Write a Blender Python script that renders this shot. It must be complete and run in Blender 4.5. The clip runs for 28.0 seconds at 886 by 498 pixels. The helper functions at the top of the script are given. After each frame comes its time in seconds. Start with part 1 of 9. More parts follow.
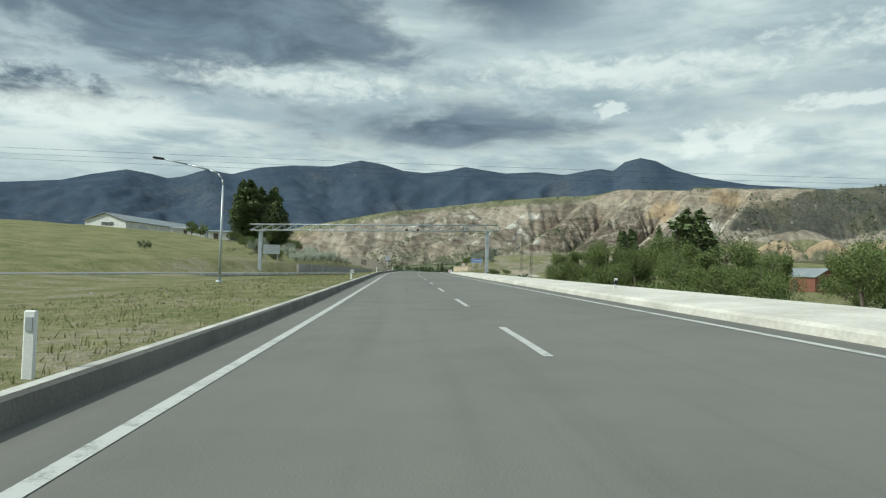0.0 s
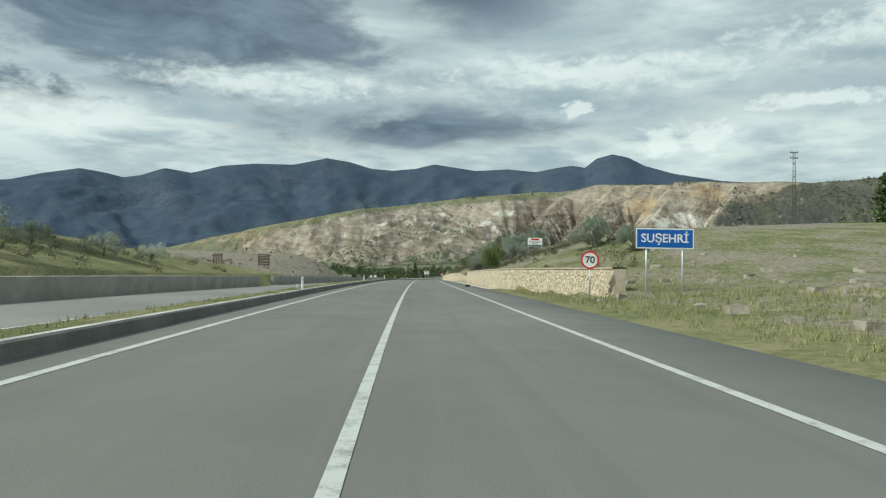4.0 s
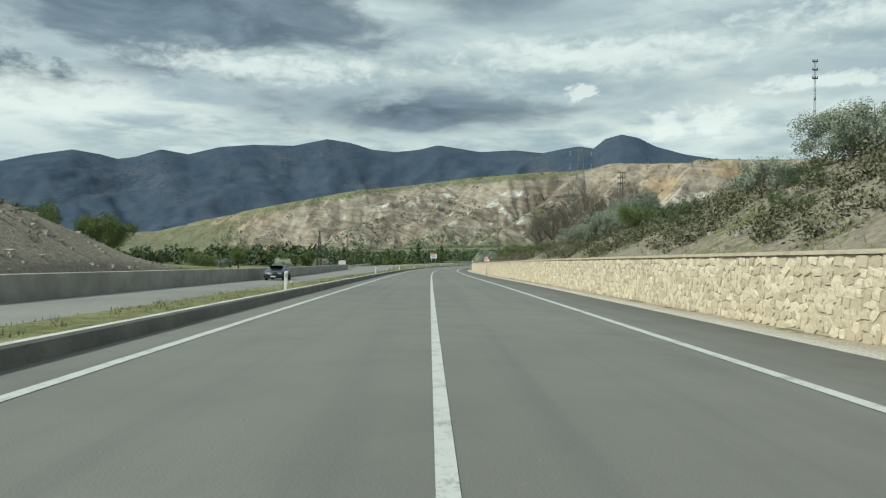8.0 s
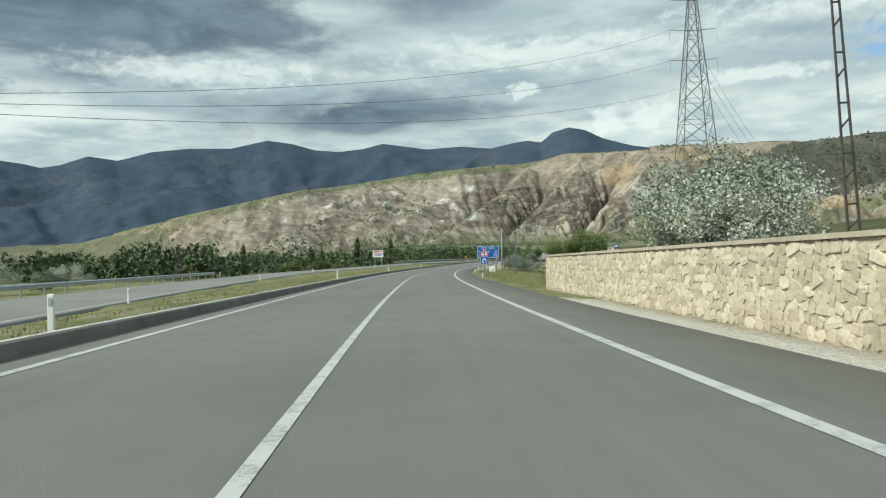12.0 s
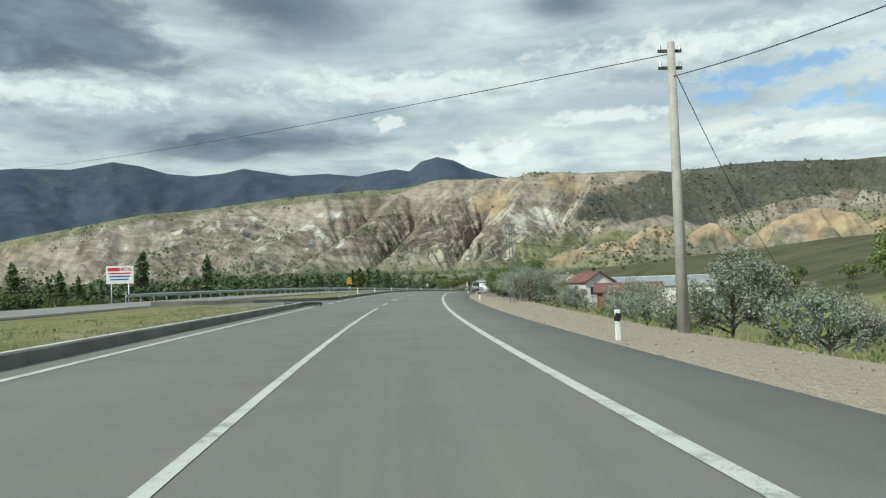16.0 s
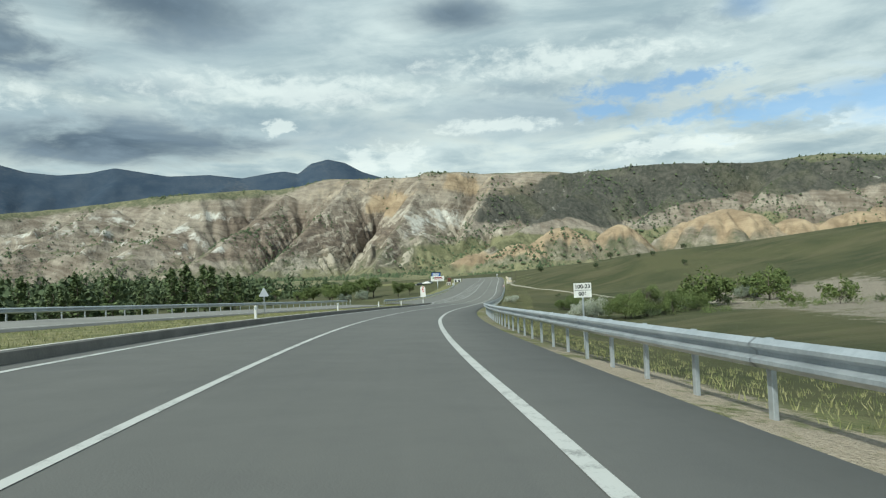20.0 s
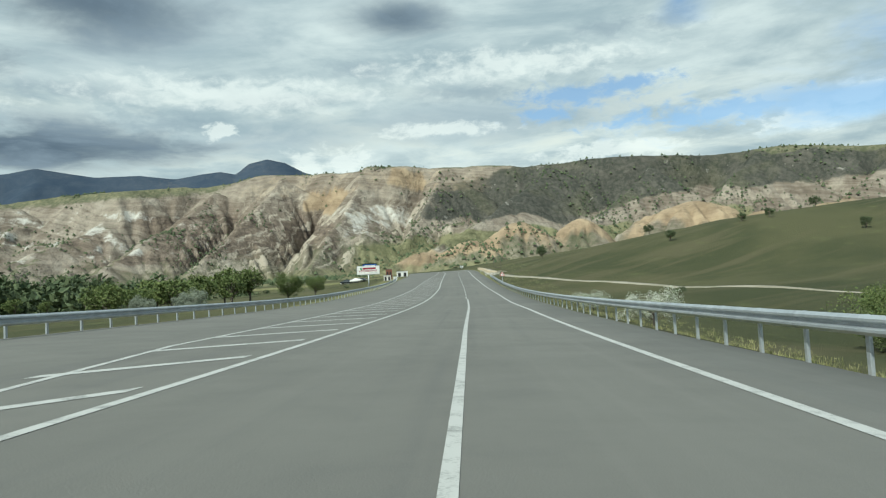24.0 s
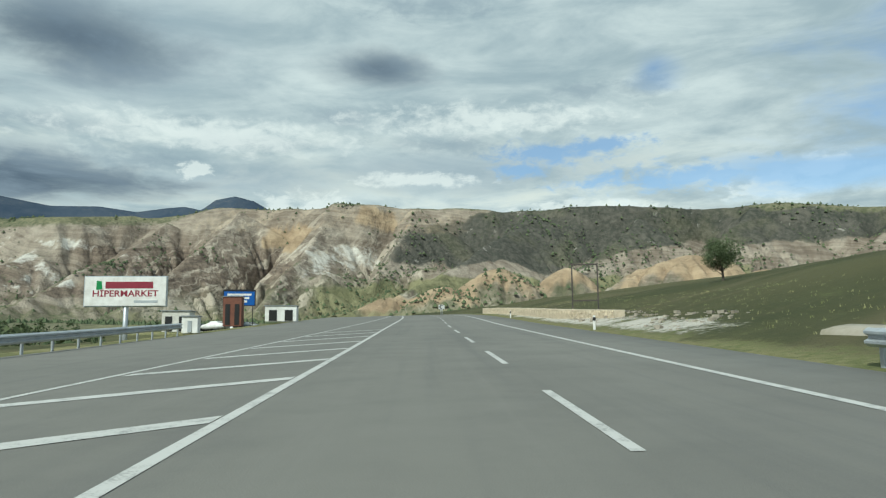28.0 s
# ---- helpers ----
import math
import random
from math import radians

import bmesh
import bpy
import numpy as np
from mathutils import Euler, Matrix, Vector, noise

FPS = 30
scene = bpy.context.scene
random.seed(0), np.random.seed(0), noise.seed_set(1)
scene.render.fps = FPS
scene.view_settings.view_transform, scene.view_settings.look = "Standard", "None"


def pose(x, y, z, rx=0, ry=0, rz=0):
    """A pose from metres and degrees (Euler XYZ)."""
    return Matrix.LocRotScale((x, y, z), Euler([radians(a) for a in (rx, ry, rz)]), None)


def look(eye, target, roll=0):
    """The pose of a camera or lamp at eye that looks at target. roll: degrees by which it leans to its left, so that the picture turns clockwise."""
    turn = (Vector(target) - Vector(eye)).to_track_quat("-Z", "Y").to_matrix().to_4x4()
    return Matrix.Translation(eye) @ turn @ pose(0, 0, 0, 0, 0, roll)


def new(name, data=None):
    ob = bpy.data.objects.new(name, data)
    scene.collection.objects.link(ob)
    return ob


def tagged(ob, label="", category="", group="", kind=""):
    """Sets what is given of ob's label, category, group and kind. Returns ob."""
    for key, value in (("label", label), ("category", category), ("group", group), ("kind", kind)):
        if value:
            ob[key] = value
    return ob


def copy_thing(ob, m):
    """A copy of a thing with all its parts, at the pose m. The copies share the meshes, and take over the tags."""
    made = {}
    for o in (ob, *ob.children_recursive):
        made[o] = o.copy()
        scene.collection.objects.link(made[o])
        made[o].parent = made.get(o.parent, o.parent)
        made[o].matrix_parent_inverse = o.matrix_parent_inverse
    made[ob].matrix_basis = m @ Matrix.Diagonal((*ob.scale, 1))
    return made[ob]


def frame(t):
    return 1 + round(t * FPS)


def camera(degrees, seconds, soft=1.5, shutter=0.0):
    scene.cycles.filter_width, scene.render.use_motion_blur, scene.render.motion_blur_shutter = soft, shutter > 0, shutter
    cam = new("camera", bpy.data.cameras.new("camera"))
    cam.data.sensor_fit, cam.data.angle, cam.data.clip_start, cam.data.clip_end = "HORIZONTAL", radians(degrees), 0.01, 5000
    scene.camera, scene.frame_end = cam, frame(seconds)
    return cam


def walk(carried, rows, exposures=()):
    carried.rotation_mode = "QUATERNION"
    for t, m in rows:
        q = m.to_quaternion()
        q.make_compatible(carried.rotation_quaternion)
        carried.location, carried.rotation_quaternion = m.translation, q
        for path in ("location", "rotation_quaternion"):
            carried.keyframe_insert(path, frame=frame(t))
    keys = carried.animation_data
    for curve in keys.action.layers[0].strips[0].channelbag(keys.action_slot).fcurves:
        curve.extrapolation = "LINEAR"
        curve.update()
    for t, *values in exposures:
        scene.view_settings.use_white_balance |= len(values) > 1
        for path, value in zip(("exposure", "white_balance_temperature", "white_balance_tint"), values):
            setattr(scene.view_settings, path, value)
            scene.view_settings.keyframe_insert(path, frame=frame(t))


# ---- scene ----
# ---- camera ----
cam = camera(63.46, 28.0, soft=1.25)
PATH = [
    (0.0, pose(-0.00, 0.00, 1.100, 91.97, -1.71, 0.02)),
    (0.5, pose(-0.57, 15.42, 1.280, 92.32, -1.38, -0.12)),
    (1.0, pose(-1.14, 30.85, 1.472, 92.69, -1.06, -0.43)),
    (1.5, pose(-1.66, 46.29, 1.670, 92.96, -0.89, -0.92)),
    (2.0, pose(-2.16, 61.73, 1.861, 93.01, -0.84, -1.51)),
    (2.5, pose(-2.60, 77.16, 2.026, 92.79, -0.95, -1.90)),
    (3.0, pose(-2.96, 92.59, 2.168, 92.48, -1.09, -2.17)),
    (3.5, pose(-3.25, 108.01, 2.288, 92.21, -1.05, -2.28)),
    (4.0, pose(-3.45, 123.42, 2.384, 92.03, -1.09, -2.43)),
    (4.5, pose(-3.58, 138.83, 2.457, 91.90, -1.22, -2.56)),
    (5.0, pose(-3.62, 154.23, 2.507, 91.81, -1.39, -2.60)),
    (5.5, pose(-3.59, 169.65, 2.533, 91.72, -1.52, -2.49)),
    (6.0, pose(-3.50, 185.07, 2.537, 91.60, -1.46, -2.17)),
    (6.5, pose(-3.38, 200.52, 2.522, 91.42, -1.43, -1.78)),
    (7.0, pose(-3.22, 215.98, 2.489, 91.23, -1.31, -1.66)),
    (7.5, pose(-3.04, 231.47, 2.438, 90.97, -1.19, -1.82)),
    (8.0, pose(-2.82, 246.98, 2.369, 90.75, -1.03, -2.16)),
    (8.5, pose(-2.57, 262.51, 2.281, 90.72, -0.79, -2.59)),
    (9.0, pose(-2.26, 278.06, 2.173, 90.89, -0.29, -3.05)),
    (9.5, pose(-1.90, 293.64, 2.045, 91.26, 0.33, -3.53)),
    (10.0, pose(-1.44, 309.23, 1.894, 91.60, 0.88, -4.09)),
    (10.5, pose(-0.85, 324.84, 1.752, 91.72, 1.14, -4.66)),
    (11.0, pose(-0.11, 340.47, 1.620, 91.52, 1.27, -5.13)),
    (11.5, pose(0.76, 356.12, 1.497, 91.16, 1.35, -5.52)),
    (12.0, pose(1.78, 371.77, 1.383, 90.80, 1.31, -6.18)),
    (12.5, pose(2.96, 387.43, 1.278, 90.50, 1.25, -7.14)),
    (13.0, pose(4.30, 403.08, 1.183, 90.35, 1.23, -8.43)),
    (13.5, pose(5.82, 418.72, 1.096, 90.41, 1.26, -10.07)),
    (14.0, pose(7.55, 434.34, 1.017, 90.76, 1.29, -12.09)),
    (14.5, pose(9.55, 449.91, 0.944, 91.35, 1.48, -13.88)),
    (15.0, pose(11.88, 465.42, 0.903, 92.06, 1.62, -15.32)),
    (15.5, pose(14.58, 480.85, 0.892, 92.69, 1.57, -16.21)),
    (16.0, pose(17.63, 496.20, 0.910, 93.01, 1.63, -16.84)),
    (16.5, pose(21.06, 511.44, 0.958, 93.03, 1.81, -17.37)),
    (17.0, pose(24.87, 526.56, 1.035, 92.90, 2.10, -18.06)),
    (17.5, pose(29.05, 541.55, 1.149, 92.74, 2.36, -18.94)),
    (18.0, pose(33.60, 556.38, 1.237, 92.69, 2.42, -20.10)),
    (18.5, pose(38.47, 571.05, 1.287, 92.75, 2.18, -21.34)),
    (19.0, pose(43.67, 585.53, 1.289, 92.91, 2.00, -22.70)),
    (19.5, pose(49.20, 599.82, 1.243, 93.11, 1.93, -24.09)),
    (20.0, pose(55.05, 613.91, 1.153, 93.28, 2.17, -25.45)),
    (20.5, pose(61.19, 627.83, 1.020, 93.43, 2.55, -26.73)),
    (21.0, pose(67.58, 641.60, 0.853, 93.56, 2.62, -27.72)),
    (21.5, pose(74.19, 655.27, 0.660, 93.74, 2.43, -28.29)),
    (22.0, pose(80.99, 668.85, 0.454, 93.84, 2.21, -28.61)),
    (22.5, pose(87.98, 682.38, 0.251, 93.86, 2.13, -28.79)),
    (23.0, pose(95.14, 695.86, 0.068, 93.79, 2.27, -28.95)),
    (23.5, pose(102.47, 709.33, -0.080, 93.63, 2.61, -29.21)),
    (24.0, pose(109.98, 722.80, -0.176, 93.38, 3.06, -29.71)),
    (24.5, pose(117.65, 736.29, -0.206, 93.36, 3.24, -30.35)),
    (25.0, pose(125.49, 749.80, -0.161, 93.76, 3.25, -30.90)),
    (25.5, pose(133.50, 763.33, -0.033, 94.55, 3.08, -31.32)),
    (26.0, pose(141.62, 776.87, 0.191, 95.48, 2.81, -31.62)),
    (26.5, pose(149.76, 790.44, 0.539, 96.37, 2.24, -31.83)),
    (27.0, pose(157.83, 803.99, 1.040, 96.93, 1.54, -32.05)),
    (27.5, pose(165.79, 817.50, 1.672, 97.25, 0.96, -32.19)),
    (28.0, pose(173.64, 830.94, 2.331, 97.32, 0.55, -32.27)),]
walk(cam, PATH, exposures=[(0.0, 0.15, 5950, -2), (3.0, 0.17, 5950, -2), (6.0, 0.18, 6000, -2), (11.0, 0.2, 6000, -2), (14.0, 0.32, 5980, -2), (17.5, 0.24, 5950, -2), (20.0, 0.22, 5900, -2), (21.5, 0.27, 5900, -2), (24.0, 0.25, 5930, -2), (28.0, 0.15, 5900, -2)])

# ---- light ----
SUN_AZ = radians(-116)   # the way to the sun, clockwise from +y
SUN_EL = radians(43)
sun_data = bpy.data.lights.new("sun", "SUN")
sun_data.energy, sun_data.angle, sun_data.color = 3.6, radians(0.6), (1.0, 0.94, 0.84)
sun = new("sun", sun_data)
sun.matrix_world = look((0, 0, 0), (-math.sin(SUN_AZ) * math.cos(SUN_EL), -math.cos(SUN_AZ) * math.cos(SUN_EL), -math.sin(SUN_EL)))
sun.location = (0, 300, 900)


class Nodes:
    """Short names for building node trees."""

    def __init__(self, tree):
        self.tree = tree
        tree.nodes.clear()

    def node(self, kind, props=(), **sockets):
        n = self.tree.nodes.new(kind)
        for key, value in dict(props).items():
            setattr(n, key, value)
        for key, value in sockets.items():
            self.put(n.inputs[int(key[1:])] if key[0] == "i" and key[1:].isdigit() else n.inputs[key], value)
        return n

    def put(self, socket, value):
        if hasattr(value, "is_output"):
            self.tree.links.new(value, socket)
        elif isinstance(value, (tuple, list)) and len(value) == 3 and socket.type == "RGBA":
            socket.default_value = (*value, 1)
        else:
            socket.default_value = value

    def math(self, op, a, b=0.0, c=0.0, clamp=False):
        n = self.node("ShaderNodeMath", {"operation": op, "use_clamp": clamp}, i0=a, i1=b, i2=c)
        return n.outputs[0]

    def mix(self, fac, a, b):
        n = self.tree.nodes.new("ShaderNodeMix")
        n.data_type = "RGBA"
        self.put(n.inputs[0], fac), self.put(n.inputs[6], a), self.put(n.inputs[7], b)
        return n.outputs[2]

    def step(self, x, lo, hi, a=0.0, b=1.0):
        n = self.node("ShaderNodeMapRange", {"interpolation_type": "SMOOTHSTEP"}, i0=x, i1=lo, i2=hi, i3=a, i4=b)
        return n.outputs[0]

    def noise(self, vector, scale, detail=4.0, rough=0.55, warp=0.0):
        n = self.node("ShaderNodeTexNoise", {}, Vector=vector, Scale=scale, Detail=detail, Roughness=rough, Distortion=warp)
        return n.outputs[0]

    def vec(self, x, y, z):
        return self.node("ShaderNodeCombineXYZ", {}, i0=x, i1=y, i2=z).outputs[0]


# ---- sky: broken cloud over a clear sky ----
world = bpy.data.worlds.new("world")
scene.world = world
world.use_nodes = True
w = Nodes(world.node_tree)
way = w.node("ShaderNodeTexCoord").outputs["Generated"]
xyz = w.node("ShaderNodeSeparateXYZ", {}, i0=way)
az = w.math("MULTIPLY", w.math("ARCTAN2", xyz.outputs[0], xyz.outputs[1]), 57.2958)
el = w.math("MULTIPLY", w.math("ARCSINE", xyz.outputs[2]), 57.2958)
sky = w.node("ShaderNodeTexSky", {"sky_type": "NISHITA", "sun_disc": False, "sun_elevation": SUN_EL, "sun_rotation": SUN_AZ,
                                  "air_density": 1.0, "dust_density": 0.6, "ozone_density": 1.2})
clear = w.node("ShaderNodeVectorMath", {"operation": "SCALE"}, i0=sky.outputs[0])
clear.inputs[3].default_value = 0.11
low = w.math("ADD", w.math("MAXIMUM", xyz.outputs[2], 0.0), 0.09)
flat = w.vec(w.math("DIVIDE", xyz.outputs[0], low), w.math("DIVIDE", xyz.outputs[1], low), 0.0)
n_big = w.noise(flat, 0.85, 9, 0.58, 0.5)
n_fine = w.noise(flat, 2.6, 9, 0.6, 0.4)
n_wisp = w.noise(w.vec(w.math("MULTIPLY", az, 0.028), w.math("MULTIPLY", el, 0.11), 4.1), 3.0, 8, 0.6, 0.5)
n_puff = w.noise(w.vec(w.math("MULTIPLY", az, 0.3), w.math("MULTIPLY", el, 0.55), 1.9), 2.0, 8, 0.62, 0.3)
ragged = w.math("ADD", w.math("MULTIPLY", w.math("SUBTRACT", n_big, 0.5), 2.6), w.math("MULTIPLY", w.math("SUBTRACT", n_fine, 0.5), 2.2))
lumpy = w.math("ADD", w.math("MULTIPLY", w.math("SUBTRACT", n_puff, 0.5), 3.4), w.math("MULTIPLY", w.math("SUBTRACT", n_fine, 0.5), 0.8))


def cloud_patch(a, e, wa, we, soft=0.55, rag=1.0):
    """How far a direction lies inside one cloud, 0 to 1, with torn edges."""
    da = w.math("DIVIDE", w.math("SUBTRACT", az, a), wa)
    de = w.math("DIVIDE", w.math("SUBTRACT", el, e), we)
    r = w.math("SQRT", w.math("ADD", w.math("MULTIPLY", da, da), w.math("MULTIPLY", de, de)))
    r = w.math("ADD", r, w.math("MULTIPLY", lumpy if we < 1.25 else ragged, (-1.1 if we < 1.25 else -1.15) * rag))
    return w.step(r, 1.0 + soft * 0.5, 1.0 - soft * 0.75)


def most(items):
    out = items[0]
    for item in items[1:]:
        out = w.math("MAXIMUM", out, item)
    return out


# the body of the cloud deck: light grey-white with grey undersides
tone = w.step(w.math("ADD", w.math("MULTIPLY", n_wisp, 0.4), w.math("ADD", w.math("MULTIPLY", n_big, 0.35), w.math("MULTIPLY", n_fine, 0.25))), 0.38, 0.62)
deck = w.mix(tone, (0.35, 0.41, 0.435), (0.655, 0.685, 0.66))
glow = w.step(w.math("ABSOLUTE", w.math("SUBTRACT", el, 12.0)), 6.0, 0.0)
deck = w.mix(w.math("MULTIPLY", w.math("MULTIPLY", glow, w.step(n_fine, 0.42, 0.72)), 0.7), deck, (0.78, 0.76, 0.66))
DARK = [(-20, 18.6, 16.5, 4.4, 0.6), (-36, 17.4, 10, 3.0, 0.7), (-33, 21, 10, 4, 0.6), (4, 21.4, 8.5, 2.6, 1.2), (-0.5, 11.5, 9.5, 1.5, 1.0, 1.15),
        (27.3, 21.3, 4.6, 1.6, 0.9, 0.9), (-30, 12, 6, 1.2, 0.9)]
FAINT = [(32, 26.0, 5, 0.9, 1.2), (24, 17.6, 2.4, 0.7, 1.2), (44, 19.2, 2.0, 0.7, 1.2), (48.5, 19.3, 2.0, 0.8, 1.2), (9.5, 13.6, 4.5, 0.9, 1.2), (33, 15.5, 4, 0.7, 1.2), (17, 15.4, 5, 0.6, 1.2), (3, 15.6, 5, 0.6, 1.2)]
dark = most([cloud_patch(*row) for row in DARK])
DIM = [(8, 22, 10, 5, 1.0), (-28, 16, 13, 5, 1.0), (-12, 12.5, 20, 1.6, 1.0), (17, 12.5, 7, 1.6, 1.0), (34, 13.5, 10, 1.5, 1.0)]
dim = most([cloud_patch(*row) for row in DIM])
deck = w.mix(w.math("MULTIPLY", dim, 0.55), deck, (0.33, 0.385, 0.43))
under = w.mix(w.step(n_fine, 0.35, 0.7), (0.085, 0.115, 0.155), (0.20, 0.245, 0.295))
deck = w.mix(w.math("MULTIPLY", most([cloud_patch(*row) for row in FAINT]), 0.55), deck, (0.27, 0.325, 0.37))
deck = w.mix(w.math("MULTIPLY", dark, 0.93), deck, under)
WHITE = [(12.9, 13.0, 1.3, 0.7, 0.5), (30.5, 12.8, 4.5, 0.5, 0.8), (22.5, 10.6, 1.9, 1.1, 0.8), (19.5, 10.4, 1.6, 1.0, 0.8), (57.5, 11.0, 3.4, 0.9, 0.6), (61, 12.0, 2.4, 0.9, 0.7),
         (-27, 10.8, 9, 1.6, 1.0), (44, 10.3, 5, 0.6, 0.7), (-12, 14.4, 8, 0.9, 1.2), (14, 15.8, 9, 1.1, 1.2), (36, 17.4, 9, 1.0, 1.2)]
white = most([cloud_patch(*row) for row in WHITE])
deck = w.mix(w.math("MULTIPLY", white, 0.62), deck, (0.86, 0.85, 0.79))
GAPS = [(41, 14.7, 3.8, 0.9, 1.0), (45.5, 15.2, 3.0, 0.6, 1.0), (52, 12.2, 7.5, 1.0, 1.0), (62, 11.6, 9, 1.5, 1.1), (49.5, 20.5, 2.2, 1.4, 1.2), (75, 18, 14, 8, 1.0), (38.5, 13.4, 2.5, 0.5, 1.0)]
gaps = most([cloud_patch(*row) for row in GAPS])
behind = w.step(w.noise(flat, 0.7, 5, 0.55), 0.5, 0.62)
away = w.step(w.math("ABSOLUTE", w.math("SUBTRACT", az, 12.0)), 75, 100)
gaps = w.math("MAXIMUM", w.math("MULTIPLY", gaps, 0.85), w.math("MULTIPLY", behind, away))
out_sky = w.mix(gaps, deck, clear.outputs[0])
bg = w.node("ShaderNodeBackground", {}, Color=out_sky, Strength=1.0)
w.node("ShaderNodeOutputWorld", {}, Surface=bg.outputs[0])

# ---- materials ----


def material(name, build):
    m = bpy.data.materials.new(name)
    m.use_nodes = True
    n = Nodes(m.node_tree)
    bsdf = n.node("ShaderNodeBsdfPrincipled")
    n.node("ShaderNodeOutputMaterial", {}, Surface=bsdf.outputs[0])
    n.where = n.node("ShaderNodeNewGeometry").outputs["Position"]
    n.own = n.node("ShaderNodeTexCoord").outputs["Object"]
    build(n, bsdf)
    return m


def bump(n, bsdf, height, distance, strength=1.0):
    b = n.node("ShaderNodeBump", {}, Strength=strength, Distance=distance, Height=height)
    n.put(bsdf.inputs["Normal"], b.outputs[0])


def plain(name, a, b=None, rough=0.7, metal=0.0, scale=6.0, grain=60.0, relief=0.004, spec=0.4, coat=0.0, each=0.0):
    """A surface with broad stains and fine grain between the colours a and b; each: how much single pieces differ."""
    b = b or tuple(c * 0.72 for c in a)

    def build(n, bsdf):
        at = n.own
        broad = n.noise(at, scale, 5, 0.6)
        fine = n.noise(at, grain, 3, 0.6)
        mixed = n.step(n.math("ADD", n.math("MULTIPLY", broad, 0.65), n.math("MULTIPLY", fine, 0.35)), 0.33, 0.67)
        colour = n.mix(mixed, b, a)
        if each:
            chance = n.node("ShaderNodeObjectInfo").outputs["Random"]
            colour = n.mix(n.math("MULTIPLY", chance, each), colour, tuple(c * 0.45 for c in b))
        n.put(bsdf.inputs["Base Color"], colour)
        n.put(bsdf.inputs["Roughness"], n.math("ADD", n.math("MULTIPLY", fine, 0.2), rough - 0.1, clamp=True))
        bsdf.inputs["Metallic"].default_value = metal
        bsdf.inputs["Specular IOR Level"].default_value = spec
        bsdf.inputs["Coat Weight"].default_value = coat
        if relief:
            bump(n, bsdf, n.math("ADD", fine, broad), relief)

    return material(name, build)


def build_asphalt(n, bsdf):
    at = n.where
    stain = n.noise(at, 0.11, 5, 0.6, 0.5)
    patch = n.noise(at, 0.9, 4, 0.6)
    grit = n.noise(at, 55.0, 2, 0.6)
    flow = n.node("ShaderNodeSeparateXYZ", {}, i0=n.node("ShaderNodeAttribute", {"attribute_name": "flow"}).outputs["Vector"])
    run, across, lane = flow.outputs
    streaks = n.noise(n.vec(n.math("MULTIPLY", run, 0.035), n.math("MULTIPLY", across, 1.9), 0.0), 1.0, 6, 0.62)
    c = n.mix(n.step(stain, 0.3, 0.7), (0.128, 0.125, 0.110), (0.166, 0.162, 0.141))
    c = n.mix(n.math("MULTIPLY", n.step(patch, 0.45, 0.8), 0.3), c, (0.09, 0.091, 0.09))
    c = n.mix(n.math("MULTIPLY", lane, 0.42), c, (0.174, 0.169, 0.147))
    c = n.mix(n.math("MULTIPLY", n.step(streaks, 0.5, 0.72), 0.4), c, (0.095, 0.095, 0.092))
    c = n.mix(n.math("MULTIPLY", n.step(streaks, 0.46, 0.3), 0.4), c, (0.180, 0.174, 0.153))
    c = n.mix(n.math("MULTIPLY", n.step(grit, 0.4, 0.75), 0.35), c, (0.175, 0.169, 0.15))
    # darker tone between runs 606 and 752
    dark_run = n.math("MULTIPLY", n.step(run, 606.0, 616.0), n.step(run, 752.0, 738.0))
    c = n.mix(n.math("MULTIPLY", dark_run, 0.45), c, (0.07, 0.071, 0.071))
    # long cracks and sealed seams
    wander = n.math("MULTIPLY", n.math("SUBTRACT", n.noise(n.vec(n.math("MULTIPLY", run, 0.5), 0.0, 0.0), 1.0, 5, 0.65), 0.5), 0.7)
    for where_e, lo, hi in ((4.05, 0.46, 0.54),):
        off = n.math("ABSOLUTE", n.math("SUBTRACT", n.math("ADD", across, wander), where_e))
        gate = n.math("MULTIPLY", n.math("MULTIPLY", n.step(run, 228.0, 240.0), n.step(run, 340.0, 310.0)), n.step(n.noise(n.vec(n.math("MULTIPLY", run, 0.02), where_e, 0.0), 1.0, 2, 0.5), lo, hi))
        c = n.mix(n.math("MULTIPLY", n.math("MULTIPLY", n.step(off, 0.035, 0.012), gate), 0.45), c, (0.045, 0.045, 0.045))
    n.put(bsdf.inputs["Base Color"], c)
    n.put(bsdf.inputs["Roughness"], n.math("ADD", n.math("MULTIPLY", patch, 0.25), 0.62))
    bsdf.inputs["Specular IOR Level"].default_value = 0.35
    bump(n, bsdf, grit, 0.006, 0.6)


ASPHALT = material("asphalt", build_asphalt)



def build_paint(n, bsdf):
    wear = n.noise(n.where, 3.0, 6, 0.7)
    grit = n.noise(n.where, 40.0, 2, 0.6)
    c = n.mix(n.step(n.math("ADD", n.math("MULTIPLY", wear, 0.7), n.math("MULTIPLY", grit, 0.3)), 0.35, 0.52), (0.24, 0.24, 0.225), (0.48, 0.48, 0.45))
    n.put(bsdf.inputs["Base Color"], c)
    bsdf.inputs["Roughness"].default_value = 0.65


ROAD_PAINT = material("road_paint", build_paint)


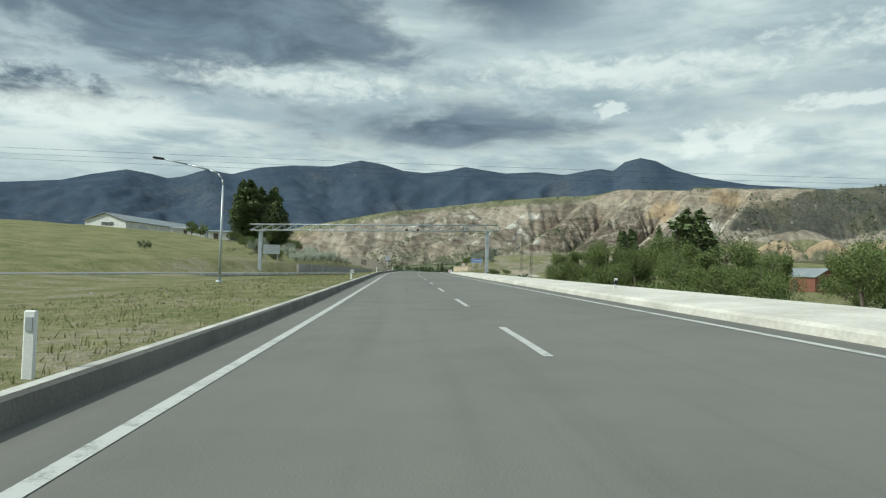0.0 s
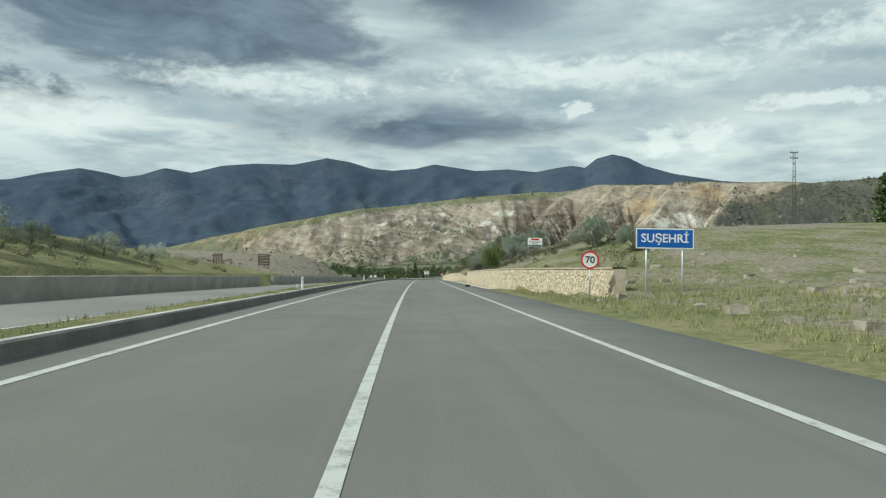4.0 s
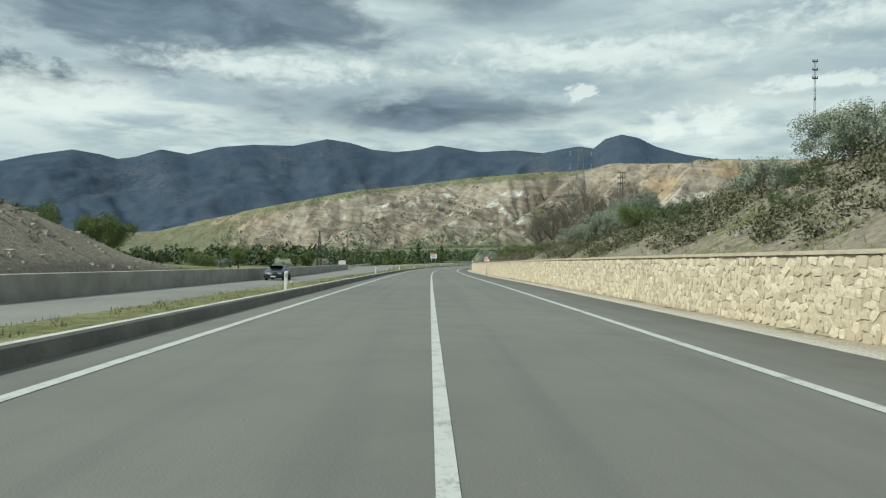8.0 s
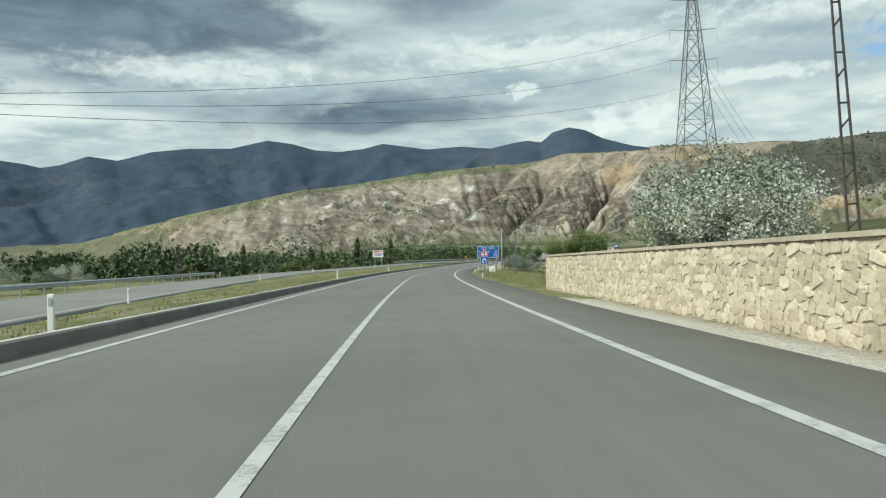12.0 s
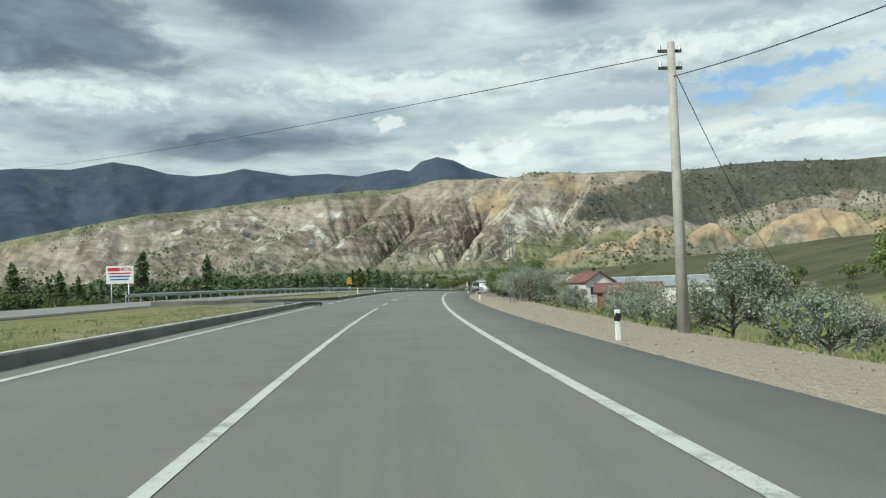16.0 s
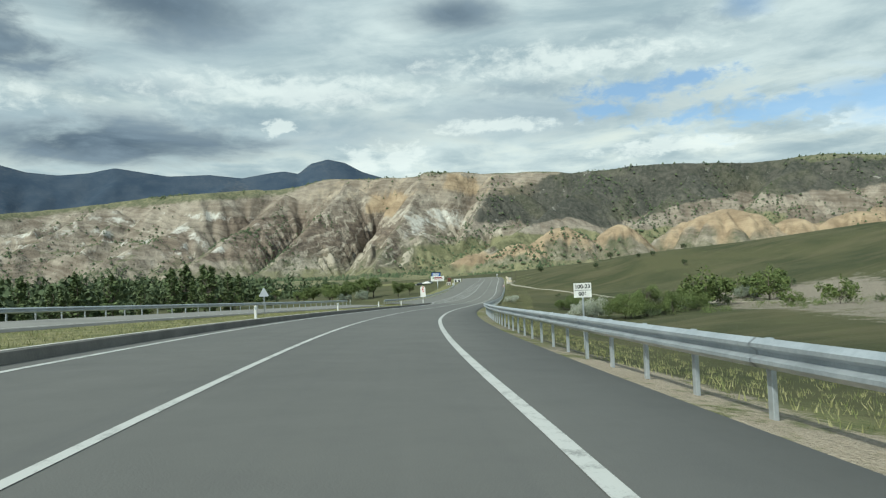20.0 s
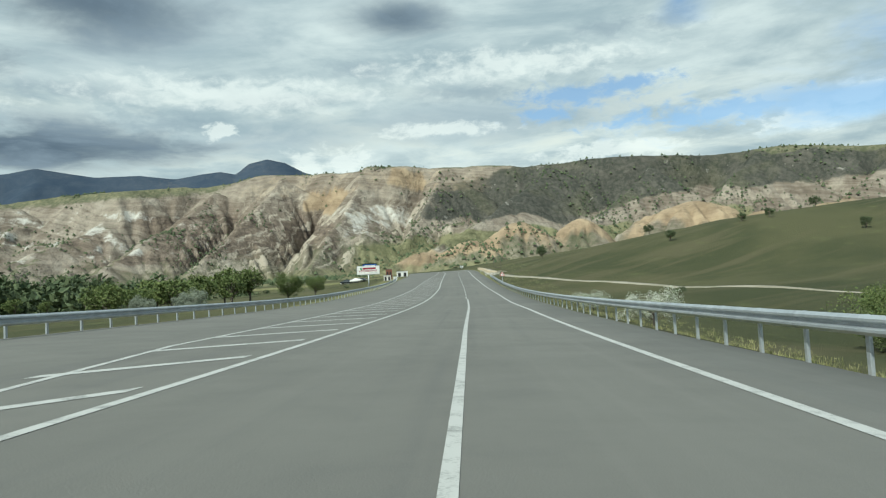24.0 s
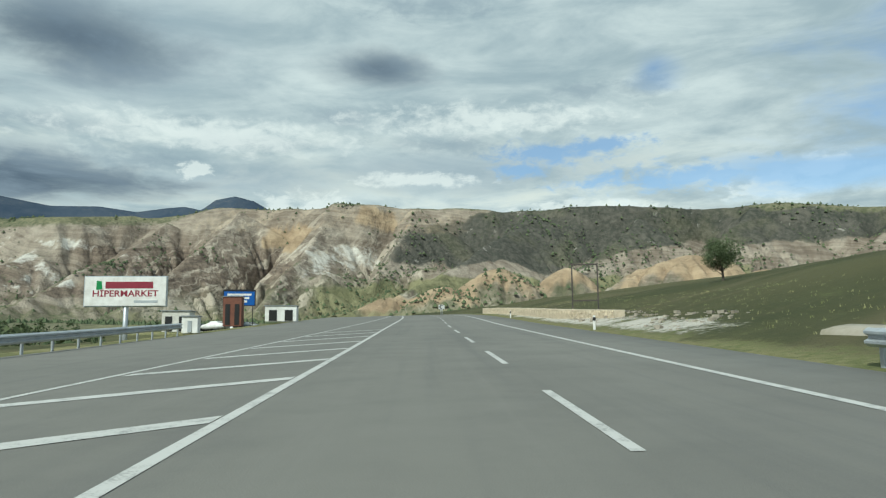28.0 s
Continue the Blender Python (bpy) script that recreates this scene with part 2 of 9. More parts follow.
def build_ground(n, bsdf):
    at = n.where
    cover = n.node("ShaderNodeSeparateXYZ", {}, i0=n.node("ShaderNodeAttribute", {"attribute_name": "cover"}).outputs["Vector"])
    dirt, lush, pale = cover.outputs
    broad = n.noise(at, 0.035, 5, 0.6, 0.3)
    mid = n.noise(at, 0.33, 5, 0.62)
    fine = n.noise(at, 4.0, 4, 0.65)
    grain = n.noise(at, 26.0, 3, 0.6)
    tear = n.math("ADD", n.math("MULTIPLY", n.math("SUBTRACT", mid, 0.5), 1.3), n.math("MULTIPLY", n.math("SUBTRACT", fine, 0.5), 0.9))
    grass = n.mix(n.step(n.math("ADD", n.math("MULTIPLY", mid, 0.5), n.math("MULTIPLY", fine, 0.5)), 0.38, 0.62), (0.120, 0.132, 0.056), (0.255, 0.232, 0.122))
    green = n.mix(n.step(broad, 0.35, 0.65), (0.052, 0.059, 0.029), (0.090, 0.089, 0.045))
    green = n.mix(n.math("MULTIPLY", n.step(fine, 0.45, 0.75), 0.4), green, (0.125, 0.122, 0.060))
    soil = n.mix(n.step(fine, 0.3, 0.7), (0.17, 0.148, 0.116), (0.295, 0.257, 0.20))
    soil = n.mix(n.step(grain, 0.55, 0.75), soil, (0.40, 0.36, 0.29))
    gravel = n.mix(n.step(grain, 0.3, 0.7), (0.36, 0.34, 0.29), (0.60, 0.57, 0.50))
    sand = n.mix(n.step(grain, 0.3, 0.7), (0.27, 0.225, 0.165), (0.42, 0.36, 0.275))
    gravel = n.mix(n.step(dirt, 0.15, 0.45), gravel, sand)
    sweep = n.noise(n.node("ShaderNodeMapping", {}, i0=at, Rotation=(0.0, 0.0, 0.55), Scale=(0.012, 0.16, 0.1)).outputs[0], 1.0, 4, 0.6, 0.4)
    green = n.mix(n.math("MULTIPLY", n.step(sweep, 0.48, 0.62), 0.55), green, (0.122, 0.108, 0.062))
    c = n.mix(n.step(n.math("ADD", lush, tear), 0.3, 0.7), grass, green)
    c = n.mix(n.step(n.math("ADD", dirt, tear), 0.35, 0.65), c, soil)
    c = n.mix(n.step(n.math("ADD", pale, n.math("MULTIPLY", tear, 0.7)), 0.4, 0.6), c, gravel)
    n.put(bsdf.inputs["Base Color"], c)
    bsdf.inputs["Roughness"].default_value = 0.95
    bsdf.inputs["Specular IOR Level"].default_value = 0.1
    bump(n, bsdf, n.math("ADD", n.math("MULTIPLY", mid, 1.4), n.math("ADD", fine, n.math("MULTIPLY", grain, 0.3))), 0.16, 0.8)


GROUND = material("ground_cover", build_ground)


def build_hill(n, bsdf):
    at = n.where
    bare, orange, heath_shade = n.node("ShaderNodeSeparateXYZ", {}, i0=n.node("ShaderNodeAttribute", {"attribute_name": "cover"}).outputs["Vector"]).outputs
    chalk, meadow, gully_tone = n.node("ShaderNodeSeparateXYZ", {}, i0=n.node("ShaderNodeAttribute", {"attribute_name": "cover_more"}).outputs["Vector"]).outputs
    brown, _, fluted = n.node("ShaderNodeSeparateXYZ", {}, i0=n.node("ShaderNodeAttribute", {"attribute_name": "cover_rock"}).outputs["Vector"]).outputs
    broad = n.noise(at, 0.006, 5, 0.6, 0.4)
    mid = n.noise(at, 0.022, 6, 0.62, 0.3)
    fine = n.noise(at, 0.12, 5, 0.62)
    grain = n.noise(at, 0.5, 3, 0.6)
    ax, ay, up = n.node("ShaderNodeSeparateXYZ", {}, i0=at).outputs
    dip = n.math("ADD", up, n.math("MULTIPLY", n.math("SUBTRACT", ax, ay), 0.11))
    level = n.math("ADD", n.math("MULTIPLY", dip, 0.05), n.math("MULTIPLY", n.noise(at, 0.006, 3, 0.5), 4.0))
    bands = n.noise(n.vec(0.0, 0.0, level), 1.8, 4, 0.65)
    tear = n.math("ADD", n.math("MULTIPLY", n.math("SUBTRACT", mid, 0.5), 1.5), n.math("MULTIPLY", n.math("SUBTRACT", fine, 0.5), 0.8))
    scrub = n.mix(n.step(n.math("ADD", n.math("MULTIPLY", fine, 0.6), n.math("MULTIPLY", mid, 0.4)), 0.36, 0.64), (0.105, 0.112, 0.066), (0.200, 0.190, 0.125))
    rock = n.mix(n.step(n.math("ADD", n.math("MULTIPLY", bands, 0.4), n.math("ADD", n.math("MULTIPLY", broad, 0.3), n.math("MULTIPLY", mid, 0.3))), 0.4, 0.6), (0.155, 0.126, 0.098), (0.36, 0.315, 0.25))
    rock = n.mix(n.math("MULTIPLY", n.step(mid, 0.5, 0.72), 0.5), rock, (0.41, 0.37, 0.30))
    rock = n.mix(n.math("MULTIPLY", n.step(grain, 0.5, 0.7), 0.3), rock, (0.15, 0.13, 0.10))
    # brown rock, darkened in colour for the shade below the spur
    umber_shade = n.mix(n.step(n.math("ADD", n.math("MULTIPLY", bands, 0.6), n.math("MULTIPLY", fine, 0.4)), 0.38, 0.62), (0.105, 0.082, 0.066), (0.235, 0.19, 0.145))
    rock = n.mix(n.math("MULTIPLY", n.step(n.math("ADD", brown, n.math("MULTIPLY", tear, 0.5)), 0.25, 0.8), 0.85), rock, umber_shade)
    c = n.mix(n.step(n.math("ADD", bare, n.math("MULTIPLY", tear, 0.6)), 0.25, 0.75), scrub, rock)
    c = n.mix(n.math("MULTIPLY", n.step(n.math("ADD", brown, n.math("MULTIPLY", tear, 0.6)), 0.3, 0.9), 0.6), c, umber_shade)
    # rills drawn in colour only: pale and dark streaks down steep badland faces
    ox, oy = n.math("SUBTRACT", ax, 60.0), n.math("SUBTRACT", ay, 600.0)
    reach = n.math("SQRT", n.math("ADD", n.math("MULTIPLY", ox, ox), n.math("MULTIPLY", oy, oy)))
    swing = n.math("ADD", n.math("MULTIPLY", n.math("ARCTAN2", ox, oy), 95.0), n.math("ADD", n.math("MULTIPLY", broad, 16.0), n.math("MULTIPLY", up, -0.05)))
    rills = n.noise(n.vec(swing, n.math("MULTIPLY", reach, 0.012), n.math("MULTIPLY", up, 0.01)), 1.0, 4, 0.6)
    c = n.mix(n.math("MULTIPLY", n.math("MULTIPLY", n.step(rills, 0.5, 0.62), fluted), 0.75), c, (0.47, 0.42, 0.335))
    c = n.mix(n.math("MULTIPLY", n.math("MULTIPLY", n.step(rills, 0.46, 0.34), fluted), 0.75), c, (0.115, 0.092, 0.075))
    c = n.mix(n.step(n.math("ADD", chalk, n.math("MULTIPLY", tear, 1.2)), 0.42, 0.95), c, n.mix(fine, (0.42, 0.40, 0.35), (0.66, 0.64, 0.57)))
    # dark scrub on the right hill, with cloud shade put into its colour
    shaded_scrub = n.mix(n.step(fine, 0.35, 0.7), (0.052, 0.056, 0.047), (0.098, 0.096, 0.080))
    shaded_scrub = n.mix(n.math("MULTIPLY", n.step(mid, 0.5, 0.68), 0.6), shaded_scrub, (0.135, 0.125, 0.105))
    shaded_scrub = n.mix(n.math("MULTIPLY", n.step(n.noise(at, 0.0045, 4, 0.6, 0.8), 0.52, 0.64), 0.6), shaded_scrub, n.mix(n.step(fine, 0.4, 0.62), (0.085, 0.09, 0.056), (0.14, 0.132, 0.09)))
    shaded_scrub = n.mix(n.math("MULTIPLY", n.step(n.noise(at, 0.035, 5, 0.7, 0.5), 0.63, 0.7), 0.8), shaded_scrub, (0.29, 0.275, 0.24))
    c = n.mix(n.math("MULTIPLY", n.step(n.math("ADD", heath_shade, n.math("MULTIPLY", tear, 0.8)), 0.3, 0.7), 0.95), c, shaded_scrub)
    c = n.mix(n.step(n.math("ADD", orange, n.math("MULTIPLY", tear, 0.5)), 0.35, 0.8), c, n.mix(n.step(n.math("ADD", n.math("MULTIPLY", bands, 0.35), n.math("MULTIPLY", mid, 0.65)), 0.4, 0.62), (0.265, 0.198, 0.128), (0.43, 0.335, 0.22)))
    c = n.mix(n.step(n.math("ADD", meadow, n.math("MULTIPLY", tear, 0.5)), 0.35, 0.75), c, n.mix(n.step(n.math("ADD", n.math("MULTIPLY", mid, 0.5), n.math("MULTIPLY", fine, 0.5)), 0.36, 0.62), (0.130, 0.132, 0.072), (0.235, 0.225, 0.128)))
    # gullies take a darker olive tone
    c = n.mix(n.math("MULTIPLY", n.step(n.math("ADD", gully_tone, n.math("MULTIPLY", tear, 0.25)), 0.45, 0.9), 0.22), c, (0.085, 0.088, 0.060))
    n.put(bsdf.inputs["Base Color"], c)
    bsdf.inputs["Roughness"].default_value = 0.95
    bsdf.inputs["Specular IOR Level"].default_value = 0.05
    bump(n, bsdf, n.math("ADD", mid, n.math("MULTIPLY", fine, 0.6)), 8.0, 0.8)


HILL = material("badland_rock", build_hill)


def build_mountain(n, bsdf):
    at = n.where
    broad = n.noise(at, 0.0022, 5, 0.6, 0.5)
    mid = n.noise(at, 0.009, 7, 0.68, 0.4)
    fine = n.noise(at, 0.045, 4, 0.65)
    # distance haze and cloud shade are mixed into these blue-greys
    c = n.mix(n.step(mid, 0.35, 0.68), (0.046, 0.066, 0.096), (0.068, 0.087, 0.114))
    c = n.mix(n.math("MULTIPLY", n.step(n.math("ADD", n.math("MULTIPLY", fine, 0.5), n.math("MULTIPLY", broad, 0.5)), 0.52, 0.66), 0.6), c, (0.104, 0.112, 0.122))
    n.put(bsdf.inputs["Base Color"], c)
    bsdf.inputs["Roughness"].default_value = 1.0
    bsdf.inputs["Specular IOR Level"].default_value = 0.0
    bump(n, bsdf, n.math("ADD", mid, n.math("MULTIPLY", fine, 0.3)), 24.0, 0.25)


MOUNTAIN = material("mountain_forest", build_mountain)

OLD_ASPHALT = plain("old_asphalt", (0.235, 0.228, 0.205), (0.165, 0.16, 0.145), 0.85, scale=0.12, grain=3.0, relief=0.004)
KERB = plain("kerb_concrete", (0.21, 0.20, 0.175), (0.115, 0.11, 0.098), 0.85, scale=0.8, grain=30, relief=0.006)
# paler tone for the kerb's top strip and the far kerb
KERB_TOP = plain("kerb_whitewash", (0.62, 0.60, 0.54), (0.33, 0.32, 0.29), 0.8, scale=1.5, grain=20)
CONCRETE = plain("concrete", (0.37, 0.35, 0.305), (0.23, 0.215, 0.185), 0.85, scale=0.6, grain=25, relief=0.008)
MORTAR = plain("mortar", (0.56, 0.48, 0.36), (0.40, 0.34, 0.25), 0.95, scale=2, grain=30, relief=0.02)
STONE = plain("wall_stone", (0.70, 0.61, 0.455), (0.50, 0.42, 0.305), 0.85, scale=3.0, grain=24, relief=0.015, each=0.3)
FIELD_STONE = plain("field_stone", (0.40, 0.36, 0.29), (0.26, 0.23, 0.185), 0.9, scale=3.0, grain=24, relief=0.015)
GALV = plain("galvanised_steel", (0.52, 0.55, 0.57), (0.38, 0.41, 0.43), 0.45, 0.55, scale=2, grain=20, relief=0.0)
RUST_IRON = plain("weathered_iron", (0.10, 0.085, 0.075), (0.05, 0.045, 0.04), 0.8, 0.2, scale=3, grain=30, relief=0.002)
WHITE_PAINT = plain("white_paint", (0.80, 0.80, 0.77), (0.62, 0.61, 0.57), 0.5, scale=2, grain=30, relief=0.001)
RED_PAINT = plain("red_paint", (0.55, 0.035, 0.045), (0.42, 0.03, 0.035), 0.4, relief=0.0)
BLUE_PAINT = plain("blue_paint", (0.012, 0.11, 0.42), (0.01, 0.085, 0.33), 0.4, relief=0.0)
BLACK_PAINT = plain("black_paint", (0.018, 0.018, 0.018), (0.012, 0.012, 0.012), 0.5, relief=0.0)
YELLOW_PAINT = plain("yellow_paint", (0.75, 0.47, 0.03), (0.62, 0.38, 0.02), 0.4, relief=0.0)
GREEN_PAINT = plain("green_paint", (0.02, 0.25, 0.07), (0.02, 0.2, 0.06), 0.4, relief=0.0)
DARK_WOOD = plain("dark_wood", (0.13, 0.10, 0.075), (0.06, 0.048, 0.038), 0.85, scale=3, grain=40)
POLE_CONCRETE = plain("pole_concrete", (0.42, 0.40, 0.36), (0.28, 0.27, 0.24), 0.85, scale=1.5, grain=20)
BARK = plain("bark", (0.16, 0.13, 0.10), (0.07, 0.06, 0.05), 0.95, scale=3, grain=20, relief=0.03)
RUBBER = plain("rubber", (0.025, 0.025, 0.025), (0.016, 0.016, 0.016), 0.8, relief=0.0)

# ---- helpers for meshes ----


def link(name, bm, mats, parent=None, label=""):
    me = bpy.data.meshes.new(name)
    bm.to_mesh(me)
    bm.free()
    for m in mats if isinstance(mats, (list, tuple)) else [mats]:
        me.materials.append(m)
    ob = new(name, me)
    if parent:
        ob.parent = parent
    if label:
        ob["label"] = label
    return ob


def part(name, bm, mat, parent, label=""):
    return link(name, bm, mat, parent, label)


def mesh(name, verts, faces, mats, smooth=False, parent=None):
    me = bpy.data.meshes.new(name)
    me.from_pydata([tuple(v) for v in verts], [], [tuple(f) for f in faces])
    for m in mats if isinstance(mats, (list, tuple)) else [mats]:
        me.materials.append(m)
    if smooth:
        me.polygons.foreach_set("use_smooth", [True] * len(me.polygons))
    me.update()
    ob = new(name, me)
    if parent:
        ob.parent = parent
    return ob


def base(name, m, label, category, group="", kind=""):
    ob = new(name)
    ob.empty_display_size = 0.2
    ob.matrix_basis = m
    return tagged(ob, label, category, group, kind)


def box(bm, size, at=(0, 0, 0), rot=(0, 0, 0), bevel=0.0, mat=0):
    r = bmesh.ops.create_cube(bm, size=1.0)
    m = pose(*at, *rot) @ Matrix.Diagonal((*size, 1))
    bmesh.ops.transform(bm, matrix=m, verts=r["verts"])
    faces = {f for v in r["verts"] for f in v.link_faces}
    if bevel:
        edges = {e for f in faces for e in f.edges}
        out = bmesh.ops.bevel(bm, geom=list(edges), offset=bevel, segments=1, affect="EDGES")
        faces = set(out["faces"]) | {f for f in faces if f.is_valid}
    for f in faces:
        f.material_index = mat
    return bm


def rod(bm, a, b, r1, r2=None, n=8, mat=0, caps=True):
    a, b = Vector(a), Vector(b)
    d = b - a
    r = bmesh.ops.create_cone(bm, cap_ends=caps, segments=n, radius1=r1, radius2=r1 if r2 is None else r2, depth=d.length)
    m = Matrix.Translation((a + b) / 2) @ d.to_track_quat("Z", "Y").to_matrix().to_4x4()
    bmesh.ops.transform(bm, matrix=m, verts=r["verts"])
    for v in r["verts"]:
        for f in v.link_faces:
            f.material_index = mat
            f.smooth = n > 6 and len(f.verts) == 4
    return bm


def B():
    return bmesh.new()


def boxed(size, at=(0, 0, 0), rot=(0, 0, 0), bevel=0.0):
    return box(B(), size, at, rot, bevel)


def rodded(a, b, r1, r2=None, n=8):
    return rod(B(), a, b, r1, r2, n)


def lattice(seed, x, y):
    """Smooth noise on arrays, -1 to 1."""
    rng = np.random.RandomState(seed)
    table = rng.rand(256, 256) * 2 - 1
    xi, yi = np.floor(x).astype(int), np.floor(y).astype(int)
    u, v = x - xi, y - yi
    u, v = u * u * u * (u * (u * 6 - 15) + 10), v * v * v * (v * (v * 6 - 15) + 10)
    a, b, c, d = table[xi % 256, yi % 256], table[(xi + 1) % 256, yi % 256], table[xi % 256, (yi + 1) % 256], table[(xi + 1) % 256, (yi + 1) % 256]
    return a + (b - a) * u + (c - a) * v + (a - b - c + d) * u * v


def fbm(seed, x, y, octaves=5, gain=0.5):
    total, amp, norm = 0.0, 1.0, 0.0
    for k in range(octaves):
        total, norm = total + amp * lattice(seed + k, x * 2**k + 17.3 * k, y * 2**k - 9.1 * k), norm + amp
        amp *= gain
    return total / norm


def smooth(x):
    x = np.clip(x, 0, 1)
    return x * x * (3 - 2 * x)


# ---- the road's line: the dashed lane line, with its height and cross fall ----
LINE = np.array([
    (6.87, -99.81, -0.83, -0.045),
    (1.50, 0.06, 0.07, -0.045),
    (-0.65, 40.00, 0.51, -0.030),
    (-2.78, 79.95, 0.95, -0.017),
    (-3.77, 119.94, 1.26, -0.008),
    (-3.83, 159.95, 1.42, -0.003),
    (-3.44, 199.95, 1.42, -0.001),
    (-2.83, 239.94, 1.30, -0.003),
    (-2.07, 279.93, 1.06, -0.005),
    (-1.16, 319.92, 0.70, -0.002),
    (0.27, 359.91, 0.37, 0.001),
    (2.79, 399.86, 0.11, 0.004),
    (6.64, 439.72, -0.10, 0.007),
    (12.82, 479.32, -0.19, 0.010),
    (21.51, 518.45, -0.10, 0.013),
    (32.57, 556.96, 0.16, 0.017),
    (45.36, 594.96, 0.21, 0.027),
    (60.16, 632.27, -0.01, 0.038),
    (77.92, 668.22, -0.52, 0.039),
    (97.67, 703.09, -1.06, 0.040),
    (118.55, 737.26, -1.32, 0.038),
    (139.69, 771.21, -1.04, 0.029),
    (160.45, 805.41, 0.02, 0.018),
    (175.04, 830.12, 1.25, -0.010),
    (195.37, 864.57, 3.10, -0.020),
    (215.71, 899.01, 5.05, -0.020),
    (233.95, 934.61, 6.60, -0.020),
    (247.79, 972.14, 7.30, -0.020),
    (254.69, 1011.54, 7.35, -0.020),
    (253.62, 1051.53, 7.2, -0.020),
    (244.63, 1090.50, 7.0, -0.020),
    (228.08, 1126.92, 7.0, -0.020),])


def spline(points, step=1.0):
    out = []
    p = np.vstack([2 * points[0] - points[1], points, 2 * points[-1] - points[-2]])
    for k in range(1, len(p) - 2):
        n = max(2, int(np.hypot(*(p[k + 1] - p[k])[:2]) / step))
        u = (np.arange(n) / n)[:, None]
        a, b, c, d = p[k - 1], p[k], p[k + 1], p[k + 2]
        if k == 1:
            a = 2 * b - c
        out.append(0.5 * (2 * b + (c - a) * u + (2 * a - 5 * b + 4 * c - d) * u**2 + (3 * b - a - 3 * c + d) * u**3))
    return np.vstack(out + [points[-1:]])


ROAD = spline(LINE)
RS = np.r_[0, np.cumsum(np.hypot(*np.diff(ROAD[:, :2], axis=0).T))] - 100.0
RT = np.gradient(ROAD[:, :2], axis=0)
RT /= np.linalg.norm(RT, axis=1)[:, None]
S_END = float(RS[-1])


def along(s, e, h=0.0):
    """The place at s metres along the road and e metres to the right of its lane line, h over the road there. Arrays too."""
    s, e, h = np.broadcast_arrays(np.asarray(s, float), np.asarray(e, float), np.asarray(h, float))
    x, y, z, bank, tx, ty = (np.interp(s, RS, c) for c in (*ROAD.T, *RT.T))
    over = np.where(s > S_END, s - S_END, np.where(s < RS[0], s - RS[0], 0))
    return np.stack([x + ty * e + tx * over, y - tx * e + ty * over, z - bank * np.clip(e, -16, 7) + h], -1)


def heading(s):
    """Degrees about z that turn +y along the road."""
    return math.degrees(math.atan2(-np.interp(s, RS, RT[:, 0]), np.interp(s, RS, RT[:, 1])))


def at_road(s, e, h=0.0, turn=0.0, tilt=0.0):
    x, y, z = along(s, e, h)
    return pose(float(x), float(y), float(z), 0, tilt, heading(s) + turn)


def strip(name, s0, s1, rows, mats, step=2.0, label="", category="", smooth_faces=False, kind="structure", parent=None):
    """A swept band along the road. rows: (e, h) numbers or functions of s, from left to right."""
    s = np.linspace(s0, s1, max(2, int((s1 - s0) / step) + 1))
    cols = []
    for e, h in rows:
        cols.append(along(s, e(s) if callable(e) else e, h(s) if callable(h) else h))
    v = np.stack(cols, 1)
    m = len(rows)
    faces = [(k * m + j, k * m + j + 1, (k + 1) * m + j + 1, (k + 1) * m + j) for k in range(len(s) - 1) for j in range(m - 1)]
    ob = mesh(name, v.reshape(-1, 3), faces, mats, smooth_faces, parent)
    if not parent:
        tagged(ob, label, category, kind=kind)
    return ob


def table(s, pairs):
    k, v = zip(*pairs)
    return np.interp(s, k, v)

# ---- widths of the carriageways ----
WIDE_L = [(-100, -4.3), (533, -4.3), (537, -9.5), (543.5, -9.5), (549.5, -4.3), (738, -4.3), (742, -12.7), (850, -13.0), (912, -14.2), (1300, -14.2)]
RIGHT_EDGE = [(-100, 5.3), (165, 5.4), (390, 5.3), (552, 5.3), (568, 5.7), (580, 6.6), (594, 6.6), (602, 5.5), (612, 5.3), (1300, 5.3)]


def left_edge(s):
    return table(s, WIDE_L)


def right_edge(s):
    return table(s, RIGHT_EDGE)


OPP_IN = [(-100, -28), (45, -26), (62, -17), (85, -11), (115, -8.6), (350, -8.8), (385, -9.6), (410, -12.5), (480, -19.5), (560, -15.5), (600, -12.6), (650, -11.6), (728, -9.6)]


def opp_in(s):
    return table(s, OPP_IN)


def opp_h(s):
    return table(s, [(-100, 0.05), (60, 0.05), (100, -0.25), (150, -0.5), (200, -0.68), (330, -0.68), (385, -0.36), (480, -0.22), (600, -0.02), (728, 0.0)])


W1 = [(155, 9.3), (160, 8.0), (168, 6.5), (175, 6.3), (208, 6.3)]
W2 = [(230, 8.6), (236, 6.9), (245, 6.4), (330, 6.3), (380, 6.2), (404, 6.6)]

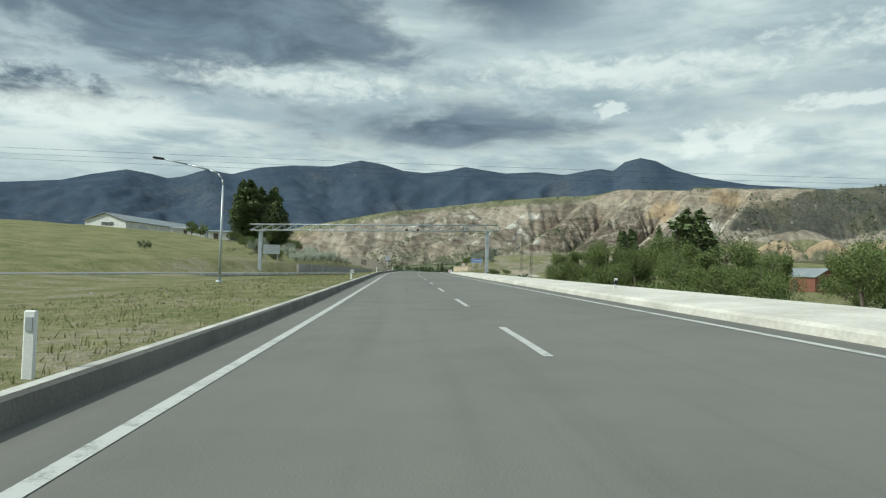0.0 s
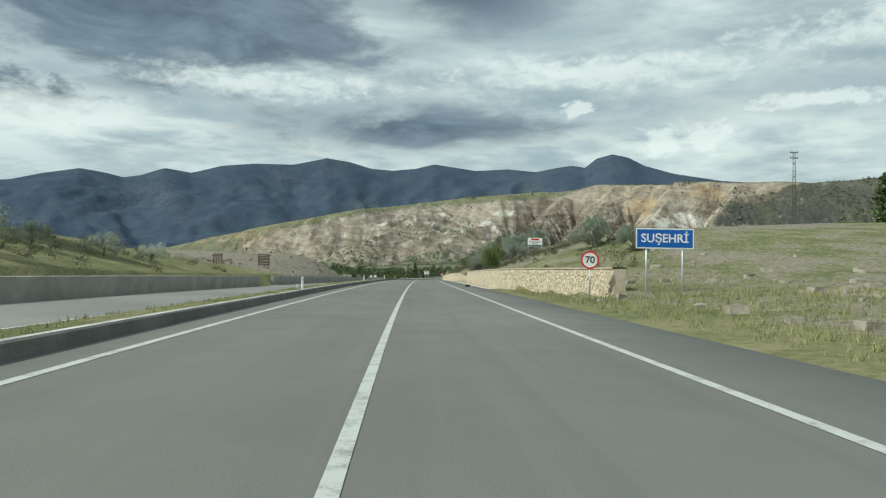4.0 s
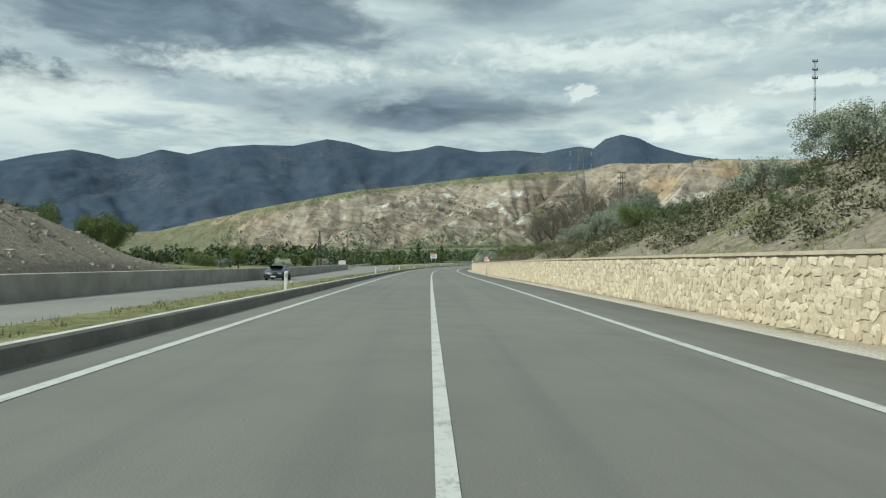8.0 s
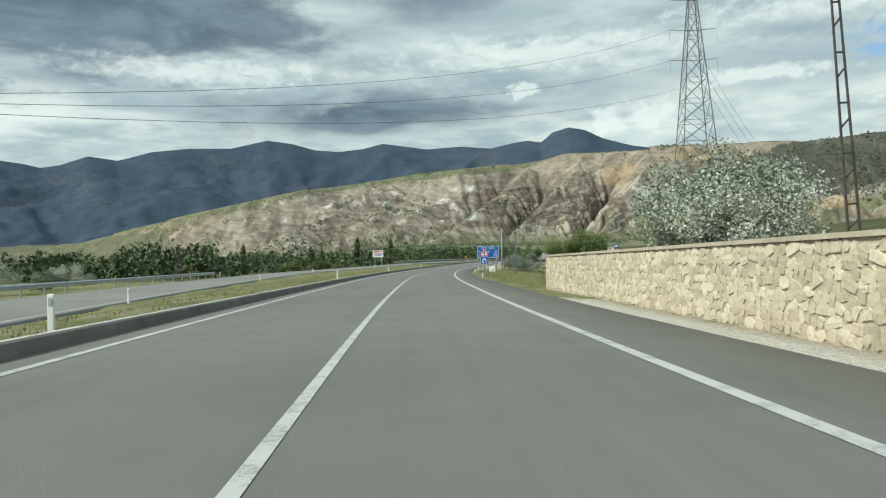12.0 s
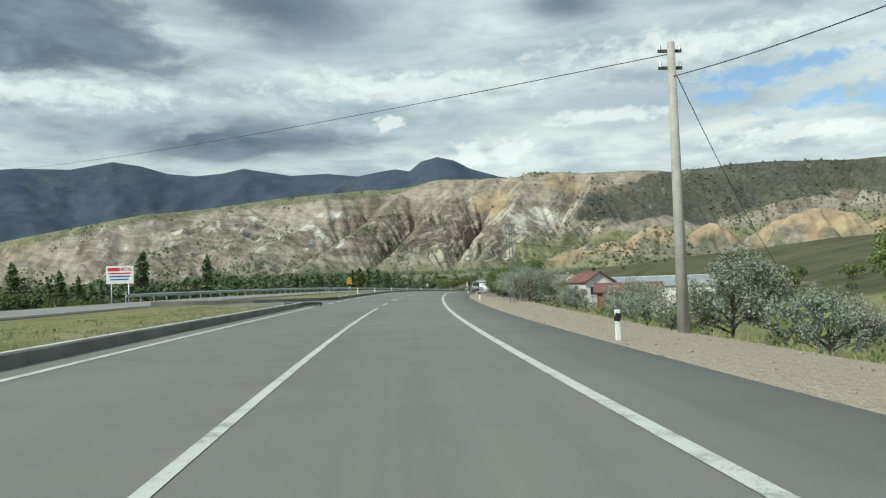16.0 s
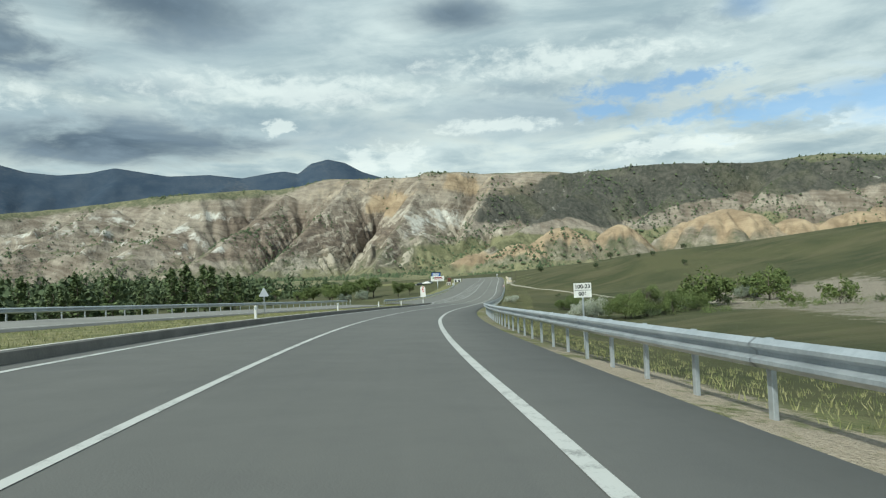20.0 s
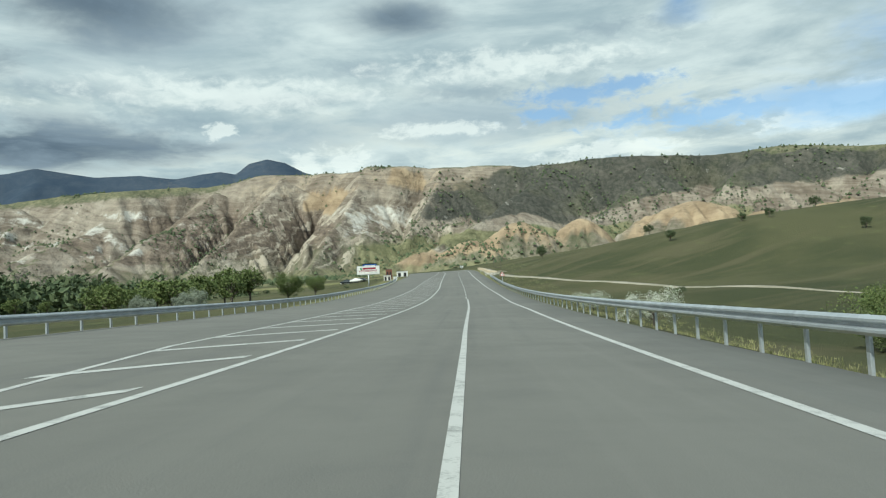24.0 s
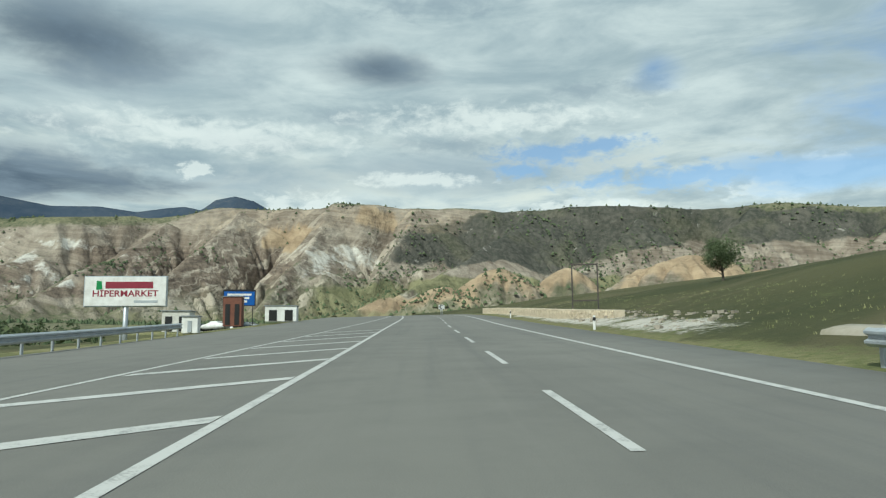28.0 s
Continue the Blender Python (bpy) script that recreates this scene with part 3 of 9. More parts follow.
# ---- the ground: cross sections along the road, and the land around ----
SECTIONS = [
    # s, then (e, height over the road) from the left to the right
    (-100, [(-700, 4), (-130, 4), (-75, 3.4), (-48, 1.5), (-40, 0.1), (-26, 0.0), (-5, 0.16), (-4.5, 0.14), (5.5, -0.05), (7.4, 0.0), (9, -0.4), (14, -1.3), (80, -1.5), (420, -6)]),
    (40, [(-700, 4), (-130, 4), (-75, 3.4), (-48, 1.5), (-36, 0.1), (-20, 0.0), (-5, 0.16), (-4.5, 0.14), (5.5, -0.05), (7.4, 0.0), (9, -0.4), (14, -1.3), (80, -1.5), (420, -6)]),
    (100, [(-700, 2), (-110, 5.2), (-50, 4.0), (-30, 2.2), (-18, 0.9), (-16.5, -0.4), (-8.5, -0.35), (-5.5, 0.12), (-4.5, 0.14), (5.5, -0.05), (7.4, 0.0), (9, -0.2), (14, -0.6), (60, -0.8), (420, -6)]),
    (150, [(-700, -2), (-110, 8.6), (-60, 6.0), (-42, 5.0), (-28, 3.4), (-17.6, 0.9), (-16.9, -0.6), (-8.5, -0.6), (-6, 0.1), (-4.5, 0.14), (5.5, -0.05), (8, 0.1), (14, 0.5), (25, 0.8), (60, 0.6), (420, -4)]),
    (185, [(-700, -4), (-110, 9.6), (-70, 8.0), (-38, 4.0), (-26, 2.2), (-17.6, 0.5), (-16.9, -0.8), (-9, -0.8), (-6.3, 0.1), (-4.5, 0.14), (5.5, -0.05), (6.6, 0.0), (6.8, 1.05), (10, 2.6), (17, 4.6), (40, 6), (420, 0)]),
    (217, [(-700, -4), (-110, 9.0), (-70, 7), (-38, 3.0), (-28, 2.0), (-17.6, 0.4), (-16.9, -0.8), (-9, -0.8), (-6.3, 0.1), (-4.5, 0.14), (5.5, -0.05), (7.4, 0.05), (10.5, 0.7), (14.5, 3.4), (19, 4.8), (40, 6.5), (420, 0)]),
    (260, [(-700, -4), (-110, 5), (-38, 4.2), (-28, 3.6), (-22, 2.0), (-17.6, 0.4), (-16.9, -0.8), (-9, -0.8), (-6.3, 0.1), (-4.5, 0.14), (5.5, -0.05), (6.6, 0.0), (6.8, 1.0), (11, 3.2), (17, 5.8), (40, 8), (420, 0)]),
    (286, [(-700, -4), (-110, 3), (-38, 5.6), (-28, 5.6), (-22, 3.2), (-17.6, 0.4), (-16.9, -0.8), (-9, -0.8), (-6.3, 0.1), (-4.5, 0.14), (5.5, -0.05), (6.6, 0.0), (6.8, 1.0), (11, 2.8), (17, 4.8), (40, 7), (420, 0)]),
    (304, [(-700, -4), (-110, 0), (-38, 1.0), (-26, 0.7), (-17.6, 0.4), (-16.9, -0.8), (-9, -0.8), (-6.3, 0.1), (-4.5, 0.14), (5.5, -0.05), (6.6, 0.0), (6.8, 1.0), (11, 2.6), (17, 4.4), (40, 6.5), (420, 0)]),
    (350, [(-700, -4), (-110, -2), (-38, -0.6), (-26, -0.4), (-17.6, -0.3), (-16.9, -0.6), (-9, -0.6), (-6.3, 0.1), (-4.5, 0.14), (5.5, -0.05), (6.6, 0.0), (6.8, 1.05), (11, 2.5), (17, 3.7), (40, 5.3), (420, 2)]),
    (385, [(-700, -5), (-110, -3), (-38, -1.0), (-26, -0.8), (-19, -0.5), (-18, -0.5), (-10, -0.4), (-6.3, 0.1), (-4.5, 0.14), (5.5, -0.05), (6.6, 0.0), (6.8, 0.7), (11, 1.1), (17, 1.5), (40, 2), (420, 2)]),
    (410, [(-700, -5), (-110, -3), (-38, -1.2), (-26, -0.8), (-22, -0.4), (-21, -0.4), (-13, -0.3), (-6.3, 0.12), (-4.5, 0.14), (5.2, -0.05), (6.2, -0.1), (10, -0.3), (17, -0.6), (40, -1), (420, 0)]),
    (480, [(-700, -5), (-110, -3), (-40, -1.2), (-34, -0.5), (-29, -0.4), (-28, -0.4), (-20, -0.3), (-6.3, 0.12), (-4.5, 0.14), (5.2, -0.05), (6.2, -0.08), (10, -0.2), (17, -0.5), (40, -1), (420, 0)]),
    (560, [(-700, -5), (-110, -4), (-40, -2.5), (-30, -0.8), (-25, -0.3), (-24, -0.3), (-16, -0.2), (-6.3, 0.12), (-4.5, 0.14), (5.2, -0.05), (6.2, -0.04), (9, -0.2), (13, -1.4), (17, -1.8), (40, -2.2), (420, 0)]),
    (600, [(-700, -5), (-110, -4), (-40, -3), (-26, -0.8), (-21.5, -0.2), (-21, -0.2), (-13, -0.1), (-6.3, 0.12), (-4.5, 0.14), (5.2, -0.05), (6.2, -0.08), (10, -0.15), (17, -0.6), (40, -4), (420, 0)]),
    (650, [(-700, -5), (-110, -4), (-40, -3), (-26, -0.9), (-20.5, -0.1), (-20, -0.1), (-12, -0.1), (-6.3, 0.1), (-4.5, 0.14), (5.2, -0.1), (6.6, -0.3), (10, -1.3), (20, -3.0), (60, -4.5), (150, 8), (420, 35)]),
    (735, [(-700, -5), (-110, -4), (-40, -3), (-24, -1.6), (-15.5, -0.4), (-13.2, -0.15), (-10, -0.1), (-6.3, -0.06), (-4.5, -0.06), (5.2, -0.1), (6.6, -0.3), (10, -1.3), (20, -2.5), (50, -2.2), (80, -0.6), (150, 9), (420, 45)]),
    (830, [(-700, -5), (-110, -3), (-40, -2), (-24, -1.6), (-16, -0.4), (-13.4, -0.15), (-10, -0.1), (-6.3, -0.06), (-4.5, -0.06), (5.2, -0.1), (6.6, -0.2), (10, -0.8), (18, -1.1), (40, -0.2), (60, 2), (80, 4.5), (120, 10), (420, 40)]),
    (890, [(-700, -6), (-110, -4), (-40, -3), (-24, -2.2), (-19, -0.4), (-17, -0.15), (-10, -0.1), (-6.3, -0.06), (-4.5, -0.06), (5.2, -0.1), (6.6, 0.1), (10, 0.8), (20, 3.6), (55, 9.6), (120, 14.5), (420, 40)]),
    (1000, [(-700, -12), (-110, -8), (-40, -3.5), (-24, -1.5), (-19, -0.4), (-17, -0.15), (-10, -0.1), (-6.3, -0.06), (-4.5, -0.06), (5.2, -0.1), (6.6, 0.1), (10, 0.5), (20, 1.8), (55, 5.5), (120, 8.5), (420, 31)]),
    (1300, [(-700, -8), (-110, -8), (-40, -5), (-24, -2.5), (-19, -0.6), (-17, -0.15), (-10, -0.1), (-6.3, -0.06), (-4.5, -0.06), (5.2, -0.1), (6.6, 0.1), (10, 0.6), (20, 1), (55, 2), (120, 3), (420, 6)]),
]
E_COLS = np.array([-700, -500, -350, -250, -180, -130, -100, -80, -65, -55, -48, -42, -37, -33, -29, -26, -24, -22, -20.5, -19, -18, -17.2, -16.5, -15, -13.5, -12, -10.5, -9.5, -8.5, -7.5,
                   -6.8, -6.2, -5.6, -5.0, -4.6, -4.46, -4.34, -3, 0, 3, 5.0, 5.5, 6.0, 6.58, 6.82, 7.1, 7.5, 8.2, 9, 10, 11, 12.5, 14, 16, 18, 20, 23, 26, 30, 35, 41, 48, 56, 66, 78, 95, 115, 140, 170, 210, 260, 330, 420])
S_ROWS = np.r_[np.arange(-100, 200, 4.0), np.arange(200, 248, 2.0), np.arange(248, 528, 4.0), np.arange(528, 572, 2.0), np.arange(572, 728, 4.0), np.arange(728, 752, 2.0), np.arange(752, 1000, 4.0), np.arange(1000, 1281, 10.0)]
SECTION_S = np.array([row[0] for row in SECTIONS], float)
PROFILES = np.array([np.interp(E_COLS, *zip(*row[1])) for row in SECTIONS])


def land(s, e):
    """Height of the ground over the road's own level."""
    s, e = np.broadcast_arrays(np.asarray(s, float), np.asarray(e, float))
    k = np.clip(np.searchsorted(SECTION_S, s) - 1, 0, len(SECTION_S) - 2)
    u = smooth((s - SECTION_S[k]) / (SECTION_S[k + 1] - SECTION_S[k]))
    j = np.clip(np.searchsorted(E_COLS, e) - 1, 0, len(E_COLS) - 2)
    q = np.clip((e - E_COLS[j]) / (E_COLS[j + 1] - E_COLS[j]), 0, 1)
    z = (PROFILES[k, j] * (1 - q) + PROFILES[k, j + 1] * q) * (1 - u) + (PROFILES[k + 1, j] * (1 - q) + PROFILES[k + 1, j + 1] * q) * u
    rough = smooth((np.maximum(e - 6.5, -e - 17.5)) / 14)
    z = z + rough * (fbm(11, s / 18, e / 18, 4) * 0.55 + fbm(15, s / 70, e / 70, 3) * 1.2)
    far_road = (e < opp_in(s) + 0.9) & (e > opp_in(s) - 8.8) & (s < 728)
    z = np.where(far_road, np.minimum(z, opp_h(s) - 0.13), z)
    walled = np.where((s > 153) & (s < 210), table(s, W1), np.where((s > 226) & (s < 406), table(s, W2), 0)) + 0.3
    z = np.where((e > 4) & (e < walled), np.minimum(z, 0.0), z)
    on = (e > left_edge(s) - 0.13) & (e < right_edge(s) - 0.05)
    return np.where(on, -0.14, z)


def on_land(s, e, h=0.0):
    return along(s, e, land(s, e) + h)


ss, ee = np.meshgrid(S_ROWS, E_COLS, indexing="ij")
gv = on_land(ss, ee)
rows_n, cols_n = ss.shape
gf = [(a * cols_n + b, a * cols_n + b + 1, (a + 1) * cols_n + b + 1, (a + 1) * cols_n + b) for a in range(rows_n - 1) for b in range(cols_n - 1)]
ground = mesh("ground", gv.reshape(-1, 3), gf, GROUND, True)
tagged(ground, "dry roadside grass, bare soil and pale gravel", "ground", kind="structure")


def band(s, e, s0, s1, e0, e1, soft_s=10.0, soft_e=1.5):
    return smooth((s - s0) / soft_s + 0.5) * smooth((s1 - s) / soft_s + 0.5) * smooth((e - e0) / soft_e + 0.5) * smooth((e1 - e) / soft_e + 0.5)


dirt = np.maximum.reduce([band(ss, ee, 130, 175, 8, 60) * 0.5, band(ss, ee, 175, 395, 6, 40) * 0.62, band(ss, ee, 338, 400, 7, 60) * 0.5, band(ss, ee, 224, 300, -45, -17) * 0.8, band(ss, ee, 478, 585, 4.6, 9.5) * 0.6,
                          band(ss, ee, 560, 598, 6, 30) * 0.8, band(ss, ee, 690, 790, 45, 85, 20, 14) * 0.75, band(ss, ee, 612, 760, 5.2, 8.0, 8, 1) * 0.45, band(ss, ee, -100, 110, -26, -4, 10, 1) * 0.36, band(ss, ee, 110, 535, -9, -4, 10, 1) * 0.3])
lush = np.maximum.reduce([band(ss, ee, 400, 540, 6.5, 60, 20, 4) * 0.32, band(ss, ee, 560, 1300, -700, -21, 20, 3) * 0.7, band(ss, ee, 630, 1300, 6, 500, 20, 4) * 0.8, band(ss, ee, -100, 60, -40, -5) * 0.2])
pale = np.maximum.reduce([band(ss, ee, 474, 560, 4.9, 10.2, 8, 2) * 0.78, band(ss, ee, 556, 640, 4.9, 7.6, 8, 1.5) * 0.6, band(ss, ee, 207, 232, 5.2, 11.5, 4, 2) * 1.0, band(ss, ee, -100, 106, 5.0, 8.0, 6, 0.5) * 1.0, band(ss, ee, 122, 152, 13, 21, 8, 4) * 0.8, band(ss, ee, 206, 227, 5, 10, 4, 1) * 0.9, band(ss, ee, 172, 395, 5.0, 6.6, 6, 0.5) * 0.75,
                          band(ss, ee, 594, 618, 5.2, 13, 8, 2) * 1.0, band(ss, ee, 890, 960, 6, 9, 8, 2) * 0.6])
cover = ground.data.attributes.new("cover", "FLOAT_VECTOR", "POINT")
cover.data.foreach_set("vector", np.stack([dirt, lush, pale], -1).reshape(-1).astype(np.float32))

# ---- hills and mountains round the valley, as rings of land seen from the middle of the road ----
HUB = np.array([60.0, 600.0])
SKYLINE = [(-180, 1.2), (-60, 1.5), (-34, 1.6), (-24, 1.9), (-18.3, 3.6), (-15.7, 4.3), (-12.4, 5.1), (-7.1, 6.35), (-1, 7.3), (6.5, 8.0), (10.7, 8.33), (13.7, 8.62), (16.3, 9.25), (19.5, 9.5), (29.4, 9.5),
           (35.2, 9.1), (42.1, 9.05), (47.7, 8.8), (51.5, 8.84), (54, 8.9), (57.3, 8.3), (64, 7.8), (80, 7), (110, 5), (140, 2), (180, 1.2)]
CREST = [(-180, 2300), (-30, 2600), (-12, 2080), (12, 2020), (24, 1700), (42, 1690), (60, 1700), (90, 1800), (180, 2300)]
FOOT = [(-180, 1500), (-30, 1900), (-14, 1650), (0, 1250), (12, 1080), (22, 1010), (40, 1080), (50, 1150), (60, 1100), (90, 1100), (180, 1500)]
AZ = np.r_[np.arange(-180, -26, 2.5), np.arange(-26, 64, 0.16), np.arange(64, 181, 2.5)]
RR = np.r_[np.linspace(380, 980, 16), np.linspace(1000, 2150, 150), np.linspace(2200, 3300, 10)]
aa, rr = np.meshgrid(AZ, RR, indexing="ij")
px, py = HUB[0] + np.sin(np.radians(aa)) * rr, HUB[1] + np.cos(np.radians(aa)) * rr
top_el = table(aa, SKYLINE)
crest_r, foot_r = table(aa, CREST), table(aa, FOOT)
warp = fbm(31, px / 330, py / 330, 4)
u = (rr - foot_r + warp * 130) / (crest_r - foot_r)
crest_z = crest_r * np.tan(np.radians(top_el))
rise = np.interp(np.clip(u, 0, 1.0), [0, 0.1, 0.3, 0.55, 0.8, 1.0], [0, 0.03, 0.17, 0.42, 0.74, 1.0])
floor_z = -7 + 40 * smooth((rr - 500) / 900) * smooth((aa + 30) / 40) * smooth((90 - aa) / 30)
hz = floor_z + (crest_z - floor_z) * rise
# broad slanting spurs with side spurs, dipping benches on the long gentle flank, then valleys cut by running water


def ridged(seed, x, y, octaves=4, gain=0.5):
    """Sharp crests with rounded hollows, 0 to 1."""
    total, amp, norm = 0.0, 1.0, 0.0
    for k in range(octaves):
        n_ = 1 - np.clip(np.abs(lattice(seed + k, x * 2**k + 17.3 * k, y * 2**k - 9.1 * k)) * 1.7, 0, 1)
        total, norm = total + amp * n_ * n_, norm + amp
        amp *= gain
    return total / norm


slant_l, slant_c = px * 0.70 + py * 0.714, px * 0.714 - py * 0.70
bend_x, bend_y = fbm(34, px / 240, py / 240, 3) * 120, fbm(36, px / 240, py / 240, 3) * 120
spur = ridged(41, (slant_c + bend_x) / 290, (slant_l + bend_y) / 760, 3)
side_spur = ridged(44, (slant_c + bend_y) / 105, (slant_l + bend_x) / 190, 3)
on_slope = smooth(u * 3.0) * smooth((1.03 - u) * 3.6)
steep = smooth((aa - 3) / 9)
hz = hz + on_slope * (22 - (1 - spur) ** 1.3 * 165 * (0.4 + 0.6 * steep) - (1 - side_spur) ** 1.3 * 52 * (0.45 + 0.55 * steep))
hz += fbm(53, px / 70, py / 70, 4) * 5 * smooth(u * 5)
# long ridges that come down slantwise from the crest
for a0, r0, a1, r1, drop in [(37.5, 1660, 24.0, 1130, 0.97), (51.5, 1640, 41.5, 1270, 0.95), (44.5, 1650, 34.0, 1290, 0.92), (17.8, 1800, 9.5, 1330, 0.96), (23.5, 1690, 18.5, 1200, 0.93), (29.5, 1690, 24.5, 1330, 0.96), (60.0, 1640, 50.0, 1330, 0.95),
                             (8.0, 2000, -4.0, 1480, 0.95), (0.0, 2020, -12.0, 1620, 0.95), (13.0, 1950, 3.0, 1400, 0.94)]:
    x0, y0 = HUB[0] + math.sin(radians(a0)) * r0, HUB[1] + math.cos(radians(a0)) * r0
    x1, y1 = HUB[0] + math.sin(radians(a1)) * r1, HUB[1] + math.cos(radians(a1)) * r1
    along_t = np.clip(((px - x0) * (x1 - x0) + (py - y0) * (y1 - y0)) / ((x1 - x0) ** 2 + (y1 - y0) ** 2), 0, 1)
    side_d = np.hypot(px - x0 - along_t * (x1 - x0), py - y0 - along_t * (y1 - y0))
    z0 = r0 * math.tan(radians(float(table(a0, SKYLINE)))) * drop
    ridge_line = z0 + (26 - z0) * along_t ** 0.85 + fbm(73, px / 90, py / 90, 3) * 10
    hz = np.maximum(hz, ridge_line - side_d * (0.62 if a0 > 15 else 0.42) - 0.0006 * side_d ** 2)
hz = np.minimum(hz, rr * np.tan(np.radians(top_el)) * 0.985 + 2)
bench = (hz + 0.2 * slant_c) / 30 + fbm(38, px / 150, py / 150, 4) * 2.4
bench_f = bench - np.floor(bench)
gentle = (1 - smooth((aa - 6) / 9)) * on_slope
riser = smooth((bench_f - 0.5) / 0.15) * smooth((1.0 - bench_f) / 0.15) * gentle * smooth(fbm(39, px / 90, py / 90, 3) * 2.2 + 0.55)
hz = hz + gentle * 30 * (smooth((bench_f - 0.5) / 0.5) - bench_f) * 0.4
# low rounded cones at the foot
cone = np.zeros_like(px)
for ca, cr, ch, cw in [(31.0, 1190, 34, 90), (34.6, 1225, 60, 95), (38.9, 1235, 60, 85), (46.6, 1320, 78, 160), (51.0, 1370, 58, 110), (55.2, 1400, 64, 150), (27.5, 1210, 22, 70)]:
    cx, cy = HUB[0] + math.sin(radians(ca)) * cr, HUB[1] + math.cos(radians(ca)) * cr
    d = np.hypot(px - cx, py - cy) / cw * (1 + 0.3 * fbm(59, px / 60, py / 60, 3))
    turn = np.arctan2(py - cy, px - cx)
    dome = np.clip(1 - d * d, 0, 1) ** 1.25
    dome = dome - 0.22 * dome * (1 - dome) * (1 - np.abs(np.sin(turn * 5 + 3 * fbm(60, px / 50, py / 50, 3)))) * 2
    hz = np.maximum(hz, floor_z + (ch + 12) * dome)
    cone = np.maximum(cone, np.clip(1.05 - d, 0, 1))


def carve(z, x, y, rounds, power):
    """Cut gullies: water runs to the lowest neighbour, and wears its bed the more the more land it drains."""
    na, nr = z.shape
    idx = np.arange(na * nr).reshape(na, nr)
    fx, fy = x.reshape(-1), y.reshape(-1)
    z = z.copy()
    drained = None
    for _ in range(rounds):
        low, rec, dist = np.full((na, nr), 1e-4), idx.copy(), np.ones((na, nr))
        for da in (-1, 0, 1):
            for db in (-1, 0, 1):
                if da == 0 and db == 0:
                    continue
                i0, i1, j0, j1 = max(0, -da), na - max(0, da), max(0, -db), nr - max(0, db)
                here, there = (slice(i0, i1), slice(j0, j1)), (slice(i0 + da, i1 + da), slice(j0 + db, j1 + db))
                d = np.hypot(x[there] - x[here], y[there] - y[here])
                fall = (z[here] - z[there]) / d
                better = fall > low[here]
                low[here] = np.where(better, fall, low[here])
                rec[here] = np.where(better, idx[there], rec[here])
                dist[here] = np.where(better, d, dist[here])
        order = np.argsort(-z.reshape(-1)).tolist()
        to, zl = rec.reshape(-1).tolist(), z.reshape(-1).tolist()
        area = [30.0] * len(zl)
        for i in order:
            if to[i] != i:
                area[to[i]] += area[i]
        k = (power * np.sqrt(np.array(area)) / dist.reshape(-1)).tolist()
        for i in reversed(order):
            if to[i] != i:
                zl[i] = (zl[i] + k[i] * zl[to[i]]) / (1 + k[i])
        z = np.array(zl).reshape(na, nr)
        drained = np.array(area).reshape(na, nr)
        soft = z.copy()
        soft[1:-1, 1:-1] = z[1:-1, 1:-1] * 0.88 + 0.03 * (z[2:, 1:-1] + z[:-2, 1:-1] + z[1:-1, 2:] + z[1:-1, :-2])
        z = soft
    return z, drained


i0, i1, j0, j1 = int(np.argmax(AZ > -25)), int(np.argmax(AZ > 63)), 17, 165
win = (slice(i0, i1), slice(j0, j1))
cut, drain = carve(hz[win] + fbm(57, px[win] / 25, py[win] / 25, 3) * 3, px[win], py[win], 9, 0.14)
gully = np.zeros_like(hz)
gully[win] = smooth((np.log10(drain) - 2.4) / 2.0)
badland = smooth((aa - 9) / 5) * smooth((34 - aa) / 5)
keep_crest = (on_slope * (0.22 + 0.34 * steep + 0.4 * badland))[win]
lost = np.clip(hz[win] - cut, -8, 90)
hz[win] = hz[win] - keep_crest * lost
hz = np.where(rr > crest_r, np.minimum(hz, crest_z - (rr - crest_r) * 0.02), hz)
hills = mesh("hills", np.stack([px, py, hz], -1).reshape(-1, 3), [(a * len(RR) + b, a * len(RR) + b + 1, (a + 1) * len(RR) + b + 1, (a + 1) * len(RR) + b) for a in range(len(AZ) - 1) for b in range(len(RR) - 1)], HILL, True)
hills.data.flip_normals()
tagged(hills, "eroded badland hills of cream, grey and orange rock with scrub", "hill", kind="structure")
el_now = np.degrees(np.arctan2(hz, rr))
# how steep the land is: bare rock shows on steep faces, grass and scrub hold on gentle ones
dz_r = np.gradient(hz, axis=1) / np.gradient(rr, axis=1)
dz_a = np.gradient(hz, axis=0) / (np.gradient(np.radians(aa), axis=0) * rr)
grade = np.hypot(dz_r, dz_a)


z_a = aa + fbm(81, px / 160, py / 160, 4) * 5
z_e = el_now + fbm(83, px / 110, py / 110, 4) * 0.9


def zone(a0, a1, e0, e1, sa=2.5, se=0.5):
    return smooth((z_a - a0) / sa + 0.5) * smooth((a1 - z_a) / sa + 0.5) * smooth((z_e - e0) / se + 0.5) * smooth((e1 - z_e) / se + 0.5)


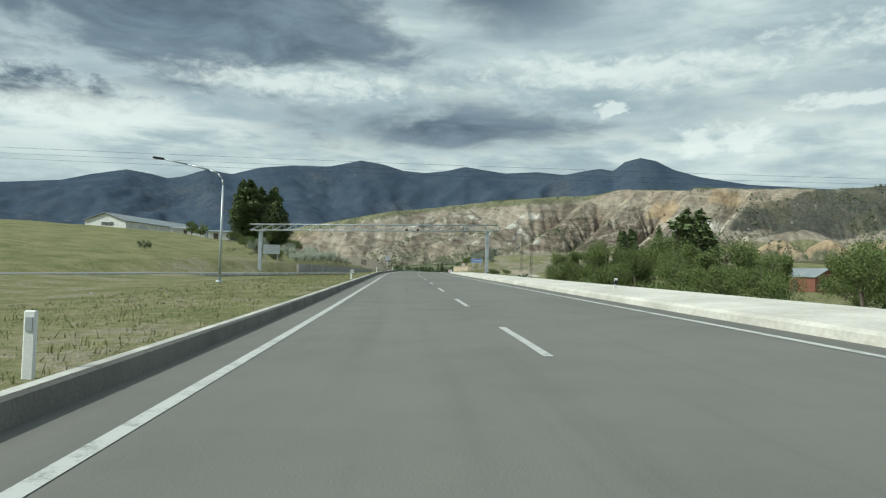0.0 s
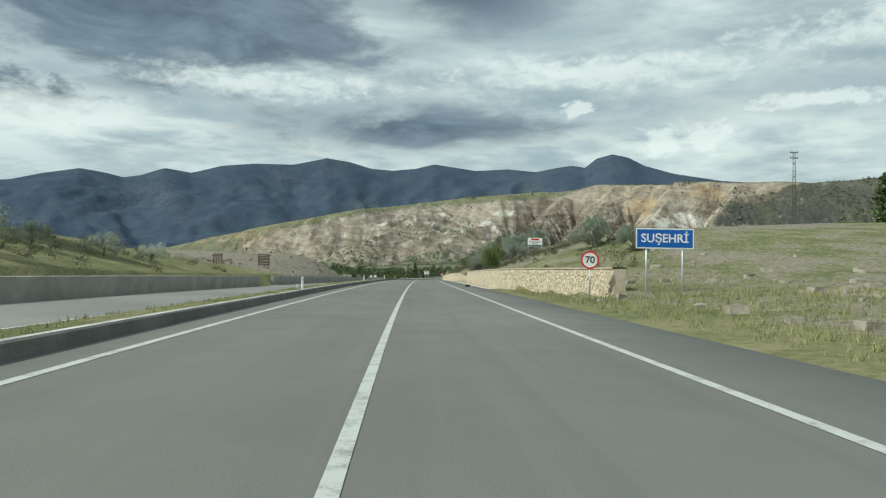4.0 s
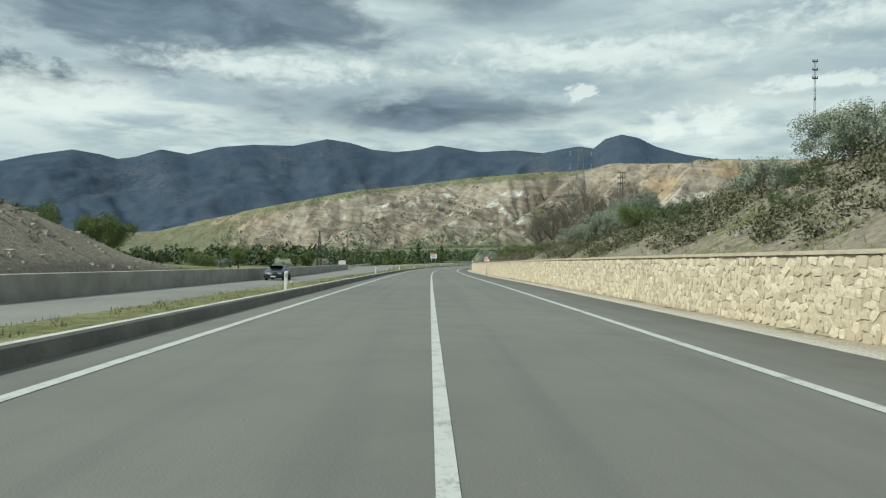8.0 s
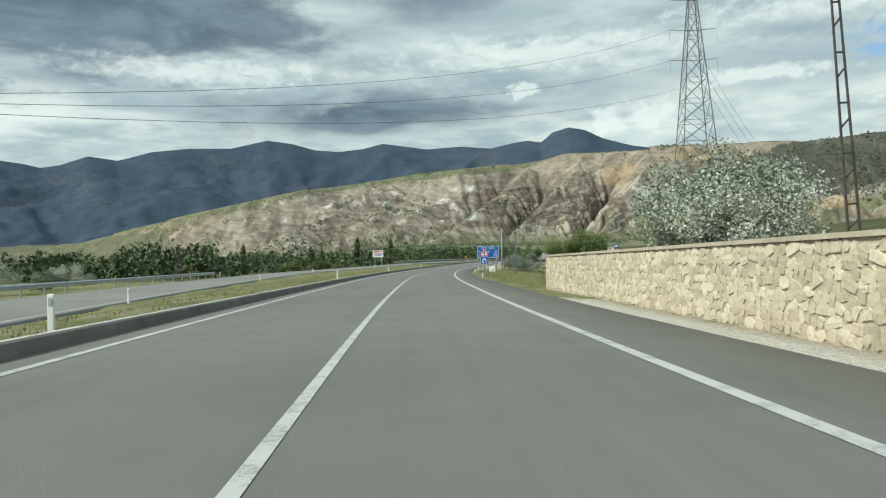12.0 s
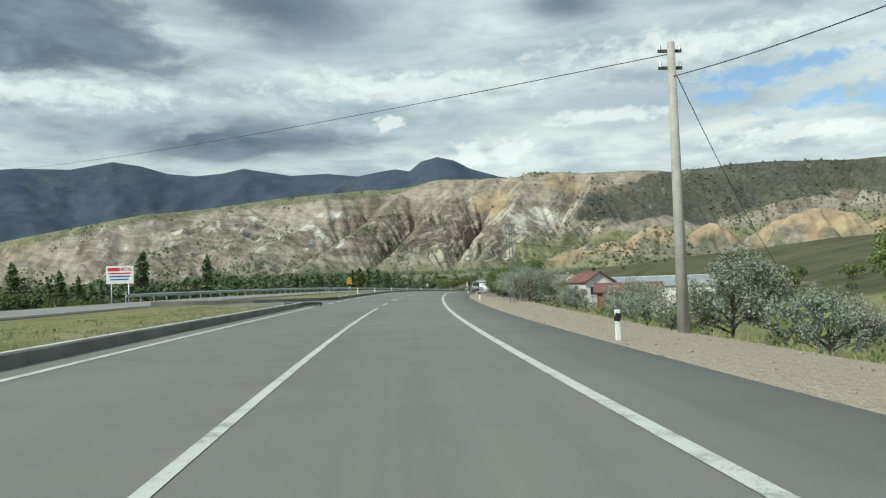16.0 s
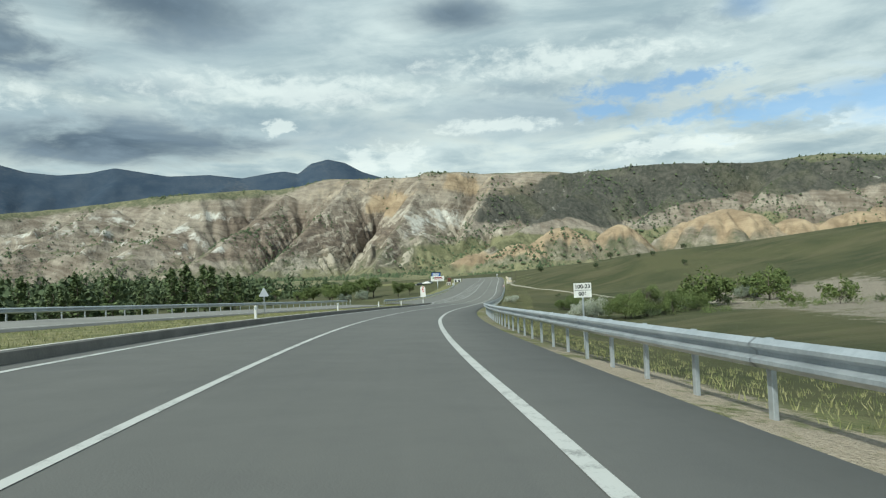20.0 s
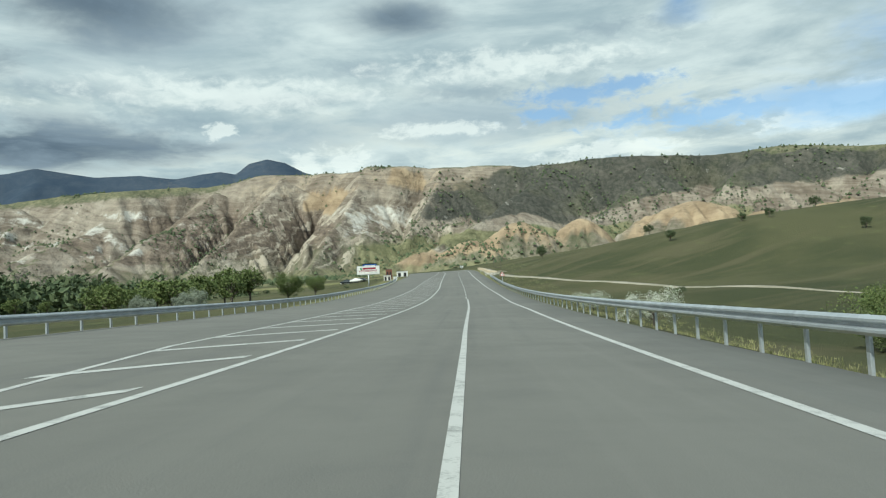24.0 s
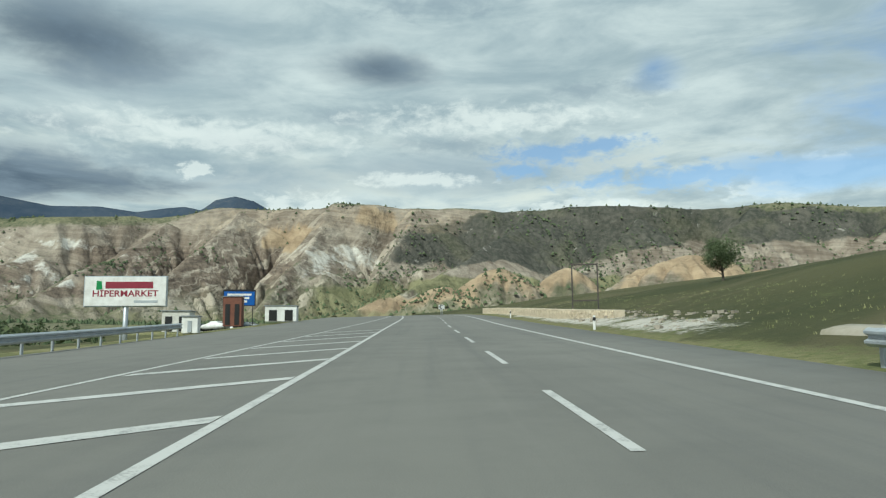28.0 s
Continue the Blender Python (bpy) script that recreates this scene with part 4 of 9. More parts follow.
under_top = top_el - el_now
bare = smooth(u * 5) * smooth((grade - 0.22) / 0.42) * np.interp(under_top, [0, 0.5, 1.2, 2.5, 4.5, 6.0], [0.5, 0.8, 1.0, 0.95, 0.8, 0.5]) * smooth((aa + 22) / 8)
olive_top = smooth((16 - z_a) / 4) * smooth((1.0 - under_top) / 0.7)
bare = bare * (1 - 0.7 * olive_top) * (1 - 0.75 * smooth((aa - 44) / 5) * smooth((1.6 - under_top) / 0.6))
orange_c = np.maximum.reduce([smooth(cone * 2.0 - 0.35 + fbm(87, px / 45, py / 45, 3) * 0.6) * 0.85, zone(18.6, 22.5, 5.8, 7.6, 1.5, 0.5) * 0.95, zone(24.5, 28.5, 7.4, 9.0, 1.5, 0.5) * 0.8, zone(15, 34, 7.0, 9.6, 3, 0.8) * 0.42, zone(-24, -13, 2.2, 4.4, 2, 0.5) * 0.5])
# bounds of the painted cloud shade and dark scrub, by azimuth
heath_shade_top = np.interp(aa, [20, 24.2, 30.8, 35.5, 40, 49, 53, 64], [6.6, 7.1, 8.0, 8.8, 9.6, 9.6, 8.2, 7.8])
heath_shade_low = np.interp(aa, [20, 27.7, 33, 38.8, 44, 47.5, 53, 58, 64], [4.4, 5.0, 4.9, 4.9, 5.5, 6.1, 5.6, 5.9, 5.8])
heath_shade_c = smooth((z_a - 24) / 7) * smooth((heath_shade_top - z_e) / 0.5 + 0.5) * smooth((z_e - heath_shade_low) / 0.6 + 0.5)
heath_shade_c = heath_shade_c * (1 - orange_c) * 0.95
# brown rock zone that also carries the spur's painted shade
brown_shade_c = np.maximum(zone(5.5, 22, 2.8, 6.1, 4, 0.8), zone(10, 23, 5.6, 7.4, 3, 0.6) * 0.55) * (1 - orange_c)
chalk_c = np.maximum.reduce([zone(-13, 13, 3.2, 6.6, 5, 0.8) * (0.30 + 0.45 * riser), zone(22.5, 26.5, 4.2, 6.2, 2, 0.8) * 0.62, zone(5, 8.5, 5.6, 6.6, 2, 0.4) * 0.85])
meadow_c = np.maximum.reduce([smooth((heath_shade_low - 0.5 - z_e) / 0.7) * smooth((aa - 20) / 5) * smooth((1560 - rr) / 120) * 0.95 * (1 - smooth(cone * 3)), smooth((2.4 - el_now) / 0.5) * 0.6 * smooth((aa - 4) / 10), olive_top * 0.5])
for nm, arr in (("cover", (bare, orange_c, heath_shade_c)), ("cover_more", (chalk_c, meadow_c, gully * on_slope)), ("cover_rock", (brown_shade_c, riser, badland * on_slope * smooth((grade - 0.3) / 0.4)))):
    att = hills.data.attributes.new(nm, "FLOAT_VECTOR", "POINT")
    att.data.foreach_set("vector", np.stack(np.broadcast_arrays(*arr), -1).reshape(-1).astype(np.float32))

MHUB = np.array([2.0, 400.0])
RIDGE = [(-180, 4.0), (-90, 5.0), (-60, 5.5), (-40, 5.2), (-34, 5.9), (-30.7, 6.35), (-28.7, 6.97), (-26.2, 7.56), (-24.3, 7.34), (-23.2, 7.1), (-22.0, 7.35), (-20.2, 8.04), (-18.2, 7.8), (-15.9, 8.51), (-13.3, 8.85),
         (-10.2, 8.93), (-7.5, 9.59), (-5.6, 9.36), (-3.8, 8.88), (-1.9, 8.75), (0, 8.98), (1.6, 9.38), (5.1, 8.88), (7.9, 9.04), (10.2, 8.81), (12, 9.16), (13.2, 9.33), (14.3, 9.14), (15.2, 9.88), (16.5, 10.2),
         (17.8, 9.91), (19.1, 9.21), (21.3, 8.54), (25, 7.85), (40, 6.5), (70, 5), (120, 4), (180, 4)]
ma = np.r_[np.arange(-180, -45, 3.0), np.arange(-45, 45, 0.25), np.arange(45, 181, 3.0)]
mr = np.r_[np.linspace(2700, 4550, 90), 4600.0]
aa2, rr2 = np.meshgrid(ma, mr, indexing="ij")
mx, my = MHUB[0] + np.sin(np.radians(aa2)) * rr2, MHUB[1] + np.cos(np.radians(aa2)) * rr2
mu = (rr2 - 2900) / (4550 - 2900)
ridge_z = 4550 * np.tan(np.radians(table(aa2, RIDGE)))
mz = -6 + ridge_z * np.interp(np.clip(mu, 0, 1), [0, 0.3, 0.6, 0.85, 1], [0, 0.16, 0.45, 0.78, 1.0])
mid_slope = smooth(mu * 3) * smooth((1 - mu) * 5)
mz -= mid_slope * (np.abs(fbm(61, mx / 620 + fbm(63, mx / 900, my / 900, 2), my / 900, 5)) * 130 - 20)
mz += mid_slope * fbm(67, mx / 420, my / 420, 5) * 90
mz = np.where(rr2 > 4560, mz - 120, mz)
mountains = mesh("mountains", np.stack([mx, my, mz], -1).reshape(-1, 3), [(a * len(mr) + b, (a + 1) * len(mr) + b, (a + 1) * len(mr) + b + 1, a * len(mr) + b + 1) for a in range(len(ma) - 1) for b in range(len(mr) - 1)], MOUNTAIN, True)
tagged(mountains, "mountain range on the horizon, haze and cloud shade in its blue-grey colour", "mountain", kind="structure")

# ---- carriageways ----
road_e = np.array([-4.3, -3.5, -2.6, -1.75, -0.9, 0, 0.9, 1.75, 2.6, 3.5])
s_road = np.arange(-100, S_END, 2.0)
road_cols = [along(s_road, left_edge(s_road))] + [along(s_road, e) for e in road_e[1:]] + [along(s_road, right_edge(s_road)), along(s_road, right_edge(s_road) + 0.12, -0.2)]
rv = np.stack(road_cols, 1)
rm = rv.shape[1]
road = mesh("road", rv.reshape(-1, 3), [(k * rm + j, k * rm + j + 1, (k + 1) * rm + j + 1, (k + 1) * rm + j) for k in range(len(s_road) - 1) for j in range(rm - 1)], ASPHALT, True)
tagged(road, "worn grey asphalt carriageway with two lanes", "road", kind="structure")


def flow_of(ob, s, e, lane):
    """Run, distance across and wheel-track wear, for the asphalt's streaks."""
    att = ob.data.attributes.new("flow", "FLOAT_VECTOR", "POINT")
    att.data.foreach_set("vector", np.stack(np.broadcast_arrays(s, e, lane), -1).reshape(-1).astype(np.float32))


wear = np.array([0.4, 0.2, 0.4, 1, 0.5, 0.1, 0.5, 1, 0.4, 0.3, 0.7, 0.7])
e_all = np.stack([left_edge(s_road)] + [np.full_like(s_road, e) for e in road_e[1:]] + [right_edge(s_road), right_edge(s_road) + 0.12], 1)
flow_of(road, s_road[:, None], e_all, wear[None, :])

opposite = strip("road_opposite", -100, 728, [(lambda s: opp_in(s), lambda s: opp_h(s) - 0.1), (lambda s: opp_in(s) - 0.1, opp_h), (lambda s: opp_in(s) - 4, lambda s: opp_h(s) + 0.02), (lambda s: opp_in(s) - 7.8, opp_h), (lambda s: opp_in(s) - 8, lambda s: opp_h(s) - 0.2)],
                 OLD_ASPHALT, 3, "grey asphalt carriageway for oncoming traffic", "road")
flow_of(opposite, np.linspace(-100, 728, len(opposite.data.vertices) // 5)[:, None], np.array([[12.0, 13, 17, 21, 22]]), np.array([[0, 0, 0.6, 0, 0]]))


DRIFT = [(600, 0.05), (626, 0.0), (645, -0.26), (658, -0.38), (672, -0.38), (720, -0.08), (745, 0.14), (785, 0.2), (805, 0.1)]
START = [(-100, 0.25), (10, 0.22), (35, 0.05), (60, 0.0)]
LEFT_LINE = [(-100, -3.38), (240, -3.37), (320, -3.45), (400, -3.55), (620, -3.5), (664, -3.8), (690, -3.75), (740, -3.5), (780, -3.34), (811, -3.36), (850, -3.52), (875, -3.65), (1300, -3.65)]
RIGHT_LINE = [(-100, 3.9), (10, 3.86), (60, 3.5), (100, 3.38), (205, 3.45), (300, 3.45), (440, 3.58), (460, 3.5), (500, 3.3), (548, 3.3), (600, 3.5), (628, 3.57), (645, 3.35), (658, 3.16), (672, 3.12), (720, 3.3), (783, 3.4), (795, 3.2), (815, 3.3), (845, 3.12), (880, 2.98), (1300, 3.2)]


def line(name, s0, s1, e, width=0.14, h=0.006, step=2.0, label="white painted road line"):
    return strip(name, s0, s1, [((lambda s: e(s) - width / 2) if callable(e) else e - width / 2, h), ((lambda s: e(s) + width / 2) if callable(e) else e + width / 2, h)], ROAD_PAINT, step, label, "road line")


line("edge_line", -100, 535, lambda s: table(s, LEFT_LINE), 0.15)
line("edge_line", 553, 1200, lambda s: table(s, LEFT_LINE), 0.15)
for k in range(4):
    line("edge_dash", 536.5 + k * 3.7, 538.6 + k * 3.7, -3.5, 0.18)
line("edge_line", -100, 220, lambda s: table(s, RIGHT_LINE), 0.14)
line("edge_line", 229, 1200, lambda s: table(s, RIGHT_LINE), 0.16)
for k in range(5):
    line("edge_dash", 221.2 + k * 1.7, 222.2 + k * 1.7, 3.6, 0.14)
for s0 in [8.4 + 10.2 * k for k in range(-10, 11)] + [536.0, 545.1, 554.1] + [807.4 + 8.45 * k for k in range(45)]:
    line("lane_dash", s0, s0 + 4.0, lambda s: table(s, START), 0.12)
line("lane_line", 120.5, 532, 0.0, 0.12)
line("lane_line", 561, 805, lambda s: table(s, DRIFT), 0.12)

# ---- kerb of the median, road furniture ----


def kerb(name, s0, s1):
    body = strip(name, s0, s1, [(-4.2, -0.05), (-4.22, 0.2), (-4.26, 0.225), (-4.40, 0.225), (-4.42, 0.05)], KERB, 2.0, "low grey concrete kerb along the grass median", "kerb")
    top = strip("trim", s0, s1, [(-4.265, 0.2285), (-4.395, 0.2285)], KERB_TOP, 2.0, "pale strip along the top of the kerb", "trim")
    return body, top


kerb("kerb", -100, 536)
kerb("kerb", 549.5, 740)
strip("kerb", -100, 182, [(lambda s: opp_in(s) + 0.02, lambda s: opp_h(s) - 0.05), (lambda s: opp_in(s) + 0.03, lambda s: opp_h(s) + 0.14), (lambda s: opp_in(s) + 0.2, lambda s: opp_h(s) + 0.15), (lambda s: opp_in(s) + 0.22, lambda s: opp_h(s) - 0.05)], KERB_TOP, 3, "pale kerb along the far carriageway", "kerb")
nose = B()
for k in range(7):
    a0, a1 = math.pi * k / 7, math.pi * (k + 1) / 7
    for r0, r1, h0, h1 in ((1.0, 1.0, -0.05, 0.22), (1.0, 0.85, 0.22, 0.225)):
        vs = [nose.verts.new((-1.0 + r * math.cos(a), r * math.sin(a), h)) for r, a, h in ((r0, a0, h0), (r0, a1, h0), (r1, a1, h1), (r1, a0, h1))]
        nose.faces.new(vs)
kerb_nose = link("kerb_end", nose, KERB)
kerb_nose.matrix_basis = at_road(536, -3.2 - 0.0)
tagged(kerb_nose, "rounded concrete end of the median kerb", "kerb", kind="structure")

front = B()
for h0, h1, w0, w1 in ((-0.05, 0.21, 0.0, 0.0), (0.21, 0.225, 0.0, 0.16)):
    for (sa, ea), (sb, eb) in zip([(549.6, -4.3), (547.8, -5.2), (546.2, -6.8), (544.6, -9.0), (543.2, -13.0)], [(547.8, -5.2), (546.2, -6.8), (544.6, -9.0), (543.2, -13.0), (543.0, -15.0)]):
        front.faces.new([front.verts.new(along(s_, e_, h_).tolist()) for s_, e_, h_ in ((sa + w0, ea, h0), (sb + w0, eb, h0), (sb + w1, eb, h1), (sa + w1, ea, h1))])
kerb_front = link("kerb_end", front, KERB)
tagged(kerb_front, "curved concrete kerb at the end of the grass median", "kerb", kind="structure")

# hatching and lines of the widened stretch
line("hatch_edge_line", 742, 1100, lambda s: table(s, [(742, -4.0), (760, -6.4), (785, -7.0), (880, -7.3), (1000, -4.4), (1100, -3.8)]), 0.13)
for k in range(37):
    s0 = 744.9 + k * 4.45
    inner = float(table(s0 + 4, [(742, -4.0), (760, -6.2), (785, -6.9), (880, -7.2), (1000, -4.4)]))
    hv = [along(s0 + 3.0, -3.75, 0.006), along(s0 + 3.5, -3.75, 0.006), along(s0 + 0.5, inner, 0.006), along(s0, inner, 0.006)]
    hb = mesh("hatch_line", hv, [(0, 1, 2, 3)], ROAD_PAINT)
    tagged(hb, "slanting white hatch line on the asphalt", "road line", kind="structure")
line("edge_line_opposite", -100, 728, lambda s: opp_in(s) - 0.5, 0.12, lambda s: opp_h(s) + 0.008, 3)

# delineator posts
post_base = base("delineator_post", pose(0, 0, -50), "white plastic delineator post beside the road", "post", "delineator posts")
bm = box(B(), (0.11, 0.05, 0.62), (0, 0, 0.31), bevel=0.015)
part("post", bm, WHITE_PAINT, post_base)
part("reflector", boxed((0.06, 0.012, 0.12), (0, -0.03, 0.5)), GALV, post_base)
dark_base = base("delineator_post", pose(0, 0, -50), "white delineator post with a black band at the road edge", "post", "delineator posts")
part("post", box(B(), (0.11, 0.05, 0.62), (0, 0, 0.31), bevel=0.015), WHITE_PAINT, dark_base)
part("band", boxed((0.118, 0.058, 0.16), (0, 0, 0.47), (0, 12, 0)), BLACK_PAINT, dark_base)
left_posts = [6.5 + 37.7 * k for k in range(0, 14)] + [565, 579, 596, 615, 634.2, 653, 674, 695, 712]
for s in left_posts:
    copy_thing(post_base, at_road(s, -4.75, 0.13 if s < 740 else 0))
for s in [25 + 37.7 * k for k in range(2, 14)]:
    copy_thing(post_base, pose(*map(float, along(s, float(opp_in(s)) + 0.6, float(opp_h(s)) + 0.02)), 0, 0, heading(s)))
for s in (455.5, 484.9, 511.8, 545.5, 578.4, 430, 900, 930):
    copy_thing(dark_base, at_road(s, 5.75, float(land(s, 5.75))))
for s in (25, 63.4, 100):
    copy_thing(dark_base, at_road(s, 5.9, -0.05, 8, 6))
for ob in (post_base, dark_base):
    ob.matrix_basis = at_road(-60 if ob is post_base else -70, -4.75 if ob is post_base else 5.9, 0.1)


# ---- guardrails ----
W_PROFILE = [(0.0, 0.155), (0.035, 0.13), (0.075, 0.1), (0.075, 0.06), (0.0, 0.02), (0.0, -0.02), (0.075, -0.06), (0.075, -0.1), (0.035, -0.13), (0.0, -0.155)]


def rail_thing(name, stations, e_of, h_of, side, label):
    """A steel beam on posts; side -1: the road lies to its left."""
    s0 = stations[0]
    root = base(name, at_road(s0, float(e_of(s0)), float(h_of(s0))), label, "guardrail")
    inv = root.matrix_basis.inverted()
    first = None
    for k, s in enumerate(stations):
        m = inv @ at_road(s, float(e_of(s)) - side * 0.14, float(h_of(s)))
        if first is None:
            first = part("post", box(B(), (0.06, 0.11, 1.3), (0, 0, 0.1), bevel=0.008), GALV, root)
            spacer0 = part("spacer", boxed((0.13, 0.09, 0.24), (side * 0.08, 0, 0.6)), GALV, root)
            first.matrix_basis = spacer0.matrix_basis = m
        else:
            for src in (first, spacer0):
                ob = new(src.name.split(".")[0], src.data)
                ob.parent, ob.matrix_basis = root, m
    for k in range(0, len(stations) - 2, 2):
        sa = np.linspace(stations[k], stations[min(k + 2, len(stations) - 1)] + 0.12, 3)
        vs, fs = [], []
        for j, s in enumerate(sa):
            for d, z in W_PROFILE:
                p = inv @ Vector(along(s, float(e_of(s)) + side * (d + 0.012 * (k // 2 % 2)), float(h_of(s)) + 0.6 + z).tolist())
                vs.append(p)
        for back in (0.012,):
            n0 = len(vs)
            for j, s in enumerate(sa):
                for d, z in W_PROFILE:
                    p = inv @ Vector(along(s, float(e_of(s)) + side * (d - back + 0.012 * (k // 2 % 2)), float(h_of(s)) + 0.6 + z).tolist())
                    vs.append(p)
        n = len(W_PROFILE)
        for j in range(2):
            for q in range(n - 1):
                fs.append((j * n + q, j * n + q + 1, (j + 1) * n + q + 1, (j + 1) * n + q))
                fs.append((n0 + j * n + q, n0 + (j + 1) * n + q, n0 + (j + 1) * n + q + 1, n0 + j * n + q + 1))
            for q in (0, n - 1):
                fs.append((j * n + q, (j + 1) * n + q, n0 + (j + 1) * n + q, n0 + j * n + q))
        mesh("rail", vs, fs, GALV, False, root)
    return root


rail_thing("guardrail", [617 + 2 * k for k in range(133)], lambda s: table(s, [(617, 5.75), (626, 6.05), (640, 6.05), (760, 6.1), (818, 5.6), (890, 5.7)]), lambda s: table(s, [(617, -0.12), (640, -0.05), (760, -0.05), (818, -0.18), (890, -0.12)]), -1,
           "galvanised steel guardrail on posts at the verge")
rail_thing("guardrail", [744 + 2 * k for k in range(83)], lambda s: table(s, [(744, -12.6), (800, -12.9), (850, -13.2), (890, -13.6), (912, -14.5)]), lambda s: table(s, [(744, -0.1), (912, -0.1)]), 1,
           "galvanised steel guardrail along the far lanes")
rail_thing("guardrail", [560 + 2.5 * k for k in range(74)], lambda s: opp_in(s) - 8.6, lambda s: opp_h(s) - 0.05, 1, "galvanised steel guardrail along the far carriageway")
rail_thing("guardrail", [398 + 3 * k for k in range(22)], lambda s: opp_in(s) - 8.6, lambda s: opp_h(s) - 0.05, 1, "steel guardrail beside the far carriageway near the trees")

# ---- walls ----


def wall_line(s0, s1, pairs, e_in=0.5, h0=-0.1, h1=1.15, name="wall", label="", mats=CONCRETE, side=1, h_of=None):
    ef = lambda s: table(s, pairs)
    hf = h_of or (lambda s: 0 * s)
    rows = [(lambda s: ef(s), lambda s: hf(s) + h0), (lambda s: ef(s), lambda s: hf(s) + h1), (lambda s: ef(s) + side * e_in, lambda s: hf(s) + h1 + 0.02), (lambda s: ef(s) + side * e_in, lambda s: hf(s) + h0)]
    ob = strip(name, s0, s1, rows if side > 0 else rows[::-1], mats, 1.5, label, "wall")
    for s in (s0, s1):
        pts = [along(s, float(e(s)), float(h(s))) for e, h in rows]
        cap = mesh("trim", pts, [(0, 1, 2, 3)], mats)
        tagged(cap, "end face of the roadside wall", "trim", kind="structure")
    return ob


wall_a = wall_line(155, 208, W1, 0.55, -0.12, 1.33, "wall_stone_1", "retaining wall of cream rubble stone set in mortar", MORTAR)
W2_TOP = [(231, -0.72), (234, -0.5), (240, -0.18), (247, 0.0), (404, 0.0)]
wall_b = wall_line(231, 403, W2, 0.55, -0.12, 1.31, "wall_stone_2", "long retaining wall of cream rubble stone set in mortar", MORTAR, h_of=lambda s: table(s, W2_TOP))
wall_c = wall_line(905, 960, [(905, 8.0), (915, 6.9), (960, 6.5)], 0.5, -0.1, 0.75, "wall_stone_3", "low rubble stone wall at the foot of the slope", MORTAR)
C1 = lambda s: table(s, [(100, -0.3), (150, -0.6), (200, -0.8), (330, -0.8), (392, -0.55)])
wall_line(104, 203, [(104, -17.4), (120, -16.9), (203, -16.8)], 0.35, 0.0, 1.2, "wall_concrete_1", "grey concrete retaining wall beside the far carriageway", CONCRETE, -1, C1)
wall_line(212, 388, [(212, -17.2), (218, -16.8), (345, -16.8), (388, -18.2)], 0.35, 0.0, 1.2, "wall_concrete_2", "long grey concrete retaining wall beside the far carriageway", CONCRETE, -1, C1)

# ---- writing ----


def lettering(text, size, mat, parent, at, bold=0.0, width=None, name="lettering"):
    cu = bpy.data.curves.new(name, "FONT")
    cu.body, cu.size, cu.align_x, cu.align_y, cu.extrude, cu.offset = text, size, "CENTER", "CENTER", 0.002, bold
    tmp = bpy.data.objects.new("tmp", cu)
    scene.collection.objects.link(tmp)
    me = bpy.data.meshes.new_from_object(tmp.evaluated_get(bpy.context.evaluated_depsgraph_get()))
    bpy.data.objects.remove(tmp)
    me.name = name
    me.materials.clear()
    me.materials.append(mat)
    ob = new(name, me)
    ob.parent = parent
    ob.matrix_basis = pose(*at, 90, 0, 0)
    if width:
        have = max(v.co.x for v in me.vertices) - min(v.co.x for v in me.vertices)
        ob.matrix_basis = ob.matrix_basis @ Matrix.Diagonal((width / have, 1, 1, 1))
    return ob


def prism(pts, y0, y1):
    """A flat plate with the outline pts (x, z), from y0 to y1."""
    bm = B()
    a = [bm.verts.new((x, y0, z)) for x, z in pts]
    b = [bm.verts.new((x, y1, z)) for x, z in pts]
    bm.faces.new(a)
    bm.faces.new(b[::-1])
    for k in range(len(pts)):
        bm.faces.new((a[k], b[k], b[(k + 1) % len(pts)], a[(k + 1) % len(pts)]))
    bmesh.ops.recalc_face_normals(bm, faces=bm.faces)
    return bm


def round_tri(side, z0, r=0.05, up=True):
    hgt = side * 0.866
    corners = [(-side / 2, z0), (side / 2, z0), (0, z0 + hgt)]
    cx, cz = 0, z0 + hgt / 3
    pts = []
    for k, (x, z) in enumerate(corners):
        ang = [210, 330, 90][k]
        ox, oz = x - 2 * r * math.cos(radians(ang)), z - 2 * r * math.sin(radians(ang))
        for d in (-60, -30, 0, 30, 60):
            pts.append((ox + r * math.cos(radians(ang + d)), oz + r * math.sin(radians(ang + d))))
    return pts


def disc_pts(r, z, n=28):
    return [(r * math.cos(2 * math.pi * k / n), z + r * math.sin(2 * math.pi * k / n)) for k in range(n)]


def rect(x0, x1, z0, z1):
    return [(x0, z0), (x1, z0), (x1, z1), (x0, z1)]


def warning_sign(m, label, side, top, symbol, back_seen=False):
    """A red-edged triangle on a tube post."""
    root = base("warning_sign", m, label, "road sign")
    z0 = top - side * 0.866
    part("post", rodded((0, 0.05, -0.3), (0, 0.05, top - 0.1), 0.035), GALV, root)
    plate = part("plate", prism(round_tri(side, z0, 0.05), 0.0, 0.012), GALV if back_seen else RED_PAINT, root)
    if not back_seen:
        part("field", prism(round_tri(side * 0.72, z0 + side * 0.085, 0.025), -0.004, 0.001), WHITE_PAINT, root)
        for pts in symbol(z0):
            part("symbol", prism(pts, -0.008, -0.003), BLACK_PAINT, root)
    else:
        part("stiffener", boxed((side * 0.6, 0.03, 0.04), (0, 0.03, z0 + 0.2)), GALV, root)
    return root


